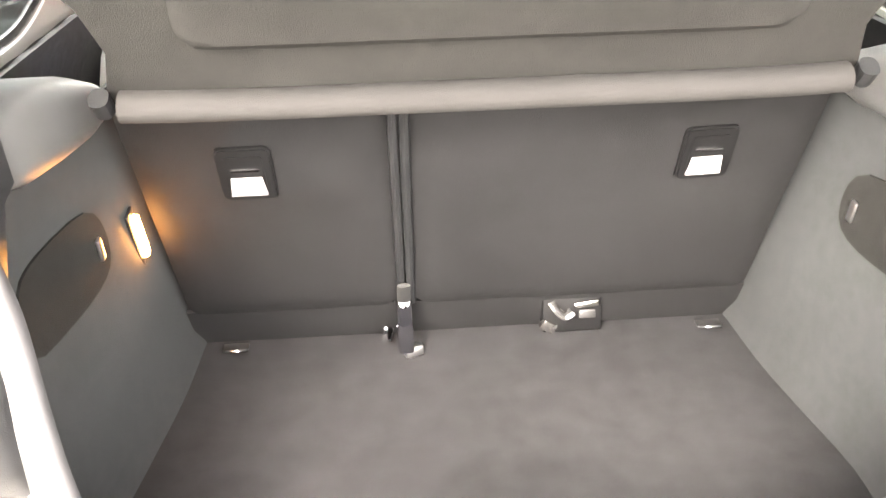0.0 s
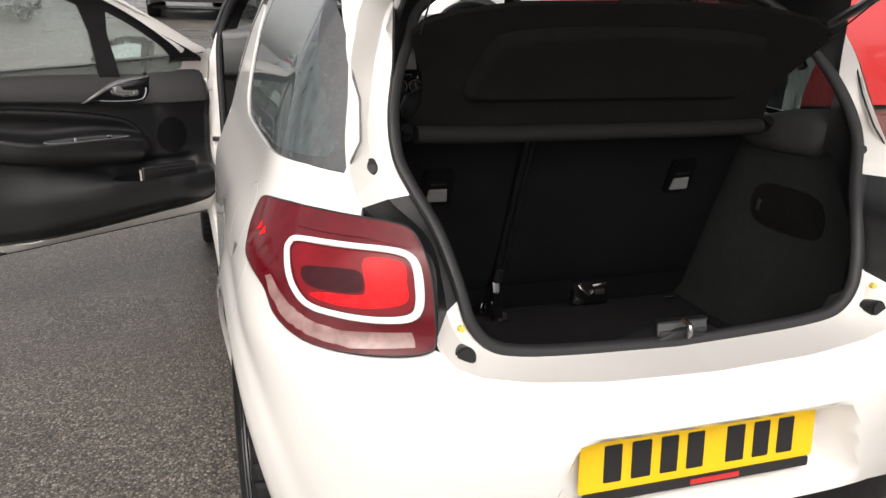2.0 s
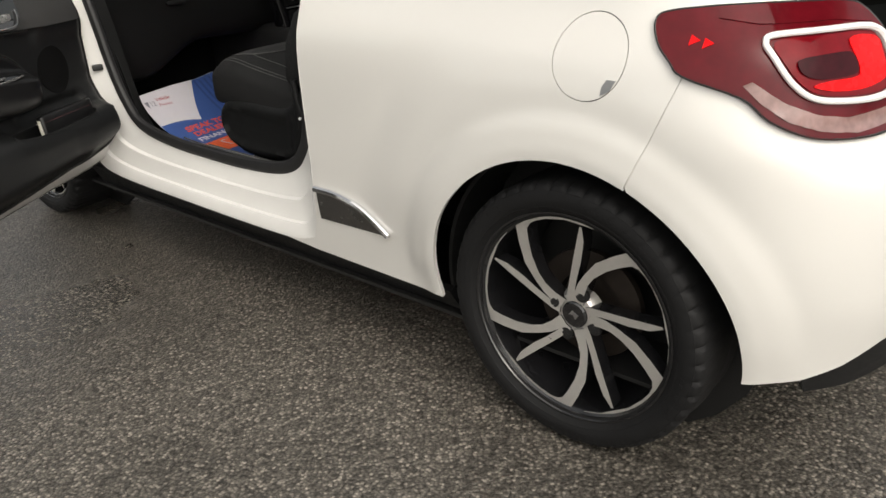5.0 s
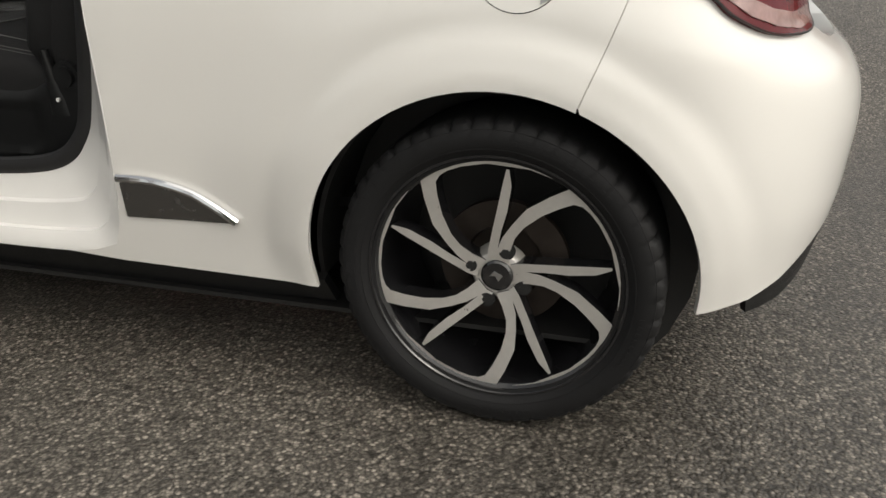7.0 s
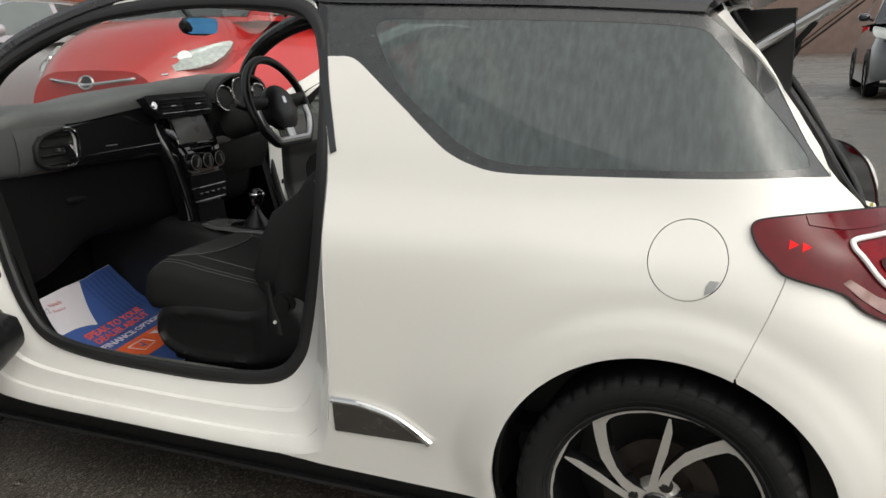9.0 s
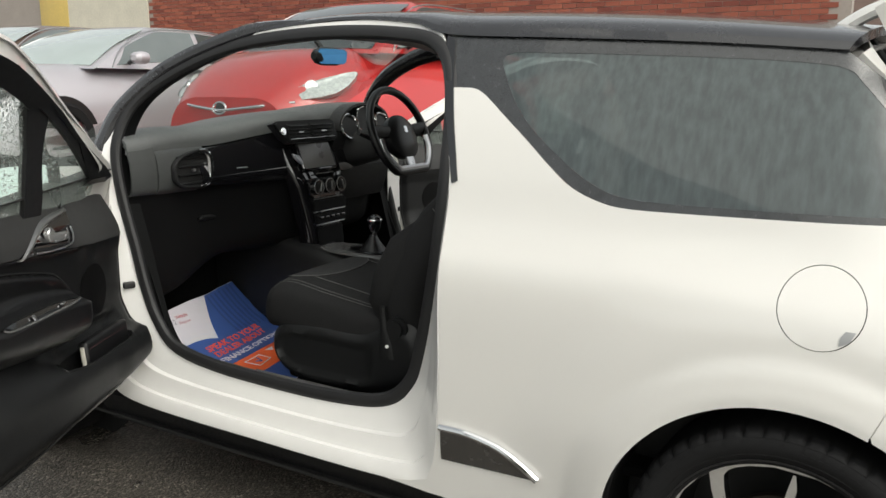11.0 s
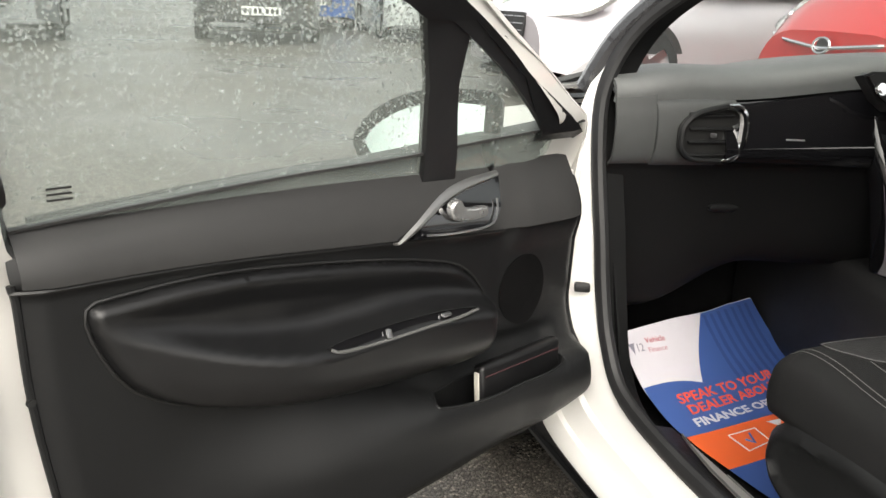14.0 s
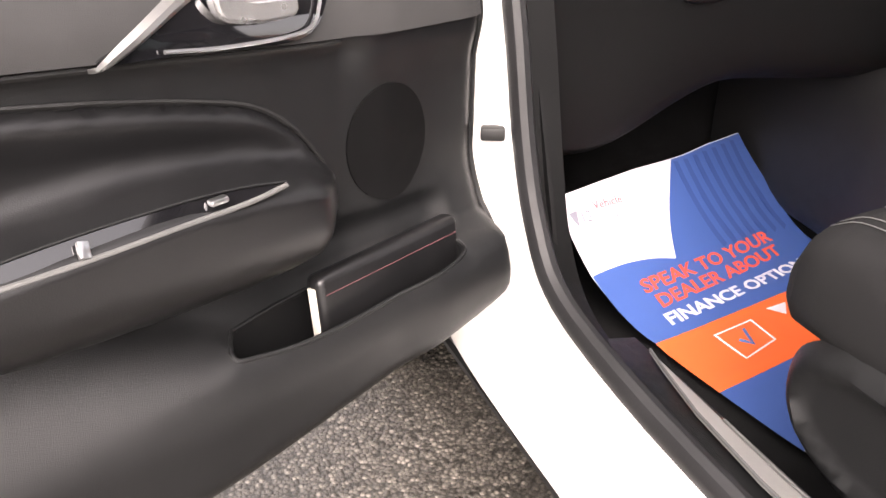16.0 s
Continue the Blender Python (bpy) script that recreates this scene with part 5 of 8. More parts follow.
def raindrops():
    """Flat beads of water on the glass, crowded towards its top."""
    rng = random.Random(21)
    bm = bmesh.new()
    win = straight(DOOR_WIN, 0.01)
    inside = lambda u, z: sum((z1 > z) != (z2 > z) and u < (u2 - u1) * (z - z1) / (z2 - z1) + u1 for (u1, z1), (u2, z2) in zip(win, win[1:] + win[:1])) % 2
    count = 0
    while count < 6500:
        u, z = rng.uniform(0.10, 1.17), rng.uniform(0.96, 1.31)
        crowd = 0.10 + 0.90 * smoothstep((z - 1.00 - 0.04 * math.sin(9 * u)) / 0.26)
        if rng.random() > crowd or not inside(u, z):
            continue
        count += 1
        r = rng.uniform(0.0009, 0.0020) * (1.6 if rng.random() < 0.12 else 1)
        e = rng.uniform(0.95, 1.25)
        v = door_skin(z) - 0.0295
        lean = rng.uniform(0, 6.28)
        low = [bm.verts.new(door_at(u + r * math.cos(lean + k * 1.0472), v, z + e * r * math.sin(lean + k * 1.0472))) for k in range(6)]
        mid = [bm.verts.new(door_at(u + 0.80 * r * math.cos(lean + k * 1.0472), v - 0.55 * r, z + 0.80 * e * r * math.sin(lean + k * 1.0472) - 0.1 * r)) for k in range(6)]
        tip = bm.verts.new(door_at(u, v - 0.92 * r, z - 0.15 * r))
        for k in range(6):
            j = (k + 1) % 6
            bm.faces.new((low[j], low[k], mid[k], mid[j]))
            bm.faces.new((mid[j], mid[k], tip))
        bm.faces.new(low)
    bm.normal_update()
    bmesh.ops.recalc_face_normals(bm, faces=bm.faces)
    return bm


def front_door(side):
    flip = mirrored if side > 0 else (lambda b: b)
    n_in, n_out = -ACROSS, ACROSS
    if side > 0:
        n_in, n_out = Vector((ACROSS.x, -ACROSS.y, 0)), Vector((-ACROSS.x, ACROSS.y, 0))
    door = part("front_door", flip(patch(DOOR_OUT, lambda u, z: door_at(u, door_skin(z), z), 0.04, [DOOR_WIN])), WHITE, car, "open white door with black trim and wet glass", thick=0.018, out=n_out)
    # inner shell: edges folded round from the skin
    lower = [q for q in DOOR_OUT]
    edge_in = []
    for u, z in lower:
        frame_part = smoothstep((z - 0.80) / 0.20)
        cu, cz = (0.585, 0.66)
        k = 0.93
        u2, z2 = cu + (u - cu) * k, max(low_z(u) - 0.003, cz + (z - cz) * k) if z < 1.0 else z
        uu = u2 * (1 - frame_part) + (u * 0.985 + 0.01) * frame_part
        zz = z2 * (1 - frame_part) + (z - 0.012 * smoothstep((z - 1.1) / 0.1)) * frame_part
        vv = (0.012 - 0.032 * smoothstep((0.6 - z2) / 0.15) * (1 - smoothstep((u - 0.80) / 0.15)) + 0.042 * smoothstep((u - 0.85) / 0.12) * smoothstep((0.6 - z2) / 0.15)) * (1 - frame_part) + (door_skin(z) - 0.022) * frame_part
        edge_in.append(door_at(uu, vv, zz))
    outer = [door_at(u, door_skin(z) - 0.004, z) for u, z in lower]
    midr, midr2 = [], []
    for p, q in zip(outer, edge_in):
        step = smoothstep((0.42 - p.z) / 0.10)
        flange = p - ACROSS * 0.030 + Vector((0, 0, 0.004))
        foot = Vector((q.x, q.y, p.z + 0.022)) + ACROSS * 0.040
        midr.append(p.lerp(q, 0.30).lerp(flange, step))
        midr2.append((p.lerp(q, 0.36) - ACROSS * 0.010).lerp(foot, step))
    part("door_edge", flip(loft([outer, midr, midr2, edge_in], around=True)), JAMB, door, "white painted door edge", smooth=60, thick=0.002)
    # painted inner side of the window frame
    loop2 = [(u * 0.985 + 0.01, z - 0.012 * smoothstep((z - 1.1) / 0.1)) for u, z in DOOR_OUT]
    out_a = np.array(straight(loop2, 0.006))

    def frame_v(u, z):
        """The window frame's painted section rolls in from the door's edge."""
        e = math.sqrt(((out_a - (u, z)) ** 2).sum(1).min())
        up = smoothstep((z - 0.70) / 0.30)
        roll = max(smoothstep((z - 0.95) / 0.08), smoothstep((u - 1.02) / 0.06))
        return 0.055 * (1 - up) + (door_skin(z) - 0.022 - 0.040 * smoothstep(e / 0.075) ** 0.6 * roll) * up

    part("inner_frame", flip(patch(loop2, lambda u, z: door_at(u, frame_v(u, z), z), 0.016, [DOOR_WIN, [(0.06, 0.42), (1.01, 0.42), (1.04, 0.60), (1.055, 0.86), (1.045, 0.882), (0.75, 0.896), (0.40, 0.906), (0.17, 0.912), (0.06, 0.90)]])), WHITE, door, smooth=60)
    part("edge_strip", flip(tube([tuple(p) for p, (u, z) in zip(outer, DOOR_OUT) if u > 1.10 and z > 0.88], 0.0045, sides=6)), RUBBER, door, "thin black strip along the frame's edge")
    us = [0.290 - 0.180 * math.cos(math.pi * k / 24) for k in range(25)]
    bow = [math.sin(math.pi * k / 24) ** 0.7 for k in range(25)]
    mouth = [(u, lip_z(u) + 0.0085 - 0.0085 * b) for u, b in zip(us, bow)] + [(u, lip_z(u) + 0.0085 + 0.0085 * b) for u, b in zip(us, bow)][-2:0:-1]
    part("trim_card", flip(patch(CARD, lambda u, z: door_at(u, card_v(u, z), z), 0.011, [mouth])), PLASTIC, door, "black grained plastic door trim", smooth=60, thick=0.006, out=n_in)
    ub = [(u, seam_z(u) + 0.003) for u in [0.016 + 1.094 * k / 30 for k in range(31)]]
    ut = [(0.014 + 1.098 * k / 30, between(0.014 + 1.098 * k / 30, (0.0, 0.16, 0.36, 0.5, 0.75, 0.95, 1.145), (1.002, 0.990, 0.979, 0.970, 0.962, 0.950, 0.936))) for k in range(31)]
    rows = []
    for j in range(8):
        t = j / 7
        rows.append([door_at(b[0] + (c[0] - b[0]) * t, card_v(b[0] + (c[0] - b[0]) * t, b[1] + (c[1] - b[1]) * t) - 0.0075 - 0.004 * math.sin(math.pi * t) ** 0.5 * smoothstep((b[0] - 0.10) / 0.2), b[1] + (c[1] - b[1]) * t) for b, c in zip(ub, ut)])
    rows.append([door_at(u, door_skin(z) - 0.034, z - 0.003) for u, z in ut])
    part("upper_trim", flip(loft(rows)), SOFT, door, "soft dark grey upper door trim", smooth=60, thick=0.004, out=n_in)
    part("trim_edge", flip(tube([tuple(door_at(u, card_v(u, z) + 0.001, z)) for u, z in straight(CARD, 0.02) if z < 0.88], 0.0055, sides=8)), PLASTIC, door)
    part("upper_trim_seam", flip(tube([tuple(door_at(u, card_v(u, seam_z(u)) - 0.001, seam_z(u) - 0.002)) for u in [0.25 + 0.87 * k / 30 for k in range(31)]], 0.0032, sides=6)), INK, door, "dark seam under the soft trim")
    part("waist_seal", flip(tube([tuple(door_at(u, 0.074, z - 0.008)) for u, z in ut[:-1]], 0.007, sides=8)), RUBBER, door, "black waist seal under the glass")
    part("armrest", flip(patch(ARM, lambda u, z: door_at(u, arm_v(u, z), z), 0.0075)), VINYL, door, "black padded vinyl armrest", smooth=70, thick=0.004, out=n_in)
    part("armrest_seam", flip(tube([tuple(door_at(u, card_v(u, z) - 0.001, z)) for u, z in ARM[::2]], 0.0026, closed=True, sides=6)), INK, door)
    # switch strip along the armrest
    s_low = spline([(0.712, 0.709), (0.690, 0.702), (0.60, 0.699), (0.514, 0.699), (0.44, 0.699), (0.394, 0.702)], 4)
    s_top = spline([(0.714, 0.711), (0.688, 0.715), (0.60, 0.717), (0.50, 0.715), (0.44, 0.711), (0.392, 0.704)], 4)
    flat = lambda q, d=0.0: tuple(door_at(q[0], -0.077 + (q[1] - 0.695) * 0.75 - d, q[1]))
    sw = part("switch_panel", flip(loft([[flat(a) for a in s_low], [flat(b) for b in s_top]])), PIANO, door, "black switch panel with silver edge", thick=0.010, out=n_in)
    part("panel_edge", flip(tube([flat(q, 0.004) for q in s_low], 0.0028, sides=8)), DARKSATIN, sw, "satin silver edge")
    part("panel_rim", flip(tube([flat(q, 0.002) for q in s_top], 0.0014, sides=6)), PLASTIC, sw)
    part("window_switch", flip(box(0.020, 0.007, 0.010, frame_of(Vector(flat((0.470, 0.709), 0.006)), ALONG, (0, 0, 1)), 0.003)), SATIN, sw)
    part("strip_divider", flip(box(0.010, 0.015, 0.005, frame_of(Vector(flat((0.600, 0.708), 0.007)), ALONG + Vector((0, 0, 0.3)), ACROSS * 0.75 + Vector((0, 0, 1))), 0.001)), SATIN, sw)
    # door pull bezel
    bez = [(0.528, 0.834), (0.499, 0.850), (0.415, 0.890), (0.347, 0.906), (0.252, 0.913), (0.256, 0.88), (0.270, 0.848), (0.316, 0.820), (0.447, 0.829)]
    bz = part("handle_bezel", flip(patch(spline(bez, 4, True), lambda u, z: door_at(u, card_v(u, z) - 0.012, z), 0.015)), PIANO, door, "gloss black handle bezel", thick=0.008, out=n_in)
    top = spline([(0.534, 0.833), (0.499, 0.854), (0.415, 0.895), (0.347, 0.911), (0.249, 0.918)], 6)
    wide_t = [(u, z, 0.002 + 0.018 * math.sin(math.pi * min(0.86, 0.05 + 0.8 * k / 24)) ** 0.8) for k, (u, z) in enumerate(top)]
    part("bezel_trim", flip(loft([[tuple(door_at(u + 0.25 * w * c, card_v(u, z - w * c) - 0.014 - 0.006 * math.sin(math.pi * c), z - w * c)) for u, z, w in wide_t] for c in (0, 0.35, 0.7, 1.0)])), mat("satin_grey_sweep", (0.36, 0.355, 0.35), 0.34, metal=0.9, var=0.05) if "satin_grey_sweep" not in bpy.data.materials else bpy.data.materials["satin_grey_sweep"], bz, "satin silver sweep over the door pull", thick=0.004, out=n_in)
    part("bezel_lower", flip(tube([tuple(door_at(u, card_v(u, z) - 0.018, z)) for u, z in spline([(0.47, 0.836), (0.40, 0.829), (0.31, 0.829), (0.283, 0.850), (0.275, 0.872)], 5)], 0.0022, sides=6)), SATIN, bz)
    lever = [(0.398, 0.850), (0.409, 0.860), (0.412, 0.876), (0.405, 0.886), (0.394, 0.889), (0.383, 0.882), (0.376, 0.872), (0.364, 0.868), (0.318, 0.866), (0.314, 0.858), (0.318, 0.846), (0.36, 0.844)]
    part("door_pull", flip(plate_prism(spline(lever, 2, True), frame_of(door_at(0, card_v(0.36, 0.865) - 0.016, 0), -ALONG, (0, 0, 1)) @ Matrix.Diagonal((-1, 1, 1, 1)), 0.014, 0.004)), PULL, bz, "satin chrome door pull")
    # loudspeaker
    part("speaker_grille", flip(patch([(0.178 + 0.063 * math.cos(2 * math.pi * k / 32), 0.671 + 0.074 * math.sin(2 * math.pi * k / 32)) for k in range(32)], lambda u, z: door_at(u, card_v(u, z) - 0.003, z), 0.015)), NIGHT, door, "oval loudspeaker grille", thick=0.004, out=n_in)
    # pocket well behind its lip
    lower, upper = [mouth[k] for k in range(25)], [mouth[0]] + mouth[:23:-1]
    in_low = [tuple(door_at(u, card_v(u, z) + 0.004, z - 0.002)) for u, z in lower]
    in_up = [tuple(door_at(u, card_v(u, z) + 0.002, z)) for u, z in upper]
    deep_low = [tuple(door_at(u, card_v(u, z) + 0.006, 0.425)) for u, z in lower]
    deep_up = [tuple(door_at(u, card_v(u, z) + 0.004, 0.425)) for u, z in upper]
    part("pocket_well", flip(loft([in_low, deep_low, deep_up, in_up])), PLASTIC, door, "deep pocket behind a rounded lip", thick=0.001)
    part("pocket_lip", flip(tube([tuple(door_at(u, card_v(u, z) + 0.001, z)) for u, z in mouth], 0.003, closed=True, sides=8)), PLASTIC, door)
    # glass, divider, gasket
    g = part("door_glass", flip(patch(DOOR_WIN, lambda u, z: door_at(u, door_skin(z) - 0.028, z), 0.05)), DOORGLASS, door, "wet door window with drops", out=n_in)
    g.visible_shadow = False
    if side < 0:
        part("rain_film", raindrops(), WATER, g, "rain beads on the upper glass")
    part("window_gasket", flip(patch(DOOR_WIN, lambda u, z: door_at(u, door_skin(z) - 0.046 + 0.036 * smoothstep((0.985 - z) / 0.03), z), 0.015, [GLASS_EDGE])), RUBBER, door, "black rubber window gasket", thick=0.016, out=n_in)
    cover = spline([(1.06, 1.308), (0.915, 1.320), (0.78, 1.316), (0.668, 1.294), (0.545, 1.249), (0.393, 1.181), (0.259, 1.104), (0.170, 1.060)], 3) + [(0.090, 1.018), (0.030, 0.980), (0.010, 0.960), (0.030, 0.945), (0.150, 0.945), (0.168, 0.990), (0.268, 1.098), (0.442, 1.194), (0.545, 1.192), (0.60, 1.216), (0.679, 1.242), (0.805, 1.262), (0.91, 1.272), (1.06, 1.280)]
    part("corner_cover", flip(patch(cover, lambda u, z: door_at(u, door_skin(z) - 0.050 + 0.036 * smoothstep((0.985 - z) / 0.03), z), 0.015)), PLASTIC, door, "black corner cover in the window frame", thick=0.006, out=n_in)
    bar = [(0.440, 0.895), (0.358, 0.895), (0.424, 1.09), (0.440, 1.20), (0.546, 1.205), (0.490, 1.09)]
    part("window_divider", flip(patch(bar, lambda u, z: door_at(u, door_skin(z) - 0.040, z), 0.03)), RUBBER, door, thick=0.02, out=n_in)
    # sticker text on the glass as small bars
    for k in range(3):
        part("glass_mark", flip(box(0.030, 0.001, 0.0025, frame_of(door_at(1.055, door_skin(0.97) - 0.034, 0.972 + 0.007 * k), ALONG, ACROSS), 0)), INK, g, smooth=0)
    # rear edge: latch, plugs, rubber buffer
    rear_n = ALONG * 0.87 - ACROSS * 0.49
    for u, v, z, r in ((1.212, 0.079, 0.831, 0.011), (1.211, 0.087, 0.795, 0.015), (1.210, 0.091, 0.752, 0.010), (1.190, 0.047, 0.747, 0.007), (1.189, 0.041, 0.773, 0.004), (1.179, 0.031, 0.689, 0.008), (1.176, 0.027, 0.665, 0.008)):
        p = door_at(u, v, z)
        part("edge_plug", flip(disc(r, 0.004, look(tuple(p), tuple(p + rear_n)), 18, 0.001)), INK, door)
    latch_p = part("door_latch", flip(box(0.050, 0.024, 0.005, frame_of(door_at(1.171, 0.015, 0.729), ALONG * 0.49 + ACROSS * 0.87, (0, 0, 1)), 0.005)), INK, door, "black latch opening")
    part("latch_claw", flip(tube([tuple(door_at(1.164, 0.000, 0.727)), tuple(door_at(1.180, 0.028, 0.733))], 0.005, sides=8)), GREY_STEEL, latch_p)
    part("edge_buffer", flip(tube(spline([tuple(door_at(u, v, z)) for u, v, z in ((1.212, 0.090, 0.685), (1.208, 0.090, 0.60), (1.194, 0.082, 0.48), (1.16, 0.075, 0.38), (1.10, 0.07, 0.335))], 5), 0.012, sides=8, flat=0.6)), RUBBER, door)
    fold = [p - ACROSS * 0.034 + Vector((0, 0, 0.010)) for p, (u, z) in zip(outer, DOOR_OUT) if z < 0.36 and u > -0.02]
    part("lower_seal", flip(tube([tuple(p) for p in fold], 0.009, sides=8)), RUBBER, door, "black seal along the door's lower edge")
    part("drain_plug", flip(disc(0.007, 0.006, look(tuple(door_at(1.075, 0.02, 0.40)), tuple(door_at(1.075, -1, 0.1))), 12)), INK, door)
    for z in (0.715, 0.51):
        part("trim_screw", flip(disc(0.007, 0.006, look(tuple(door_at(1.108, card_v(1.108, z) - 0.002, z)), tuple(door_at(1.108, -1, z))), 12, 0.002)), INK, door)
    for z in (0.50, 0.86):
        part("hinge", flip(box(0.05, 0.03, 0.05, frame_of(door_at(-0.03, 0.06, z), ALONG, ACROSS), 0.008)), JAMB, door)
    strap = (-0.737, 1.935, 0.632)
    part("check_strap", flip(box(0.035, 0.020, 0.020, frame_of(Vector(strap), (-0.9, 0.42, 0), (0, 0, 1)), 0.004)), INK, door)
    # mirror outside the glass
    face_n = (ALONG * 0.95 - ACROSS * 0.30).normalized()
    tilt = (face_n + Vector((0, 0, 0.22))).normalized()
    up_t = (Vector((0, 0, 1)) - tilt * tilt.z).normalized()
    wide = (ALONG * 0.30 + ACROSS * 0.95).normalized()
    c0 = door_at(0.290, 0.190, 0.960)
    up = Vector((0, 0, 1))
    outline = spline([(0.098, -0.010), (0.078, 0.018), (0.035, 0.044), (-0.02, 0.057), (-0.085, 0.060), (-0.098, 0.045), (-0.098, -0.035), (-0.085, -0.056), (-0.02, -0.060), (0.040, -0.058), (0.075, -0.044), (0.095, -0.024)], 3, True)
    outline = [(1.34 * a, 1.30 * b) for a, b in outline]
    shape = [(-0.004, 1.10), (0.0, 1.16), (0.02, 1.17), (0.05, 1.08), (0.08, 0.88), (0.105, 0.48), (0.112, 0.15)]
    hs = part("mirror_housing", flip(loft([[tuple(c0 - face_n * d + wide * a * k + up_t * b * k) for a, b in outline] for d, k in shape], around=True)), ROOF, door, "black door mirror housing", smooth=60)
    part("mirror_rim", flip(tube([tuple(c0 + face_n * 0.006 + wide * a * 1.09 + up_t * b * 1.14) for a, b in outline], 0.016, closed=True, sides=8)), NIGHT, hs)
    bm = bmesh.new()
    bm.faces.new([bm.verts.new(c0 + face_n * 0.012 + wide * a + up_t * b) for a, b in outline])
    part("mirror_glass", flip(bm), MIRROR, hs, "wet mirror glass", smooth=0)
    part("mirror_stalk", flip(tube([tuple(c0 - face_n * 0.04 - wide * 0.09 - up * 0.03), tuple(door_at(0.22, 0.09, 0.945))], 0.022, sides=10)), ROOF, hs)
    return door


front_door(-1)
far_door = front_door(1)
far_door.location = (0.05, 0.0, 0.045)

# leather wallet in the pocket of the passenger's door
wallet = tagged(empty("document_wallet"), "black leather document wallet in the door pocket", "wallet")
b0, b1 = door_at(0.346, -0.046, 0.0), door_at(0.105, -0.046, 0.0)
wm = frame_of(((b0 + b1) / 2) + Vector((0, 0, 0.495)), b1 - b0, ACROSS * 0.10 + Vector((0, 0, 1)))
part("cover", box(0.240, 0.136, 0.028, wm, 0.010, 3), VINYL, wallet)
part("page_edge", box(0.004, 0.105, 0.011, wm @ pose(-0.121, 0.002, 0), 0.001), mat("white_paper", (0.55, 0.53, 0.47), 0.7), wallet, "white page edges")
part("stitching", tube([tuple(wm @ Vector((x, 0.046, 0.0142))) for x in (-0.112, 0, 0.112)], 0.0006, sides=4), mat("red_thread", (0.09, 0.030, 0.034), 0.7), wallet)


# ---- inside the cabin ----
def tread_z(x):
    """The sill tread slopes inward."""
    return float(np.interp(-abs(x), (-0.706, -0.660, -0.595), (0.410, 0.398, 0.372)))


part("cabin_floor", loft([[(x, y, 0.290 + (0.10 * smoothstep((y - 2.0) / 0.25)) + (0.10 if y < 0.9 else 0)) for x in [-0.66 + 1.32 * k / 20 for k in range(21)]] for y in (0.30, 0.6, 0.9, 0.95, 1.3, 1.6, 1.9, 2.05, 2.2, 2.3)]), CARPET, car, "black carpet", thick=0.02, out=(0, 0, 1))
part("bulkhead", loft([[(x, y, z) for x in (-0.70, -0.3, 0, 0.3, 0.70)] for y, z in ((2.20, 0.36), (2.30, 0.5), (2.33, 1.0))]), CARPET, car, thick=0.01, out=(0, -1, 0))
part("centre_tunnel", rings([((0, y, z), w, h, (1, 0, 0), (0, 0, 1), 4) for y, z, w, h in ((0.75, 0.42, 0.10, 0.10), (1.1, 0.45, 0.105, 0.14), (1.40, 0.47, 0.11, 0.165), (1.62, 0.48, 0.115, 0.165), (1.78, 0.50, 0.105, 0.17), (1.90, 0.50, 0.070, 0.17), (2.05, 0.53, 0.060, 0.19), (2.25, 0.55, 0.07, 0.2))], 24), TUNNEL, car, "black plastic centre console")
for side in (-1, 1):
    flip = mirrored if side > 0 else (lambda b: b)
    part("quarter_lining", flip(patch([by_y(*q) for q in [(0.72, 0.36), (0.72, 0.98), (0.5, 1.0), (0.05, 0.99), (0.05, 0.70), (0.36, 0.62), (0.45, 0.36)]], lambda a, z: skin(a, z, -0.06), 0.06)), PLASTIC, car, thick=0.01, out=(-side, 0, 0))
    part("kick_panel", flip(loft([[(-0.680, 1.80, 0.36), (-0.680, 1.86, 0.55), (-0.675, 1.96, 0.80), (-0.66, 2.0, 1.0)], [(-0.675, 1.95, 0.36), (-0.675, 2.0, 0.55), (-0.67, 2.05, 0.80), (-0.66, 2.08, 1.0)], [(-0.66, 2.25, 0.36), (-0.66, 2.27, 0.55), (-0.66, 2.30, 0.80), (-0.66, 2.3, 1.0)]])), GLOVE, car, thick=0.006)
    # sill tread with its two bright lines
    tread = flip(loft([[(-0.706, y, 0.410) for y in (0.92, 1.2, 1.45, 1.70)], [(-0.660, y, 0.398) for y in (0.92, 1.2, 1.45, 1.72)], [(-0.595, y, 0.372) for y in (0.92, 1.2, 1.45, 1.74)], [(-0.585, y, 0.29) for y in (0.92, 1.2, 1.45, 1.74)]]))
    tr = part("sill_tread", tread, PLASTIC, car, "black sill tread with silver strips", thick=0.006, out=(0, 0, 1))
    plate_at = [(-0.606, 1.690), (-0.622, 1.640), (-0.648, 1.54), (-0.662, 1.42), (-0.664, 1.15), (-0.616, 1.15), (-0.615, 1.42), (-0.612, 1.53)]
    part("tread_plate", flip(patch(plate_at, lambda x, y: (x, y, tread_z(x) + 0.007), 0.03)), mat("brushed_tread", (0.34, 0.335, 0.325), 0.38, metal=0.4, var=0.1, scale=200) if "brushed_tread" not in bpy.data.materials else bpy.data.materials["brushed_tread"], tr, "brushed metal tread plate", smooth=0, thick=0.002, out=(0, 0, 1))
    for run in ([(-0.606, 1.690), (-0.622, 1.640), (-0.648, 1.54), (-0.662, 1.42), (-0.664, 1.15)], [(-0.614, 1.530), (-0.618, 1.42), (-0.620, 1.15)]):
        part("tread_strip", flip(tube([(x, y, tread_z(x) + 0.010) for x, y in run], 0.0022, sides=6)), DARKSATIN, tr)
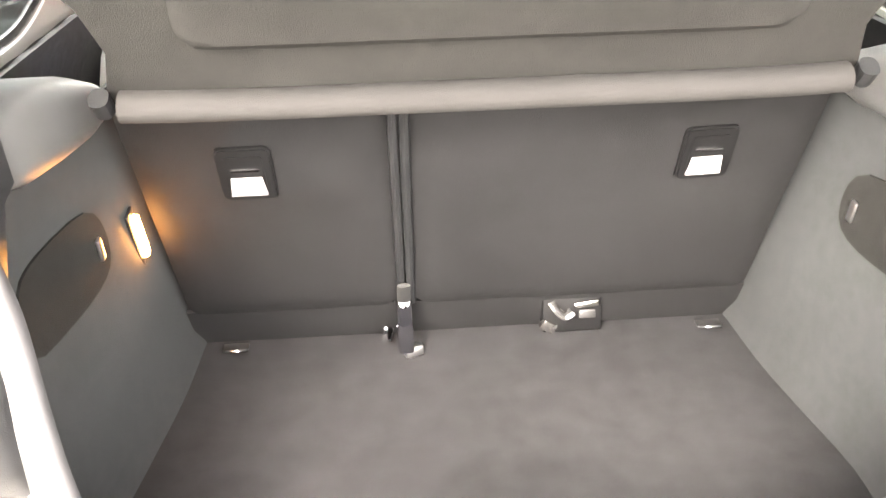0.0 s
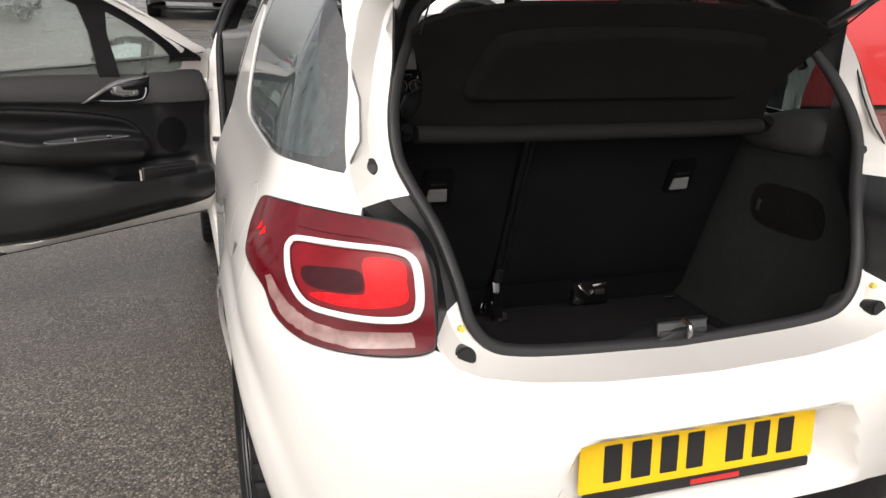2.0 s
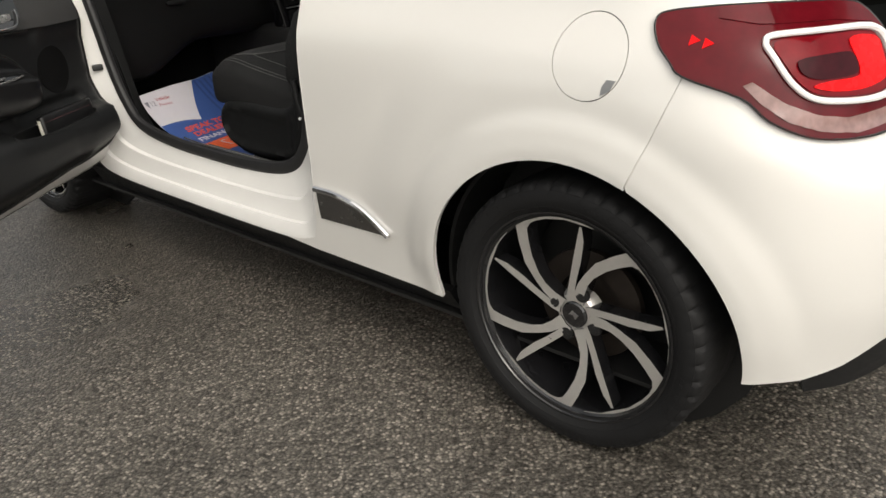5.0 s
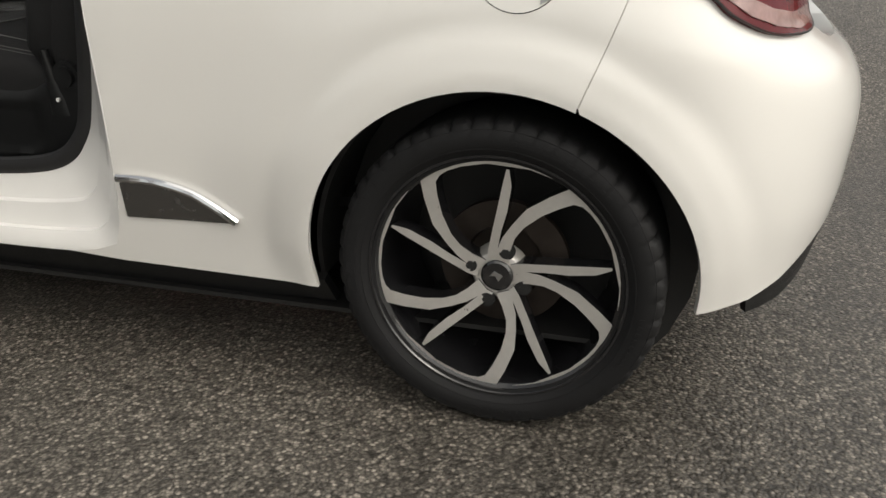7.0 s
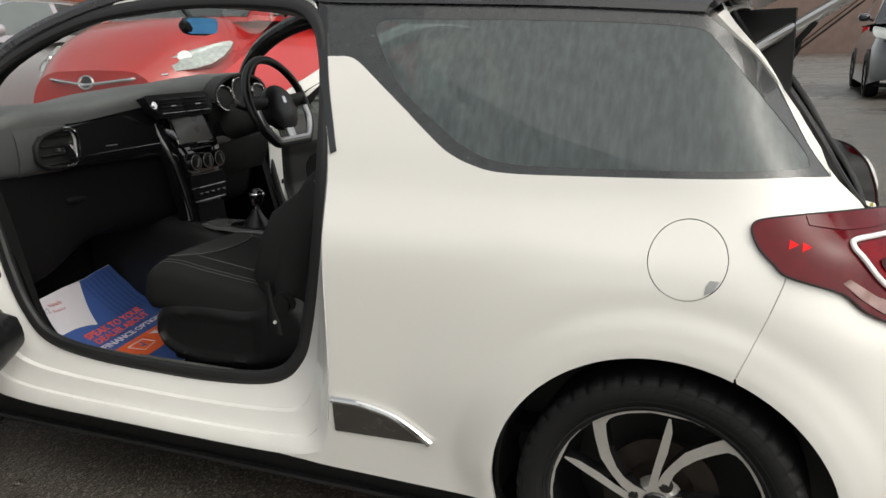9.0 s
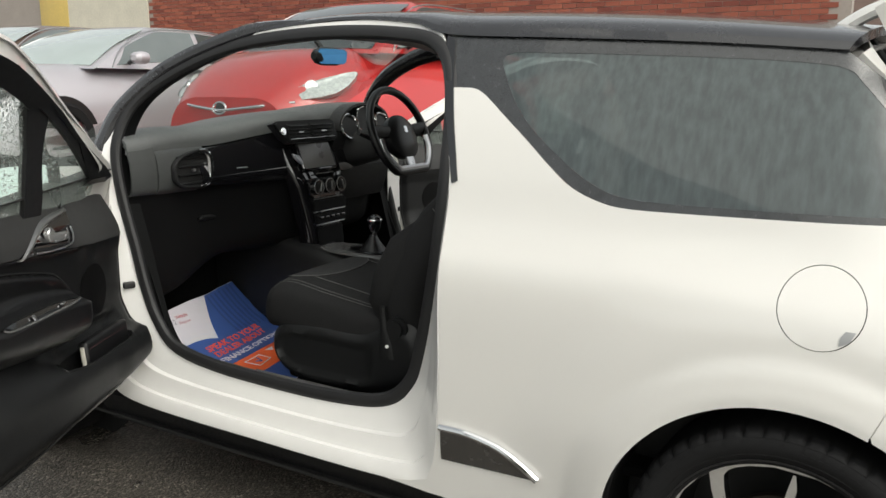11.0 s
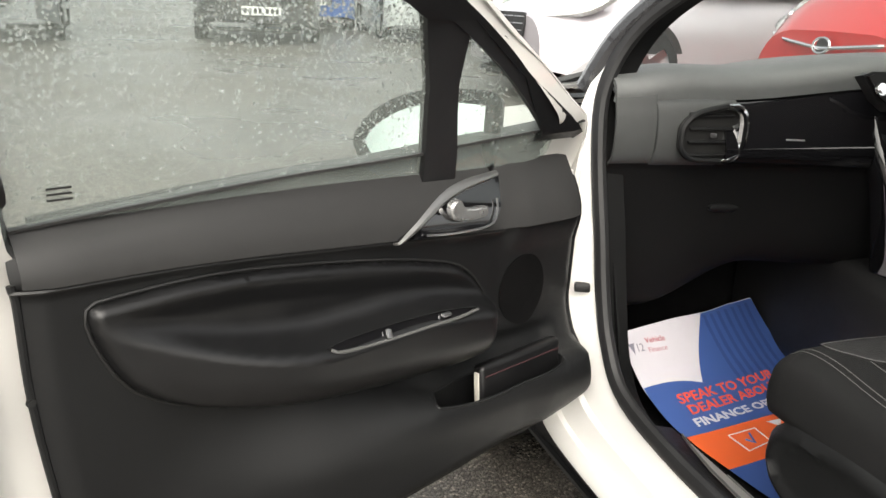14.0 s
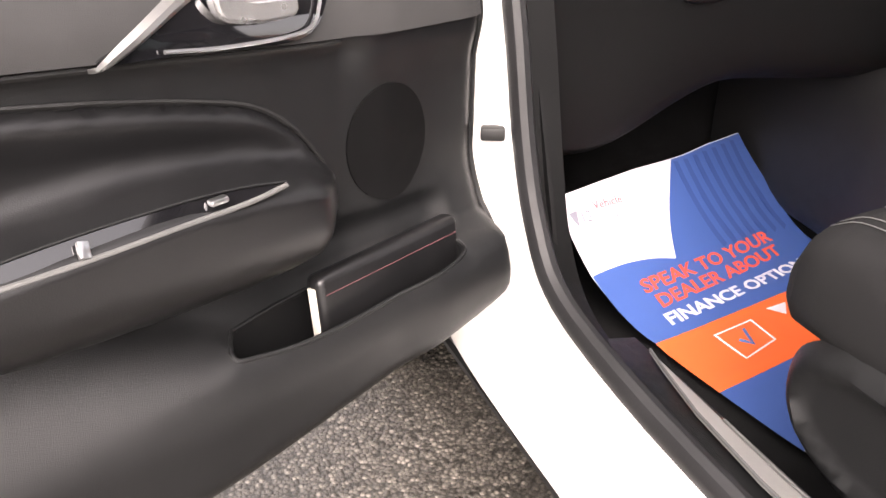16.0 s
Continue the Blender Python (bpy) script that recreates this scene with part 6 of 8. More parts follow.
part("hinge_pillar", loft([[(0.690, 1.925, z), (0.74, 1.918, z), (0.80, 1.935, z), (0.83, 1.99, z)] for z in (0.42, 0.55, 0.70, 0.86)]), JAMB, car, "white painted hinge pillar", thick=0.004)
lining = [[(x * 0.94, y, z - 0.045) for x, y, z in row] for row in roof_rows[::2]]
part("headlining", loft(lining), mat("grey_headlining", (0.32, 0.31, 0.30), 0.9, bump=0.3), car, thick=0.006, out=(0, 0, -1))


def seat(cx):
    """A front seat: padded cushion, plastic valance, backrest and head restraint."""
    s = tagged(empty("front_seat", car), "black fabric front seat with pale stitching")
    X, Z = (1, 0, 0), (0, 0, 1)
    rows = [(0.94, 0.530, 0.205, 0.055), (1.05, 0.545, 0.228, 0.074), (1.18, 0.558, 0.236, 0.082), (1.32, 0.572, 0.238, 0.088), (1.42, 0.586, 0.238, 0.090), (1.480, 0.586, 0.237, 0.086), (1.520, 0.574, 0.230, 0.074), (1.547, 0.556, 0.208, 0.044)]
    part("seat_cushion", rings([((cx, y, z), a, b, X, Z, 4.2) for y, z, a, b in rows], 40), FABRIC, s)
    for sg in (-1, 1):
        for k in (0.80, 0.85):
            path = [(cx + sg * k * a, y, z + b * (1 - k**4.2) ** (1 / 4.2) + 0.0005) for y, z, a, b in rows[1:7]]
            part("stitch_line", tube(spline(path, 4), 0.0007, sides=5), mat("pale_thread", (0.12, 0.12, 0.12), 0.7) if "pale_thread" not in bpy.data.materials else bpy.data.materials["pale_thread"], s)
        side_poly = spline([(1.500, 0.485), (1.480, 0.520), (1.430, 0.545), (1.320, 0.558), (1.220, 0.556), (1.140, 0.560), (1.06, 0.60), (0.99, 0.60), (0.95, 0.55), (0.95, 0.46), (1.02, 0.41), (1.16, 0.375), (1.34, 0.365), (1.45, 0.39), (1.495, 0.435)], 4, True)
        side_a = np.array(straight(side_poly, 0.004))

        def shell(y, z):
            """The side cover swells outward from its rim."""
            e = math.sqrt(((side_a - (y, z)) ** 2).sum(1).min())
            dish = 0.012 * smoothstep((e - 0.030) / 0.012) * smoothstep((y - 1.10) / 0.05)
            return (cx + sg * (0.226 + 0.026 * math.sqrt(smoothstep(e / 0.035)) - dish), y, z)

        part("seat_valance", patch(side_poly, shell, 0.014), PLASTIC, s, "black plastic seat valance", smooth=60, thick=0.004, out=(sg, 0, 0))
    zt_ = lambda k, y: float(np.interp(y, [r_[0] for r_ in rows], [r_[1] for r_ in rows])) + float(np.interp(y, [r_[0] for r_ in rows], [r_[3] for r_ in rows])) * (1 - abs(k) ** 4.2) ** (1 / 4.2)
    insert = spline([(-0.62, 1.496), (-0.70, 1.455), (-0.58, 1.400), (-0.30, 1.372), (0.0, 1.366), (0.30, 1.372), (0.58, 1.400), (0.70, 1.455), (0.62, 1.496), (0.0, 1.510)], 4, True)
    on_seat = lambda k, y, off: (cx + k * 0.238, y, zt_(k, y) + off)
    part("seat_insert", patch(insert, lambda k, y: on_seat(k, y, 0.003), 0.03), MESH, s, "woven mesh panel in the cushion", smooth=60, thick=0.004, out=(0, 0, 1))
    part("stitch_line", tube([on_seat(k, y, 0.004) for k, y in insert], 0.0009, closed=True, sides=5), bpy.data.materials["pale_thread"], s)
    for sg in (-1, 1):
        part("stitch_line", tube([on_seat(sg * k, y, 0.001) for k, y in ((0.58, 1.400), (0.57, 1.30), (0.58, 1.18), (0.62, 1.05))], 0.0009, sides=5), bpy.data.materials["pale_thread"], s)
    part("seat_runner", box(0.40, 0.5, 0.06, pose(cx, 1.22, 0.385), 0.01), INK, s)
    lean = Vector((0, -0.42, 0.91)).normalized()
    th = Vector((0, 0.91, 0.42)).normalized()
    cl = [(1.030, 0.49, 0.205, 0.060), (1.045, 0.56, 0.230, 0.078), (1.040, 0.64, 0.240, 0.088), (1.012, 0.73, 0.244, 0.090), (0.972, 0.82, 0.238, 0.084), (0.930, 0.90, 0.220, 0.074), (0.890, 0.965, 0.17, 0.058), (0.868, 0.995, 0.11, 0.035)]
    part("backrest", rings([((cx, y, z), a, b, X, th, 2.8) for y, z, a, b in cl], 32), FABRIC, s)
    for sg in (-1, 1):
        part("back_bolster", rings([((cx + sg * x, y, z), 0.045 * k, 0.060 * k, X, th, 2.2) for x, y, z, k in ((0.18, 1.095, 0.56, 0.5), (0.195, 1.098, 0.63, 0.95), (0.200, 1.070, 0.72, 1), (0.195, 1.025, 0.81, 0.95), (0.175, 0.972, 0.88, 0.5))], 16), FABRIC, s)
    part("head_restraint", rings([((cx, 0.835, 1.075 + 0.03 * k), 0.13 * w, 0.050 * w, X, (0, 0.95, 0.3), 2.6) for k, w in ((0, 0.55), (1, 0.92), (2, 1.0), (3, 1.0), (4, 0.95), (5, 0.75), (5.6, 0.35))], 24), VINYL, s)
    part("back_seam", tube([(cx + 0.225 * math.sin(0.5 * math.pi * k / 8), 0.905 + 0.078 * math.cos(0.5 * math.pi * k / 8), 0.915 + 0.028 * math.cos(0.5 * math.pi * k / 8)) for k in range(-8, 9)], 0.0012, sides=5), bpy.data.materials["pale_thread"], s)
    for sg in (-1, 1):
        part("restraint_post", tube([(cx + sg * 0.05, 0.88, 1.0), (cx + sg * 0.05, 0.84, 1.10)], 0.006, sides=8), CHROME, s)
    out = -1 if cx < 0 else 1
    lv = part("recline_lever", rings([((cx + out * 0.246, y, z), 0.010, r, X, (0, 1, 0), 2.4) for y, z, r in ((1.062, 0.50, 0.030), (1.064, 0.535, 0.026), (1.070, 0.58, 0.013), (1.073, 0.62, 0.010), (1.075, 0.648, 0.007))], 14), PLASTIC, s, "black recline lever")
    part("lever_boss", disc(0.034, 0.03, pose(cx + out * 0.244, 1.030, 0.59, 0, 90, 0), 24, 0.01), PLASTIC, s)
    part("lever_mark", disc(0.005, 0.004, pose(cx + out * 0.258, 1.055, 0.538, 0, 90, 0), 10), LIGHT_GUIDE, lv)
    return s


seat(-0.335)
seat(0.335)
part("rear_bench", rings([((0, y, z), 0.58, b, (1, 0, 0), (0, 0, 1), 5) for y, z, b in ((0.30, 0.48, 0.08), (0.45, 0.48, 0.09), (0.65, 0.49, 0.10), (0.76, 0.48, 0.08), (0.79, 0.47, 0.04))], 28), FABRIC, car, "black rear bench cushion")
for x in (-0.30, 0.30):
    part("rear_head_restraint", rings([((x, 0.13, 1.0 + 0.025 * k), 0.11 * w, 0.045 * w, (1, 0, 0), (0, 1, 0), 2.6) for k, w in ((0, 0.6), (1, 0.95), (2, 1), (3, 0.9), (4, 0.5))], 20), VINYL, car)

# dashboard
XS = [-0.690 + 1.380 * k / 44 for k in range(45)]


def dash_shift(x):
    return -0.112 * math.exp(-((x / 0.26) ** 2)) - 0.06 * smoothstep((x - 0.1) / 0.2) * smoothstep((0.62 - x) / 0.1) + 0.06 * max(0, abs(x) - 0.45)


def dash_rows(profile, xs=XS):
    rows = []
    for y, z in profile:
        rows.append([(x, y + dash_shift(x) * smoothstep((2.25 - y) / 0.2), z + 0.045 * smoothstep((x + 0.42) / 0.40) * smoothstep((z - 0.90) / 0.14) + 0.02 * smoothstep((x - 0.1) / 0.2) * smoothstep((z - 1.0) / 0.1) - 0.02 * smoothstep((abs(x) - 0.52) / 0.15) * smoothstep((z - 1.0) / 0.08) - 0.115 * smoothstep((-0.25 - x) / 0.28) * smoothstep((0.72 - z) / 0.06)) for x in xs])
    return rows


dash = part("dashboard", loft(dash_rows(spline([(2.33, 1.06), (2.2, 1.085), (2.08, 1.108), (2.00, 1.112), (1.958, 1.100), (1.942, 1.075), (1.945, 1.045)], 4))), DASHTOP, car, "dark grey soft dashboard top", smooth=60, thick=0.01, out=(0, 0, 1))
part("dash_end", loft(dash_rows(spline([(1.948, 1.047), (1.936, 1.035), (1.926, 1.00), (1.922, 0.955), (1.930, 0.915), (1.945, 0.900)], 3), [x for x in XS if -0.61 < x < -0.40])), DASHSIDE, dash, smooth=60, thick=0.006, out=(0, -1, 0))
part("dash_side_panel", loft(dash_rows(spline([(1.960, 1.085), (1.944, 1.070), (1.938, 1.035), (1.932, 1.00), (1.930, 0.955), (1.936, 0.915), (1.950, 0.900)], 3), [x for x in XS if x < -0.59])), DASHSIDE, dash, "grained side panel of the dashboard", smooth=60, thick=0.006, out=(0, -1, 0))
part("dash_band", loft(dash_rows(spline([(1.966, 1.058), (1.955, 1.046), (1.931, 1.00), (1.906, 0.945), (1.913, 0.915), (1.945, 0.900)], 3), [x for x in XS if x > -0.45])), PIANO, dash, "piano black dashboard band", smooth=60, thick=0.006, out=(0, -1, 0))
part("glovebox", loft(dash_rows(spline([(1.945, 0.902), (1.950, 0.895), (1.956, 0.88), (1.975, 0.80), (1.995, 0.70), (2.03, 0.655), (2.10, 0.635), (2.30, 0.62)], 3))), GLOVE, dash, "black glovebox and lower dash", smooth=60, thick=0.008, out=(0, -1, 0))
part("glovebox_edge", tube(spline([(-0.60, 1.985, 0.895), (-0.612, 2.01, 0.80), (-0.60, 2.03, 0.70), (-0.55, 2.02, 0.665), (-0.3, 1.985, 0.668), (-0.16, 1.94, 0.675)], 5), 0.003, sides=6), INK, dash)
part("glovebox_pull", rings([((-0.365 + x, 1.965, 0.795), r, 0.010, (0, 0, 1), (0, 1, 0), 2.4) for x, r in ((-0.05, 0.004), (-0.04, 0.010), (0, 0.013), (0.04, 0.010), (0.05, 0.004))], 12), PLASTIC, dash)
part("band_line", tube([(x, 1.913 + dash_shift(x), 0.965) for x in (-0.30, -0.26)], 0.003, sides=6), SATIN, dash)


def vent(cx, cy, cz, w, h, parent, turn=0.0, rim=CHROME):
    """An oval air vent with slats and a bright collar."""
    m = frame_of((cx, cy, cz), (math.cos(turn), math.sin(turn), 0), (0, 0.0, 1))
    taper = lambda pts: [(x, y * (0.86 + 0.30 * x / w) + 0.08 * x) for x, y in pts]
    v = part("air_vent", plate_prism(taper(rounded(w, h, min(w, h) * 0.36, 6)), m @ pose(0, 0, -0.012), 0.012), INK, parent, "air vent with chrome collar")
    loop_pts = [tuple(m @ Vector((x, y, 0.006))) for x, y in taper(rounded(w, h, min(w, h) * 0.36, 6))]
    part("vent_rim", tube(loop_pts, 0.007, closed=True, sides=8), PLASTIC, v)
    right = [tuple(m @ Vector((x, y, 0.010))) for x, y in taper(rounded(w, h, min(w, h) * 0.36, 6)) if x > w * 0.16]
    right.sort(key=lambda p: p[2])
    part("vent_collar", tube(right, lambda t: 0.004 + 0.009 * math.sin(math.pi * t), sides=10), rim, v)
    n = 4
    for k in range(n):
        z = (k - (n - 1) / 2) * h / (n + 0.6)
        part("slat", box(w * 0.74, 0.006, 0.016, m @ pose(0, z, 0.0, 25), 0.002), PLASTIC, v)
    part("vent_tab", box(0.012, 0.010, 0.010, m @ pose(0.0, 0, 0.012), 0.002), SATIN, v)


vent(-0.475, 1.916, 0.972, 0.150, 0.130, dash)
vent(0.585, 1.875, 0.985, 0.10, 0.10, dash)

# centre stack
stack = part("centre_console_panel", rings([((0.03, y, z), w, 0.05, (1, 0, 0), (0, 1, 0.12), 4) for y, z, w in ((1.79, 0.62, 0.078), (1.795, 0.70, 0.088), (1.805, 0.80, 0.106), (1.812, 0.88, 0.128), (1.820, 0.92, 0.146), (1.842, 0.97, 0.150), (1.868, 1.03, 0.150), (1.885, 1.06, 0.148))], 32), PIANO, dash, "piano black centre stack")


def stack_m(x, z, out=0.0):
    y = between(z, (0.62, 0.80, 0.90, 0.94, 1.04, 1.10), (1.738, 1.752, 1.762, 1.774, 1.818, 1.840)) - out
    return frame_of((x, y, z), (1, 0, 0), (0, 0.42 if z > 0.93 else 0.10, 1))


part("screen", plate_prism(rounded(0.178, 0.098, 0.006), stack_m(0.022, 0.992, 0.004), 0.004, 0.001), mat("screen_glass", (0.13, 0.125, 0.12), 0.32, coat=0.3), stack, "grey touch screen")
part("screen_frame", tube([tuple(stack_m(0.022, 0.992, 0.006) @ Vector((x, y, 0))) for x, y in rounded(0.188, 0.108, 0.008)], 0.005, closed=True, sides=6), PIANO, stack)
part("stack_flash", plate_prism([(-0.022, 0.020), (0.012, 0.012), (0.020, -0.014), (0.018, -0.024), (0.004, -0.020), (-0.020, 0.008)], stack_m(-0.092, 0.985, 0.006), 0.008, 0.003), SATIN, stack, "satin silver flash beside the screen")
# the two centre vents in their common frame
VENTS = frame_of((-0.004, 1.824, 1.076), (1, 0, 0), (0, 0.22, 1))
panel = part("vent_panel", plate_prism([(-0.175, 0.034), (-0.15, 0.042), (0.15, 0.042), (0.172, 0.030), (0.178, -0.030), (0.165, -0.040), (-0.10, -0.040), (-0.135, -0.018)], VENTS @ pose(-0.018, 0, 0), 0.03, 0.006), PLASTIC, stack, "gloss frame round the centre vents")
for x0, x1 in ((-0.128, -0.012), (-0.004, 0.122)):
    m = VENTS @ pose((x0 + x1) / 2, 0, 0.032)
    w = x1 - x0
    vv = part("centre_vent", plate_prism(rounded(w, 0.058, 0.006), m, 0.004), INK, panel)
    for j in range(4):
        part("slat", box(w - 0.006, 0.005, 0.014, m @ pose(0, -0.0195 + 0.013 * j, 0.006, 20), 0.0015), PLASTIC, vv)
    part("vent_line", box(w * 0.20, 0.004, 0.004, m @ pose(0, -0.004, 0.014)), SATIN, vv)
    part("vent_line", box(w, 0.0018, 0.003, m @ pose(0, -0.027, 0.012)), SATIN, vv)
part("vent_knob", disc(0.013, 0.016, VENTS @ pose(-0.156, 0.004, 0.036), 20, 0.004), CHROME, panel)
for k in range(3):
    m = stack_m(-0.033 + 0.066 * k, 0.878, 0.012)
    kn = part("climate_knob", disc(0.028, 0.022, m, 28, 0.004), PIANO, stack, "round heater control")
    part("knob_ring", tube([tuple(m @ Vector((0.0265 * math.cos(a), 0.0265 * math.sin(a), 0.011))) for a in [2 * math.pi * j / 24 for j in range(24)]], 0.0020, closed=True, sides=6), DARKSATIN, kn)
    part("knob_face", disc(0.019, 0.010, m @ pose(0, 0, 0.012), 24, 0.003), PLASTIC, kn)
    part("knob_grip", box(0.005, 0.034, 0.012, m @ pose(0, 0, 0.018, 0, 0, 20 * k - 25), 0.002), DARKSATIN, kn)
part("knob_bridge", plate_prism(rounded(0.215, 0.066, 0.02), stack_m(0.033, 0.878, 0.002), 0.008, 0.003), PIANO, stack)
for z, w in ((0.926, 0.10), (0.834, 0.17), (0.786, 0.185), (0.738, 0.165)):
    part("chrome_line", box(w, 0.004, 0.006, stack_m(0.033, z, 0.008), 0.001), DARKSATIN if z > 0.8 else SATIN, stack)
part("drawer", plate_prism(rounded(0.188, 0.040, 0.006), stack_m(0.035, 0.808, 0.004), 0.010, 0.003), GLOVE, stack)
part("radio_slot", plate_prism(rounded(0.180, 0.036, 0.006), stack_m(0.035, 0.762, 0.004), 0.012, 0.003), GLOVE, stack)
for k in range(5):
    part("radio_button", box(0.024, 0.010, 0.004, stack_m(-0.029 + 0.032 * k, 0.764, 0.018), 0.002), PIANO, stack)
part("stack_foot", plate_prism(rounded(0.145, 0.075, 0.01), stack_m(0.032, 0.690, 0.003), 0.006, 0.002), GLOVE, stack)

# gear lever and its silver plate
console = part("gear_plate", rings([((0.0, y, z), w, 0.008, (1, 0, 0), (0, -0.1, 1), 3) for y, z, w in ((1.44, 0.640, 0.05), (1.48, 0.646, 0.075), (1.56, 0.650, 0.085), (1.66, 0.652, 0.080), (1.72, 0.655, 0.055))], 20), mat("bright_silver_plate", (0.22, 0.22, 0.22), 0.22, metal=0.5, var=0.05), car, "silver console plate")
part("plate_inset", rings([((0.0, y, 0.657), w, 0.006, (1, 0, 0), (0, 0, 1), 3) for y, w in ((1.455, 0.03), (1.48, 0.055), (1.55, 0.06), (1.60, 0.05), (1.615, 0.02))], 18), PIANO, console)
gear = part("gear_lever", tube([(0, 1.52, 0.66), (0.0, 1.515, 0.74)], 0.010, sides=12), CHROME, car, "gear lever with chrome and black knob")
part("gear_knob", rings([((0.0, 1.513, z), r, r, (1, 0, 0), (0, 1, 0), 2) for z, r in ((0.728, 0.014), (0.745, 0.022), (0.765, 0.026), (0.782, 0.022), (0.790, 0.010))], 20), PIANO, gear)
part("knob_band", tube([(0.0245 * math.cos(a), 1.513 + 0.0245 * math.sin(a), 0.772) for a in [2 * math.pi * j / 24 for j in range(24)]], 0.004, closed=True, sides=8), CHROME, gear)
part("gaiter", rings([((0.0, 1.52, z), r, r, (1, 0, 0), (0, 1, 0), 3) for z, r in ((0.655, 0.048), (0.672, 0.036), (0.70, 0.018), (0.715, 0.012))], 20), VINYL, gear)

# instruments and steering wheel
hood = []
for k in range(7):
    t = k / 6
    hood.append([(0.345 + 0.175 * math.cos(math.pi * (j / 14)), 1.795 + 0.20 * t, 1.075 + (0.105 - 0.015 * t) * math.sin(math.pi * (j / 14)) ** 0.8) for j in range(15)])
binn = part("instrument_hood", loft(hood), SOFT, dash, "hood over the instruments", thick=0.01, out=(0, 0, 1))
for x, z, r in ((0.235, 1.085, 0.048), (0.345, 1.105, 0.058), (0.455, 1.085, 0.048)):
    m = frame_of((x, 1.805, z), (1, -0.12, 0), (0, 0.25, 1))
    d = part("dial", disc(r, 0.02, m, 32, 0.002), INK, binn, "round instrument dial")
    part("dial_ring", tube([tuple(m @ Vector((r * math.cos(a), r * math.sin(a), 0.014))) for a in [2 * math.pi * j / 32 for j in range(32)]], 0.005, closed=True, sides=8), CHROME, d)
WM = frame_of((0.315, 1.605, 1.060), (1, 0, 0), (0, 0.40, 1))
R = 0.182
rim_pts = []
for k in range(48):
    a = 2 * math.pi * k / 48
    x, y = R * math.cos(a), max(R * math.sin(a), -0.150)
    rim_pts.append(tuple(WM @ Vector((x, y, 0))))
sw = part("steering_wheel", tube(rim_pts, 0.0155, closed=True, sides=12), VINYL, car, "black leather steering wheel with silver lower spoke")
low = [tuple(WM @ Vector((max(-0.17, min(0.17, R * math.cos(a))) * 0.93, max(R * math.sin(a) * 0.93, -0.140), 0.008))) for a in [math.pi * (1.03 + 0.94 * k / 20) for k in range(21)]]
part("silver_insert", tube(low, 0.0125, sides=8), SATIN, sw, "satin silver rim insert")
part("wheel_hub", rings([(tuple(WM @ Vector((0, -0.012, z))), a, b, WM.to_3x3() @ Vector((1, 0, 0)), WM.to_3x3() @ Vector((0, 1, 0)), 2.4) for z, a, b in ((-0.05, 0.05, 0.06), (-0.02, 0.085, 0.085), (0.008, 0.088, 0.088), (0.024, 0.068, 0.070), (0.030, 0.02, 0.02))], 28), VINYL, sw)
for a, w in ((0, 0.05), (180, 0.05)):
    part("spoke", tube([tuple(WM @ Vector((0.06 * math.cos(radians(a)), 0.01, 0.0))), tuple(WM @ Vector((0.175 * math.cos(radians(a)), 0.02, 0.0)))], 0.024, sides=10, flat=0.5, up=(0, 1, 0)), PLASTIC, sw)
part("lower_spoke", box(0.05, 0.09, 0.014, WM @ pose(0, -0.105, 0.004), 0.005), SATIN, sw)
part("hub_mark", plate_prism(rounded(0.020, 0.026, 0.004), WM @ pose(0, 0.01, 0.029), 0.003, 0.001), CHROME, sw)
part("column", tube([(0.325, 1.64, 1.05), (0.325, 1.86, 0.96)], 0.05, sides=14), PLASTIC, car)
part("stalk", tube([(0.26, 1.70, 1.04), (0.14, 1.68, 1.07)], 0.009, sides=8), PLASTIC, car)
part("column_cowl", rings([((0.315, y, z), a, b, (1, 0, 0), (0, 0, 1), 3) for y, z, a, b in ((1.65, 1.035, 0.055, 0.05), (1.70, 1.02, 0.075, 0.06), (1.80, 1.0, 0.085, 0.07), (1.90, 0.98, 0.09, 0.08))], 24), SOFT, dash, "grained steering column cowl")
part("column_shroud", box(0.40, 0.02, 0.15, pose(0.36, 1.835, 1.0, 18), 0.012), SOFT, dash)
part("knee_panel", box(0.42, 0.03, 0.16, pose(0.36, 1.86, 0.86, 20), 0.015), PLASTIC, dash)
# inside mirror under the windscreen's top
im = part("inside_mirror", rings([((0.065 + x, 1.755, 1.352), b, 0.014, (0, 0, 1), (0, 1, 0), 2.6) for x, b in ((-0.085, 0.012), (-0.075, 0.026), (-0.04, 0.033), (0.04, 0.033), (0.075, 0.026), (0.085, 0.012))], 16), PLASTIC, car, "inside mirror")
part("inside_mirror_glass", plate_prism(rounded(0.150, 0.054, 0.02), frame_of((0.065, 1.738, 1.352), (1, -0.12, 0), (0, -0.10, 1)), 0.003), mat("blue_film_mirror", (0.12, 0.42, 0.85), 0.12, metal=0.6), im, "mirror with blue protective film")
part("mirror_stem", tube([(0.065, 1.765, 1.36), (0.05, 1.80, 1.41)], 0.010, sides=8), PLASTIC, im)

# ---- paper mat on the passenger's floor ----
E1, E2, PO = Vector((0.978, 0.2087, 0)), Vector((-0.2087, 0.978, 0)), Vector((-0.376, 1.949, 0.304))


def paper_at(s, t, off=0.0):
    """A place on the sheet: flat on the floor, then curving up the footwell, sooner on the door's side."""
    x = max(0.0, t - float(np.interp(s, (-0.2, 0.14, 0.37), (0.0, 0.05, 0.07))) + 0.15)
    slope = 2.63 * 1.767 * x**0.767
    n = (Vector((0, 0, 1)) - E2 * slope).normalized()
    return PO + E1 * s + E2 * t + Vector((0, 0, 2.63 * x**1.767)) + n * off


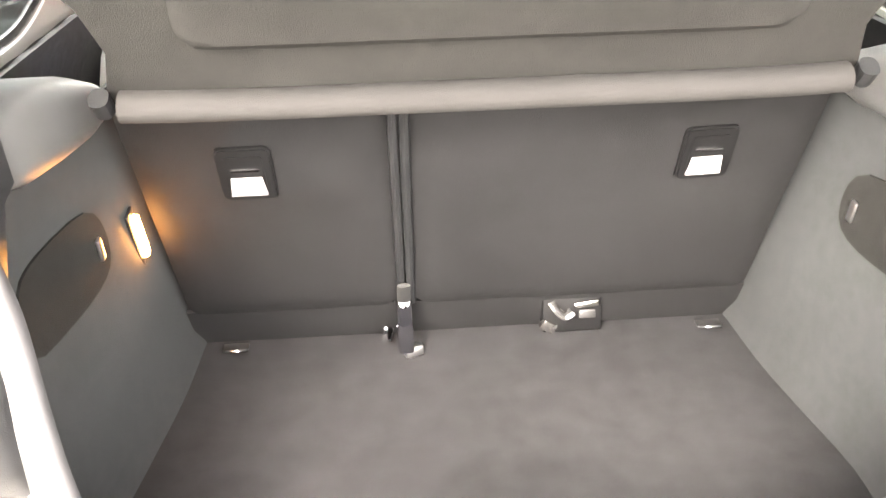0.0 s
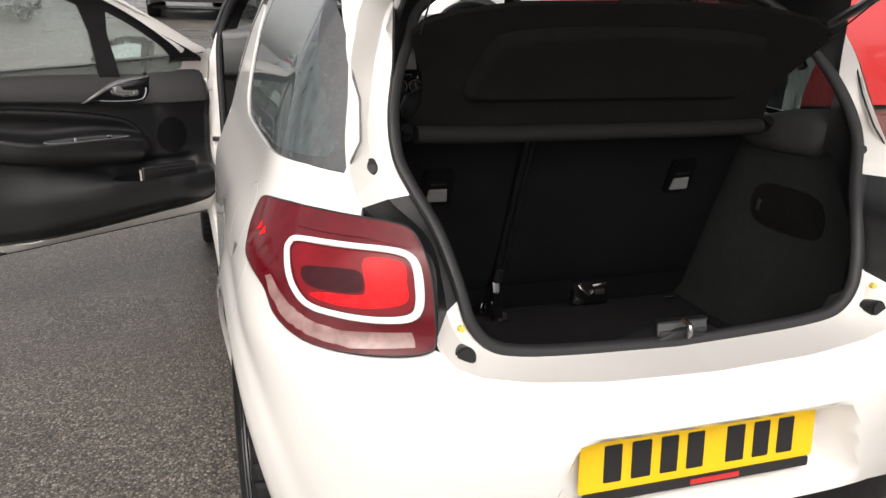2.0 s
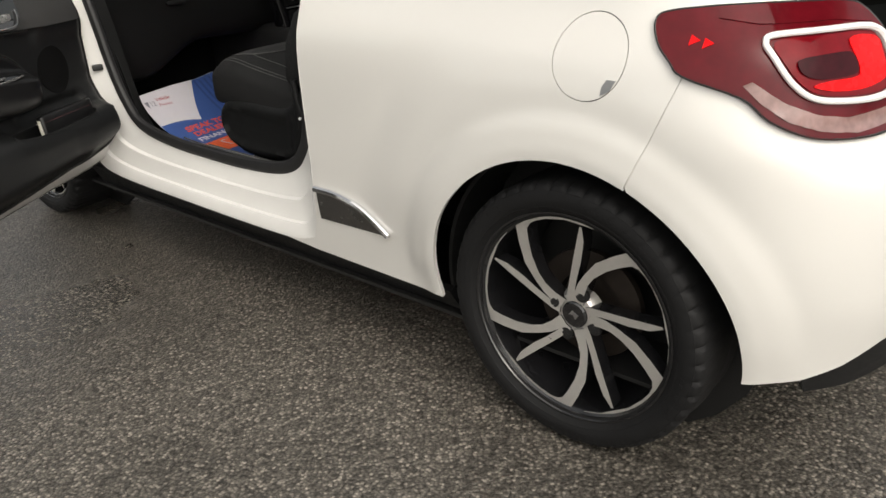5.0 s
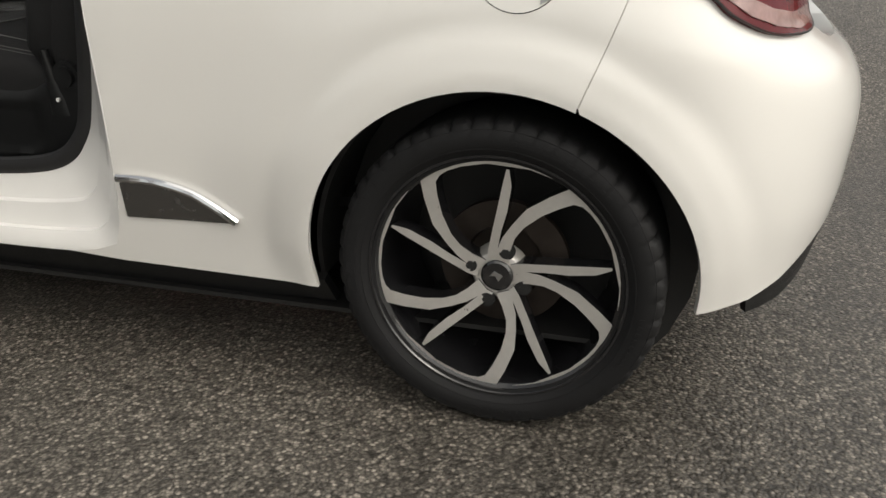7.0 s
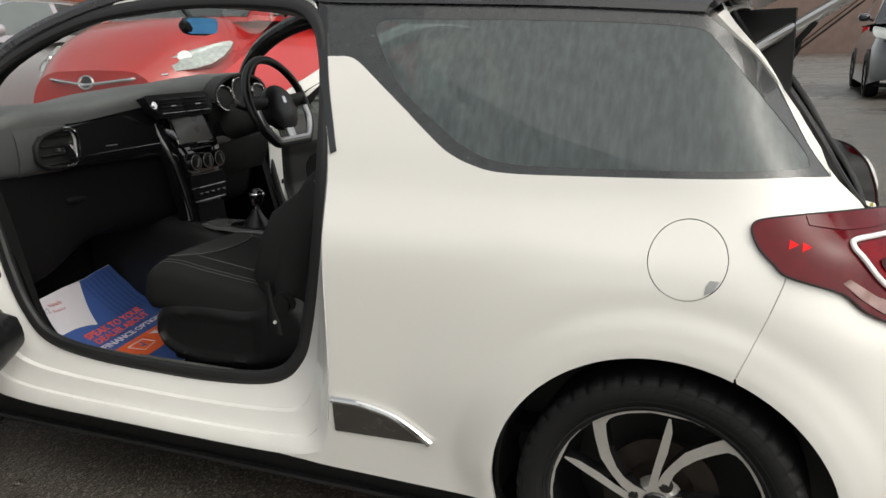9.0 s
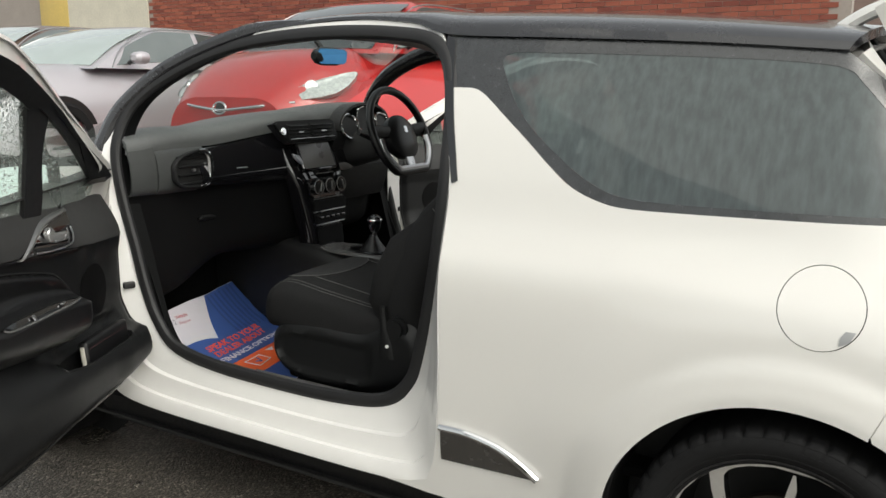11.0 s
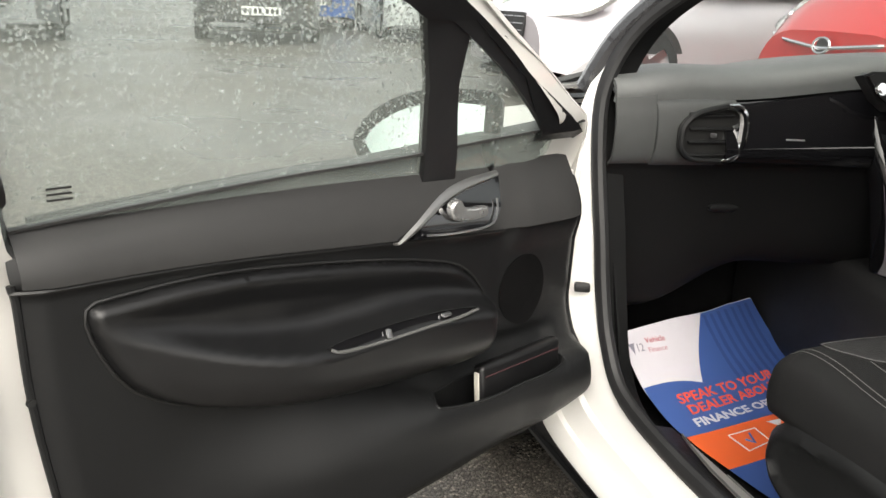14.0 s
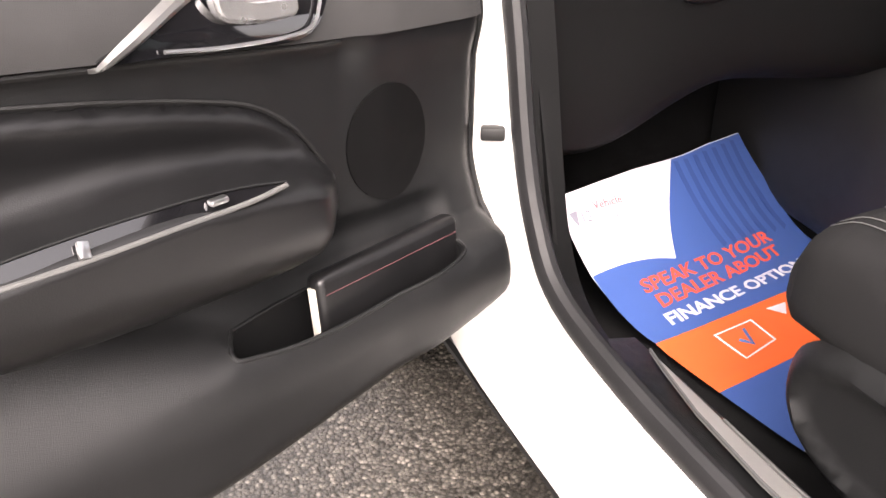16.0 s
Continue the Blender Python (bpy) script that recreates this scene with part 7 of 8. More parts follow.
def print_at(s0, t0, lean):
    """Lays a line of print on the sheet from its starting place; lean: how far it climbs over its length."""
    def lay(a, b, c):
        rise_t = (paper_at(s0 + a, t0 + lean * a + 0.01) - paper_at(s0 + a, t0 + lean * a)).length / 0.01
        return paper_at(s0 + a - lean * b, t0 + lean * a + b / rise_t, 0.0016 + c)
    return lay


BLUE = mat("blue_print", (0.045, 0.095, 0.29), 0.45, var=0.05)
BLUE2 = mat("dark_blue_print", (0.030, 0.066, 0.215), 0.45, var=0.05)
ORANGE = mat("orange_print", (0.78, 0.13, 0.035), 0.45, var=0.05)
PAPER = mat("white_paper_sheet", (0.62, 0.60, 0.65), 0.5, var=0.03)
REDINK = mat("red_print", (0.75, 0.09, 0.05), 0.45, var=0.05)
LEFT = [(-0.203, 0.075), (-0.210, 0.036), (-0.203, -0.010), (-0.182, -0.062), (-0.163, -0.124), (-0.172, -0.20), (-0.177, -0.255), (-0.184, -0.35), (-0.186, -0.40)]
RIGHT = [(0.318, 0.134), (0.342, 0.075), (0.348, 0.004), (0.36, -0.13), (0.36, -0.40)]
mat_sheet = tagged(empty("paper_floor_mat"), "printed paper floor mat, blue, white and orange", "paper mat")
part("sheet", patch(LEFT + RIGHT[::-1] + [(0.213, 0.125), (0.095, 0.111), (-0.013, 0.100), (-0.106, 0.088)], paper_at, 0.02), PAPER, mat_sheet, smooth=70, thick=0.0008, out=(0, 0, 1))
ARC = spline([(-0.001, -0.010), (-0.050, -0.004), (-0.104, -0.003), (-0.156, -0.006), (-0.202, -0.011)], 4)
blue = ARC + [(-0.186, -0.062), (-0.166, -0.124), (0.150, -0.135), (0.359, -0.142), (0.348, 0.004), (0.341, 0.075), (0.317, 0.133), (0.213, 0.1242), (0.096, 0.1102)] + spline([(0.096, 0.1102), (0.044, 0.056), (0.018, 0.022), (-0.001, -0.010)], 4)[1:-1]
part("blue_field", patch(blue, lambda s, t: paper_at(s, t, 0.0008), 0.02), BLUE, mat_sheet, smooth=70)
for k in range(7):
    s0 = 0.100 + 0.030 * k
    stripe = [(s0, 0.108 + 0.1 * (s0 - 0.1)), (s0 + 0.013, 0.108 + 0.1 * (s0 - 0.1)), (s0 + 0.043, -0.005), (s0 + 0.030, -0.012)]
    part("blue_stripe", patch(stripe, lambda s, t: paper_at(s, t, 0.0014), 0.02), BLUE2, mat_sheet, smooth=70)
part("orange_band", patch([(-0.166, -0.124), (0.150, -0.135), (0.359, -0.142), (0.359, -0.272), (-0.080, -0.262), (-0.180, -0.258), (-0.175, -0.20)], lambda s, t: paper_at(s, t, 0.0008), 0.03), ORANGE, mat_sheet)
part("blue_foot", patch([(-0.180, -0.258), (-0.080, -0.262), (0.359, -0.272), (0.359, -0.399), (-0.189, -0.399), (-0.187, -0.35)], lambda s, t: paper_at(s, t, 0.0008), 0.03), BLUE, mat_sheet)
words("SPEAK TO YOUR", 0.034, None, REDINK, mat_sheet, "lettering_line", wide=0.372, lay=print_at(-0.112, -0.047, 0.066))
words("DEALER ABOUT", 0.034, None, REDINK, mat_sheet, "lettering_line", wide=0.352, lay=print_at(-0.099, -0.0735, 0.060))
words("FINANCE OPTIONS", 0.032, None, PAPER, mat_sheet, "lettering_line", wide=0.405, lay=print_at(-0.110, -0.105, 0.022))
tick_box = [(-0.068, -0.158), (0.018, -0.161), (0.003, -0.218), (-0.078, -0.226)]
part("tick_box", tube([tuple(paper_at(s, t, 0.0016)) for s, t in straight(tick_box, 0.03)], 0.0018, closed=True, sides=4), PAPER, mat_sheet)
part("tick", tube([tuple(paper_at(s, t, 0.0016)) for s, t in ((-0.046, -0.188), (-0.036, -0.208), (-0.014, -0.172))], 0.0030, sides=4), BLUE, mat_sheet)
part("print_triangle", patch([(0.070, -0.152), (0.116, -0.157), (0.084, -0.182)], lambda s, t: paper_at(s, t, 0.0014), 0.02), PAPER, mat_sheet)
FAINT, GREYINK = mat("faint_red_print", (0.45, 0.07, 0.09), 0.5), mat("grey_print", (0.20, 0.20, 0.25), 0.5)
words("Vehicle", 0.020, None, FAINT, mat_sheet, "lettering_line", depth=0.0002, wide=0.072, lay=print_at(-0.140, 0.060, 0.08))
part("print_wedge", patch([(-0.200, 0.057), (-0.180, 0.060), (-0.186, 0.042)], lambda a, b: paper_at(a, b, 0.0010), 0.02), GREYINK, mat_sheet, smooth=0)
words("12", 0.028, None, GREYINK, mat_sheet, "lettering_line", depth=0.0002, wide=0.028, lay=print_at(-0.178, 0.047, 0.06))
words("Finance", 0.018, None, mat("pale_red_print", (0.50, 0.24, 0.28), 0.5), mat_sheet, "lettering_line", depth=0.0002, wide=0.068, lay=print_at(-0.138, 0.046, 0.08))


# ---- parked cars ----
HEADLAMP = mat("headlamp_glass", (0.50, 0.53, 0.52), 0.10, coat=1.0, var=0.35, scale=40)
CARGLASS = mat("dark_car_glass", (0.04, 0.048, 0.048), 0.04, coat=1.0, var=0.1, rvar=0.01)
# opaque paler copies of the car glass: reflected sky painted into the colour
PALEGLASS = mat("sky_pale_car_glass", (0.36, 0.42, 0.40), 0.05, coat=1.0, var=0.06, scale=4, rvar=0.01)
MIDGLASS = mat("sky_grey_car_glass", (0.13, 0.15, 0.15), 0.05, coat=1.0, var=0.1, scale=4, rvar=0.01)
PLATE_WHITE = mat("white_plate", (0.75, 0.75, 0.72), 0.4)


def parked_car(name, label, paint, m, L, Wd, Ht, hood_h, hood_len, screen_len, roof_len, rear="hatch", tint=CARGLASS, grille="slats", badge=True, drop=0.30):
    """A parked car with its nose along +x of its pose, built from a lower body, a glasshouse and fittings."""
    c = tagged(empty(name, None, m), label, "car", group="parked cars")
    hw, base = Wd / 2, 0.18
    nose_h = hood_h - drop + 0.30
    rows = []
    n = 22
    for k in range(n + 1):
        x = -L * k / n
        fr, bk = min(1, -x / 0.55), min(1, (L + x) / 0.5)
        w = hw * (0.72 + 0.28 * math.sin(fr * math.pi / 2) ** 0.7) * (0.80 + 0.20 * math.sin(bk * math.pi / 2) ** 0.7)
        if -x < hood_len:
            t = -x / hood_len
            top = hood_h - drop * (1 - math.sin(min(1, t * 1.12 + 0.12) * math.pi / 2)) + 0.05 * t
        else:
            top = hood_h + 0.05 + 0.03 * smoothstep((-x - hood_len) / 1.0) - (0.10 * (1 - bk) if rear != "hatch" else 0.06 * (1 - bk))
        lo = base + 0.10 * (1 - fr) + 0.12 * (1 - bk)
        row = []
        for j in range(17):
            t = math.pi * j / 16
            cs, sn = math.cos(t), math.sin(t)
            y = w * math.copysign(abs(cs) ** 0.38, cs) * (1 - 0.06 * abs(sn))
            z = lo + (top - lo) * (sn ** 0.55)
            row.append((x, y, z))
        rows.append(row)
    body = part("body", loft(rows), paint, c, out=None)
    for row in (rows[0], rows[-1]):
        bmm = bmesh.new()
        bmm.faces.new([bmm.verts.new(p) for p in row])
        part("end_panel", bmm, paint, body)
    # glasshouse: rows from screen foot to tail
    x0, x1 = -hood_len + 0.05, -hood_len - screen_len
    x2 = x1 - roof_len
    x3 = x2 - (0.35 if rear == "hatch" else 0.75)
    belt = hood_h + 0.05
    stations = [(x0, 0.0), (0.5 * (x0 + x1), 0.55), (x1, 0.93), (x1 - 0.15 * roof_len, 0.985), (x1 - 0.5 * roof_len, 1.0), (x2, 0.95), (0.5 * (x2 + x3), 0.55), (x3, 0.0)]
    dense = spline(stations, 3)
    cab = []
    for x, h in dense:
        h = max(0.0, min(1.0, h))
        zt = belt - 0.04 + (Ht - belt + 0.04) * h
        wb, wt = hw * 0.90, hw * (0.90 - 0.22 * h)
        row = []
        for j in range(13):
            s = -1 + 2 * j / 12
            if abs(s) > 0.62:
                t = (1 - abs(s)) / 0.38
                row.append((x, math.copysign(wb + (wt - wb) * t, s), belt - 0.05 + (zt - belt + 0.03) * t))
            else:
                row.append((x, wt * s / 0.62, zt - 0.02 + 0.02 * (1 - (s / 0.62) ** 2)))
        cab.append(row)
    part("cabin", loft(cab), paint, c)

    xs_, hs_ = [q[0] for q in dense][::-1], [max(0.0, min(1.0, q[1])) for q in dense][::-1]

    def cab_at(x, a, off=0.0):
        """A place on the cabin's skin: a runs from one belt line (-1) over the roof to the other (1)."""
        h = float(np.interp(x, xs_, hs_))
        top_z = belt - 0.04 + (Ht - belt + 0.04) * h
        low_w, top_w = hw * 0.90, hw * (0.90 - 0.22 * h)
        if abs(a) > 0.62:
            t = (1 - abs(a)) / 0.38
            p = Vector((x, math.copysign(low_w + (top_w - low_w) * t, a), belt - 0.05 + (top_z - belt + 0.03) * t))
            n = Vector((0.0, math.copysign(1.0, a), 0.30))
        else:
            p = Vector((x, top_w * a / 0.62, top_z - 0.02 + 0.02 * (1 - (a / 0.62) ** 2)))
            n = Vector((0.5 if x > x1 else (-0.5 if x < x2 else 0.0), 0.0, 0.86))
        return p + n.normalized() * off

    xm = 0.5 * (x1 + x2)
    ws = [(x0 - 0.05, -0.55), (x0 - 0.05, 0.55), (x1 + 0.03, 0.57), (x1 + 0.03, -0.57)]
    # a pale tint here carries the sky's reflection as colour
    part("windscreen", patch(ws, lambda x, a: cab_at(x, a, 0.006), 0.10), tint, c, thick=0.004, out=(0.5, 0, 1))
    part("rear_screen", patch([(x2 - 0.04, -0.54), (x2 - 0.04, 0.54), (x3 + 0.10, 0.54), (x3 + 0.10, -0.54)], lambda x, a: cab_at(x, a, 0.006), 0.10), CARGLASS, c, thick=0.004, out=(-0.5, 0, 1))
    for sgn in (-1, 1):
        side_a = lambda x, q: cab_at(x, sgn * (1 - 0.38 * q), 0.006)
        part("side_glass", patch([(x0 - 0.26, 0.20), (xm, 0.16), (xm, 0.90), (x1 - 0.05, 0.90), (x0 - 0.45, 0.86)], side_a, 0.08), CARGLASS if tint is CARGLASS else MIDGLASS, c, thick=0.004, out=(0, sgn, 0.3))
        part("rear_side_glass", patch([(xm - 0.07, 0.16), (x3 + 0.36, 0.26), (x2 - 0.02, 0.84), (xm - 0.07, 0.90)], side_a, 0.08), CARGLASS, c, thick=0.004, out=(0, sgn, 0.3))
        line = [cab_at(x, sgn * (1 - 0.38 * q), 0.010) for x, q in ((x0 - 0.20, 0.10), (x0 - 0.42, 0.90), (x1, 0.95), (xm, 0.95), (x2, 0.90), (x3 + 0.30, 0.20))]
        part("window_trim", tube(spline([tuple(p) for p in line], 5), 0.007, sides=6), SATIN, c)
        mir = part("door_mirror", rings([((x0 - 0.42 - d, sgn * (hw * 0.93 + 0.10), belt + 0.05), 0.09 * k, 0.06 * k, (0, 1, 0), (0, 0, 1), 2.4) for d, k in ((-0.08, 0.4), (-0.05, 0.85), (0, 1), (0.04, 0.95))], 16), paint, c)
        part("mirror_foot", tube([(x0 - 0.40, sgn * (hw * 0.90), belt), (x0 - 0.40, sgn * (hw * 0.93 + 0.04), belt + 0.03)], 0.02, sides=8), PLASTIC, mir)
        # wheels
        for xw in (-0.82, -L + 0.78):
            t = part("wheel", revolve([(0.17, -0.09), (0.29, -0.10), (0.315, -0.08), (0.32, 0), (0.315, 0.08), (0.29, 0.10), (0.22, 0.098)], 36, pose(xw, sgn * (hw - 0.09), 0.32, -90 * sgn, 0, 0)), TYRE, c)
            fc = bmesh.new()
            for q in range(5):
                a = 2 * math.pi * q / 5
                poly = [(0.03, -0.045), (0.215, -0.03), (0.215, 0.03), (0.03, 0.045)]
                fc = join(fc, plate_prism(poly, pose(0, 0, 0.075, 0, 0, math.degrees(a)), 0.012))
            bmesh.ops.transform(fc, matrix=pose(xw, sgn * (hw - 0.09), 0.32, -90 * sgn, 0, 0), verts=fc.verts)
            part("wheel_spokes", fc, SATIN, t)
            part("wheel_back", disc(0.215, 0.02, pose(xw, sgn * (hw - 0.06), 0.32, 90, 0, 0), 28), INK, t)
            arch_pts = [(xw + 0.37 * math.cos(radians(a)), sgn * (hw + 0.001), 0.32 + 0.37 * math.sin(radians(a))) for a in range(0, 181, 12)]
            bma = bmesh.new()
            bma.faces.new([bma.verts.new((x, sgn * (hw * 0.985), z)) for x, y, z in arch_pts + [(xw - 0.37, 0, 0.2), (xw + 0.37, 0, 0.2)]])
            part("wheel_arch", bma, INK, c, thick=0.02, out=(0, sgn, 0))
        # headlight swept back along the wing
        hl = [(-0.05, sgn * hw * (0.34 if paint is RED else 0.42), nose_h - 0.245), (-0.10, sgn * hw * 0.60, nose_h - 0.255), (-0.30, sgn * hw * 0.93, nose_h - 0.20), (-0.52, sgn * hw * 0.955, nose_h - 0.06), (-0.40, sgn * hw * 0.84, nose_h - 0.075), (-0.16, sgn * hw * 0.58, nose_h - 0.165)]
        cc = sum((Vector(q) for q in hl), Vector()) / len(hl)
        ring_h = [Vector(q) for q in spline(hl, 3, True)]
        nh = Vector((0.75, sgn * 0.5, 0.35)).normalized()
        rr = [[p + nh * -0.05 for p in ring_h], [p + nh * 0.015 for p in ring_h], [cc + (p - cc) * 0.6 + nh * 0.035 for p in ring_h], [cc + (p - cc) * 0.05 + nh * 0.04 for p in ring_h]]
        hd = part("headlight", loft(rr, around=True), HEADLAMP, c, "clear headlight")
        part("headlight_bowl", disc(0.05, 0.02, look(tuple(cc + nh * 0.034), tuple(cc - nh)) , 20, 0.005), CHROME, hd)
        part("fog_light", disc(0.055, 0.03, pose(-0.06, sgn * hw * 0.68, 0.36, 0, 80, 0), 20, 0.008), CHROME, c)
        part("tail_lamp", box(0.10, 0.16, 0.22, pose(-L + 0.05, sgn * hw * 0.74, nose_h - 0.08), 0.03), LENS_RED, c)
    gm = frame_of((0.005, 0, nose_h - 0.30), (0, 1, 0), (-0.15, 0, 1))
    if grille == "slats":
        g = part("grille", plate_prism(rounded(Wd * 0.42, 0.34, 0.05), gm @ pose(0, -0.10, -0.01), 0.02), INK, c, "black grille with chrome bars")
        for k in range(6):
            part("grille_bar", box(Wd * 0.40, 0.008, 0.008, gm @ pose(0, -0.24 + 0.055 * k, 0.014)), SATIN, g)
    else:
        g = part("grille", plate_prism(rounded(Wd * 0.62, 0.16, 0.05), gm @ pose(0, -0.27, -0.01), 0.02), INK, c, "black lower grille")
        bar = [tuple(gm @ Vector(q)) for q in spline([(-Wd * 0.34, 0.055, -0.10), (-Wd * 0.20, 0.012, 0.0), (-0.07, -0.02, 0.03), (0, -0.025, 0.035), (0.07, -0.02, 0.03), (Wd * 0.20, 0.012, 0.0), (Wd * 0.34, 0.055, -0.10)], 4)]
        part("chrome_bar", tube(bar, 0.013 if paint is RED else 0.006, sides=8), CHROME, g)
        if paint is not RED:
            part("upper_slot", plate_prism(rounded(Wd * 0.5, 0.03, 0.012), gm @ pose(0, -0.015, -0.012), 0.02), INK, g)
    if badge:
        bd = part("badge", tube([tuple(gm @ Vector((0.062 * math.cos(a), -0.012 + 0.043 * math.sin(a), 0.045))) for a in [2 * math.pi * k / 24 for k in range(24)]], 0.008, closed=True, sides=8), CHROME, c, "oval chrome badge ring")
        part("badge_field", disc(0.045, 0.012, gm @ pose(0, -0.012, 0.034), 20), INK, bd)
    np_ = part("front_plate", plate_prism(rounded(0.52, 0.111, 0.008), gm @ pose(0, -0.235, 0.035), 0.006), PLATE_WHITE, c, "white number plate with bars")
    for k in range(7):
        part("plate_bar", plate_prism(rounded(0.042, 0.07, 0.002, cx=-0.20 + 0.065 * k + (0.02 if k > 3 else -0.01)), gm @ pose(0, -0.235, 0.0415), 0.001), INK, np_, smooth=0)
    part("lower_lip", tube([(-0.35, -hw * 0.88, 0.20), (-0.08, -hw * 0.62, 0.19), (-0.02, 0, 0.19), (-0.08, hw * 0.62, 0.19), (-0.35, hw * 0.88, 0.20)], 0.03, sides=8), PLASTIC, c)
    return c


def paint(name, color, metal=0.0):
    return mat(name, color, 0.34, metal=metal, coat=1.0, var=0.015, scale=6, rvar=0.01)


def stand(x, y, heading):
    return pose(x, y, rise(x, y) , 0, 0, heading)


RED = paint("red_paint", (0.50, 0.022, 0.022))
parked_car("red_hatchback", "red hatchback with oval chrome badge, nose towards the white car", RED, stand(1.94, 4.20, 180), 3.95, 1.70, 1.66, 1.18, 0.90, 0.75, 1.35, grille="bar", drop=0.40)
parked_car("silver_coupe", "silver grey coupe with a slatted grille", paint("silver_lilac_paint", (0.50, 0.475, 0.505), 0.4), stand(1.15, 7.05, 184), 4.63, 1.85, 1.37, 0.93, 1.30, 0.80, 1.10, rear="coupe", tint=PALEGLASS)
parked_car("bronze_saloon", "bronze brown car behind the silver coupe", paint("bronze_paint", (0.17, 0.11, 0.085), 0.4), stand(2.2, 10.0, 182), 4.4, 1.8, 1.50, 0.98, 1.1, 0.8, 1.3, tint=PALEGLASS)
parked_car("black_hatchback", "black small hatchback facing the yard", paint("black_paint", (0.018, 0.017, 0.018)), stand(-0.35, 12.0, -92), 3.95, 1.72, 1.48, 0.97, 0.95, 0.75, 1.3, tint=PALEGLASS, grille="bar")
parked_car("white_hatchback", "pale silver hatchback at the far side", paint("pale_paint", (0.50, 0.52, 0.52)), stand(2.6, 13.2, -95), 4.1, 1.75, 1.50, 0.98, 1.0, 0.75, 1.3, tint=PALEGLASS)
parked_car("blue_van", "blue car at the far side", paint("blue_paint", (0.03, 0.10, 0.34)), stand(0.9, 15.5, -92), 4.2, 1.8, 1.75, 1.05, 0.8, 0.6, 1.9)
parked_car("dark_suv", "dark blue black car with square fog lights", paint("midnight_paint", (0.012, 0.014, 0.022)), stand(10.5, -2.15, 180), 4.3, 1.82, 1.62, 1.05, 1.0, 0.75, 1.5)
parked_car("grey_hatchback", "grey car on the open side of the yard", paint("grey_paint", (0.20, 0.21, 0.22), 0.3), stand(-3.6, 11.0, -86), 4.0, 1.74, 1.48, 0.97, 0.95, 0.75, 1.3)


# ---- brick building along the far side ----
def brick_wall():
    m = bpy.data.materials.new("red_brick")
    m.use_nodes = True
    nt, b = m.node_tree, m.node_tree.nodes["Principled BSDF"]
    info = nt.nodes.new("ShaderNodeObjectInfo")
    geo = nt.nodes.new("ShaderNodeNewGeometry")
    addn = nt.nodes.new("ShaderNodeMath")
    addn.operation = "ADD"
    nt.links.new(info.outputs["Random"], addn.inputs[0])
    nt.links.new(geo.outputs["Random Per Island"], addn.inputs[1])
    fr = nt.nodes.new("ShaderNodeMath")
    fr.operation = "FRACT"
    nt.links.new(addn.outputs[0], fr.inputs[0])
    ramp = nt.nodes.new("ShaderNodeValToRGB")
    e = ramp.color_ramp.elements
    e[0].color, e[1].color = (0.17, 0.045, 0.032, 1), (0.34, 0.10, 0.06, 1)
    nt.links.new(fr.outputs[0], ramp.inputs[0])
    nt.links.new(ramp.outputs[0], b.inputs["Base Color"])
    b.inputs["Roughness"].default_value = 0.85
    return m


BRICK = brick_wall()
MORTAR = mat("mortar", (0.33, 0.29, 0.26), 0.9, var=0.1)
WX = 9.6
wall = tagged(part("wall_east", loft([[(WX + 0.012, y, z) for y in (0.8, 20)] for z in (-0.2, 6.0)]), MORTAR, None, thick=0.3, out=(-1, 0, 0)), "red brick wall of a long building", "wall", kind="structure")
near, vs, fs = [], [], []
for r in range(40):
    z = 1.15 + 0.075 * r
    for k in range(76):
        y = -3.1 + 0.225 * k + (0.1125 if r % 2 else 0)
        if y < 0.95:
            continue
        if 1.8 < z < 2.9 and 8.0 < y < 14.0 and len(near) < 300:
            near.append((y, z))
            continue
        n0 = len(vs)
        vs += [(WX + dx, y + dy, z + dz) for dx in (0.0, 0.012) for dy in (-0.1075, 0.1075) for dz in (-0.0325, 0.0325)]
        fs += [tuple(n0 + q for q in f) for f in ((0, 1, 3, 2), (0, 4, 5, 1), (2, 3, 7, 6), (0, 2, 6, 4), (1, 5, 7, 3))]
me = bpy.data.meshes.new("brickwork")
me.from_pydata(vs, [], fs)
bm = bmesh.new()
bm.from_mesh(me)
bpy.data.meshes.remove(me)
rest = part("brickwork", bm, BRICK, wall, smooth=0)
rest["kind"] = "stuff"
one = bpy.data.meshes.new("brick")
q = box(0.014, 0.215, 0.065)
q.to_mesh(one)
q.free()
one.materials.append(BRICK)
for y, z in near:
    b = new("brick", one)
    b.parent = wall
    b.location = (WX + 0.005, y, z)
part("render_panel", box(0.03, 2.6, 4.4, pose(WX - 0.02, 15.3, 2.3)), mat("cream_render", (0.62, 0.58, 0.48), 0.8), wall, "cream painted panel")
part("yellow_door", box(0.04, 1.0, 3.4, pose(WX - 0.03, 17.1, 2.2), 0.01), mat("yellow_door_paint", (0.55, 0.40, 0.12), 0.5), wall, "yellow door")
far = tagged(part("wall_far", box(0.4, 60, 7, pose(60, -22, 3.5), 0.02), mat("far_brick", (0.20, 0.14, 0.12), 0.9, var=0.25, scale=20), None), "distant brick building beyond the yard", "wall", kind="structure")


# ---- bare trees and hedge behind the path of the camera ----
BARK = mat("bare_bark", (0.10, 0.085, 0.07), 0.9, var=0.3)
HEDGE = mat("dark_hedge", (0.03, 0.045, 0.022), 0.8, var=0.5, scale=8)


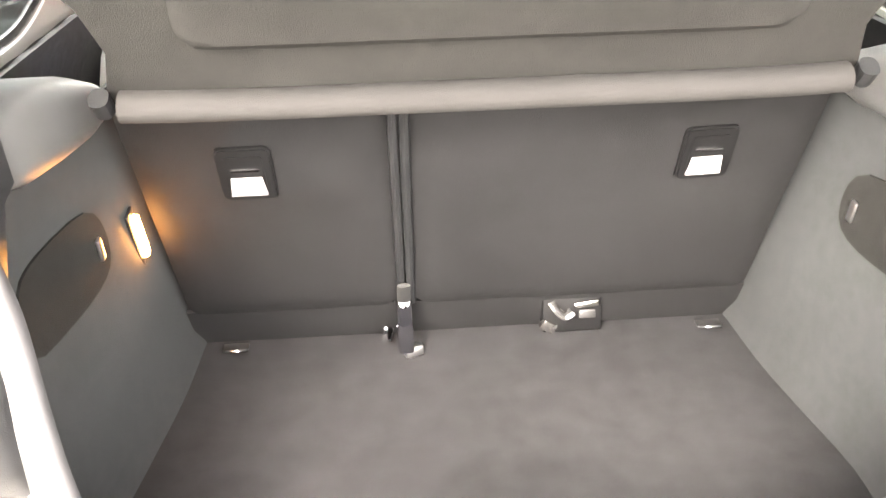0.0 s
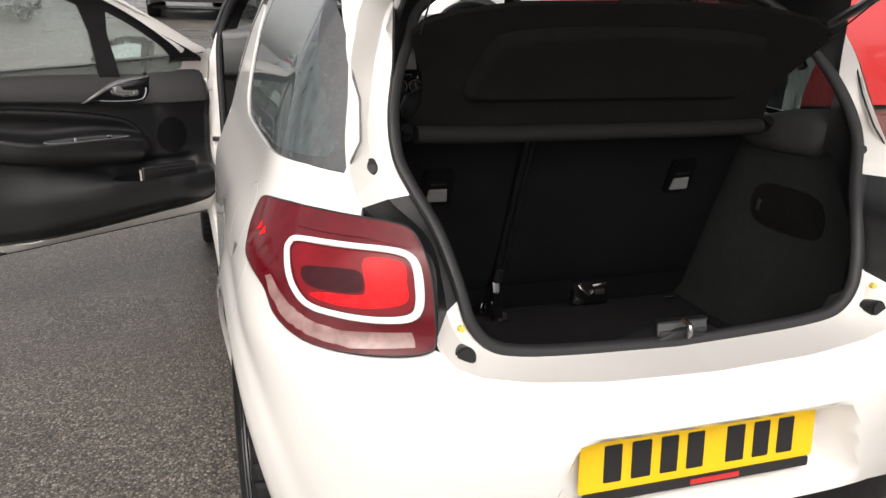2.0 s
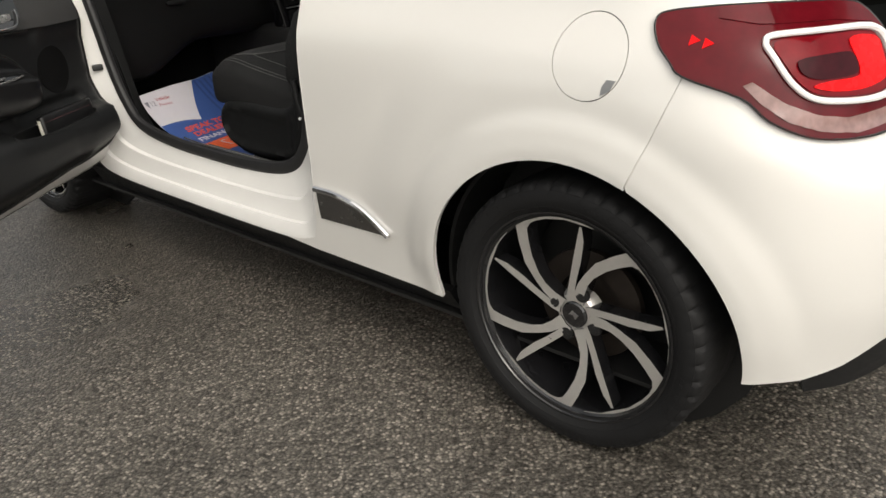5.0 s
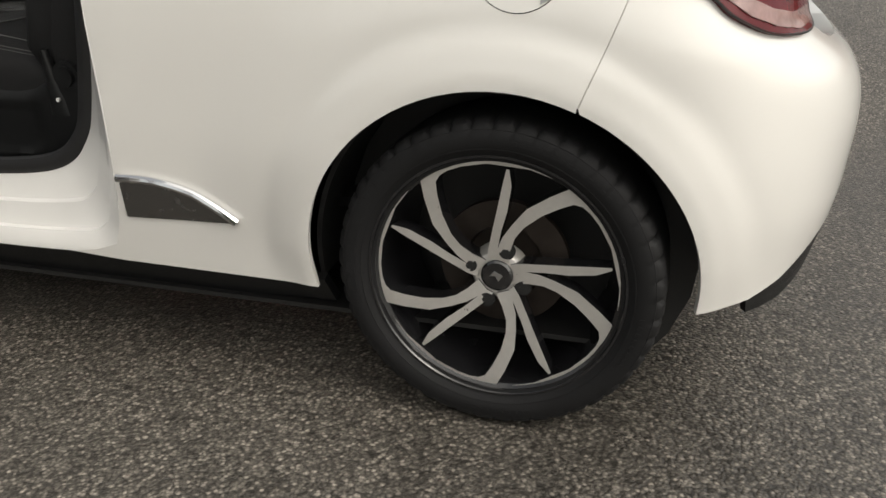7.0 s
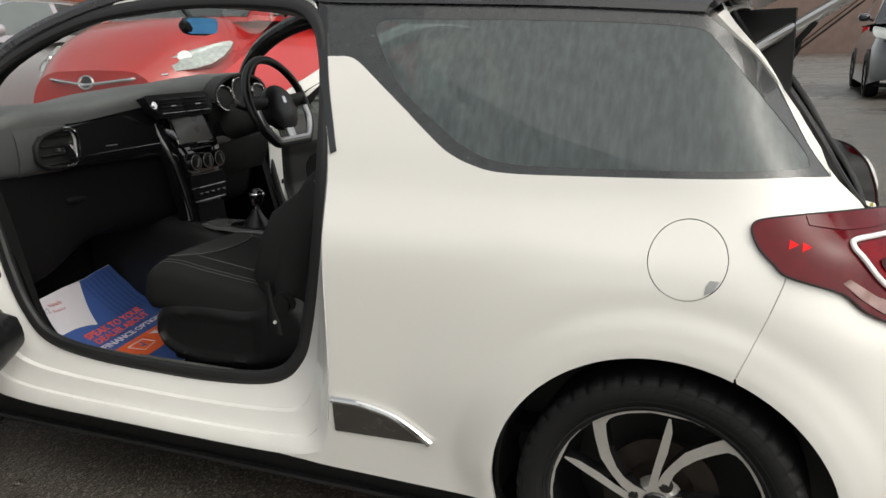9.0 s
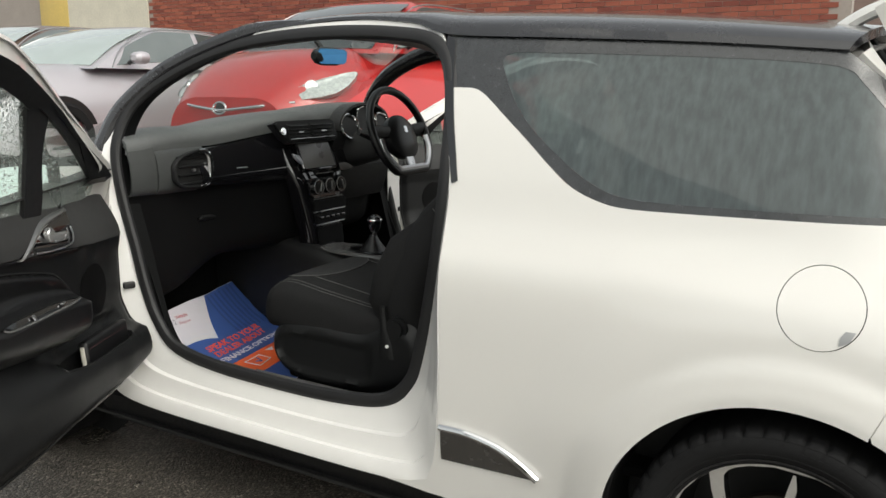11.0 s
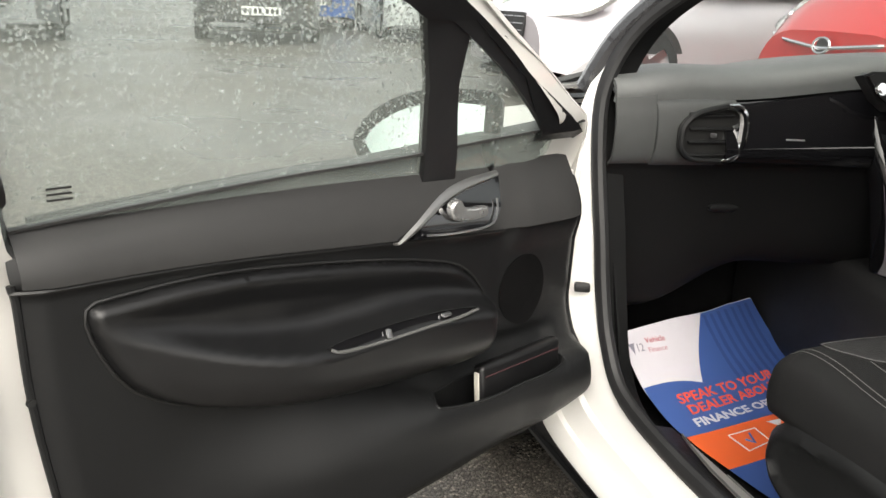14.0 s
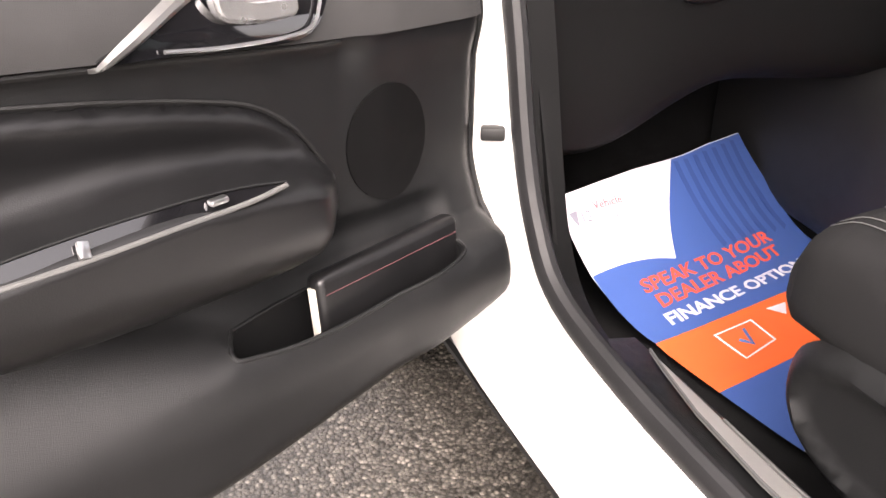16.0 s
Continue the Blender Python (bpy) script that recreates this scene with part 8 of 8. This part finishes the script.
def bare_tree(x, y, h, seed):
    rnd = random.Random(seed)
    t = tagged(empty("bare_tree", None, pose(x, y, 0)), "bare winter tree with fine twigs", "tree", group="bare trees")
    trunk, twigs = bmesh.new(), bmesh.new()
    segs = []

    def grow(p, d, length, r, depth):
        end = p + d * length
        segs.append((p, end, r, depth))
        if depth == 0:
            return
        for _ in range(3 if depth > 1 else 4):
            nd = (d + Vector((rnd.uniform(-1, 1), rnd.uniform(-1, 1), rnd.uniform(-0.25, 0.7))) * 0.75).normalized()
            grow(p + d * length * rnd.uniform(0.55, 1.0), nd, length * rnd.uniform(0.55, 0.8), r * 0.52, depth - 1)

    grow(Vector((0, 0, 0)), Vector((rnd.uniform(-0.05, 0.05), rnd.uniform(-0.05, 0.05), 1)).normalized(), h * 0.36, h * 0.022, 5)
    for p, q, r, depth in segs:
        tube([p, p.lerp(q, 0.5) + Vector((rnd.uniform(-1, 1), rnd.uniform(-1, 1), 0)) * (q - p).length * 0.04, q], lambda s, r=r: max(0.008, r * (1 - 0.4 * s)), sides=6 if depth > 3 else 3, bm=trunk if depth > 3 else twigs)
    part("trunk", trunk, BARK, t)
    part("crown", twigs, BARK, t)


for k, (x, y, h) in enumerate(((-13.0, 5.5, 8.0), (-15.0, 9.5, 9.5), (-9.5, 13.5, 8.5), (-16.5, 1.0, 9.0), (-11.0, 18.5, 10.0), (-15.5, -6.0, 8.0), (-7.0, 19.0, 7.0), (-12.0, 10.5, 9.0))):
    bare_tree(x, y, h, 40 + k)
hb = bmesh.new()
rnd = random.Random(7)
for k in range(420):
    y = -14 + 40 * rnd.random()
    z = 0.2 + 1.7 * rnd.random() ** 0.7
    q = box(0.5, 0.5, 0.4, pose(-17.5 + rnd.uniform(-0.6, 0.6), y, z, rnd.uniform(0, 90), rnd.uniform(0, 90), rnd.uniform(0, 90)))
    me = bpy.data.meshes.new("t")
    q.to_mesh(me)
    q.free()
    hb.from_mesh(me)
    bpy.data.meshes.remove(me)
tagged(part("hedge", hb, HEDGE, None, smooth=0), "dark evergreen hedge along the yard's edge", "hedge", kind="stuff")
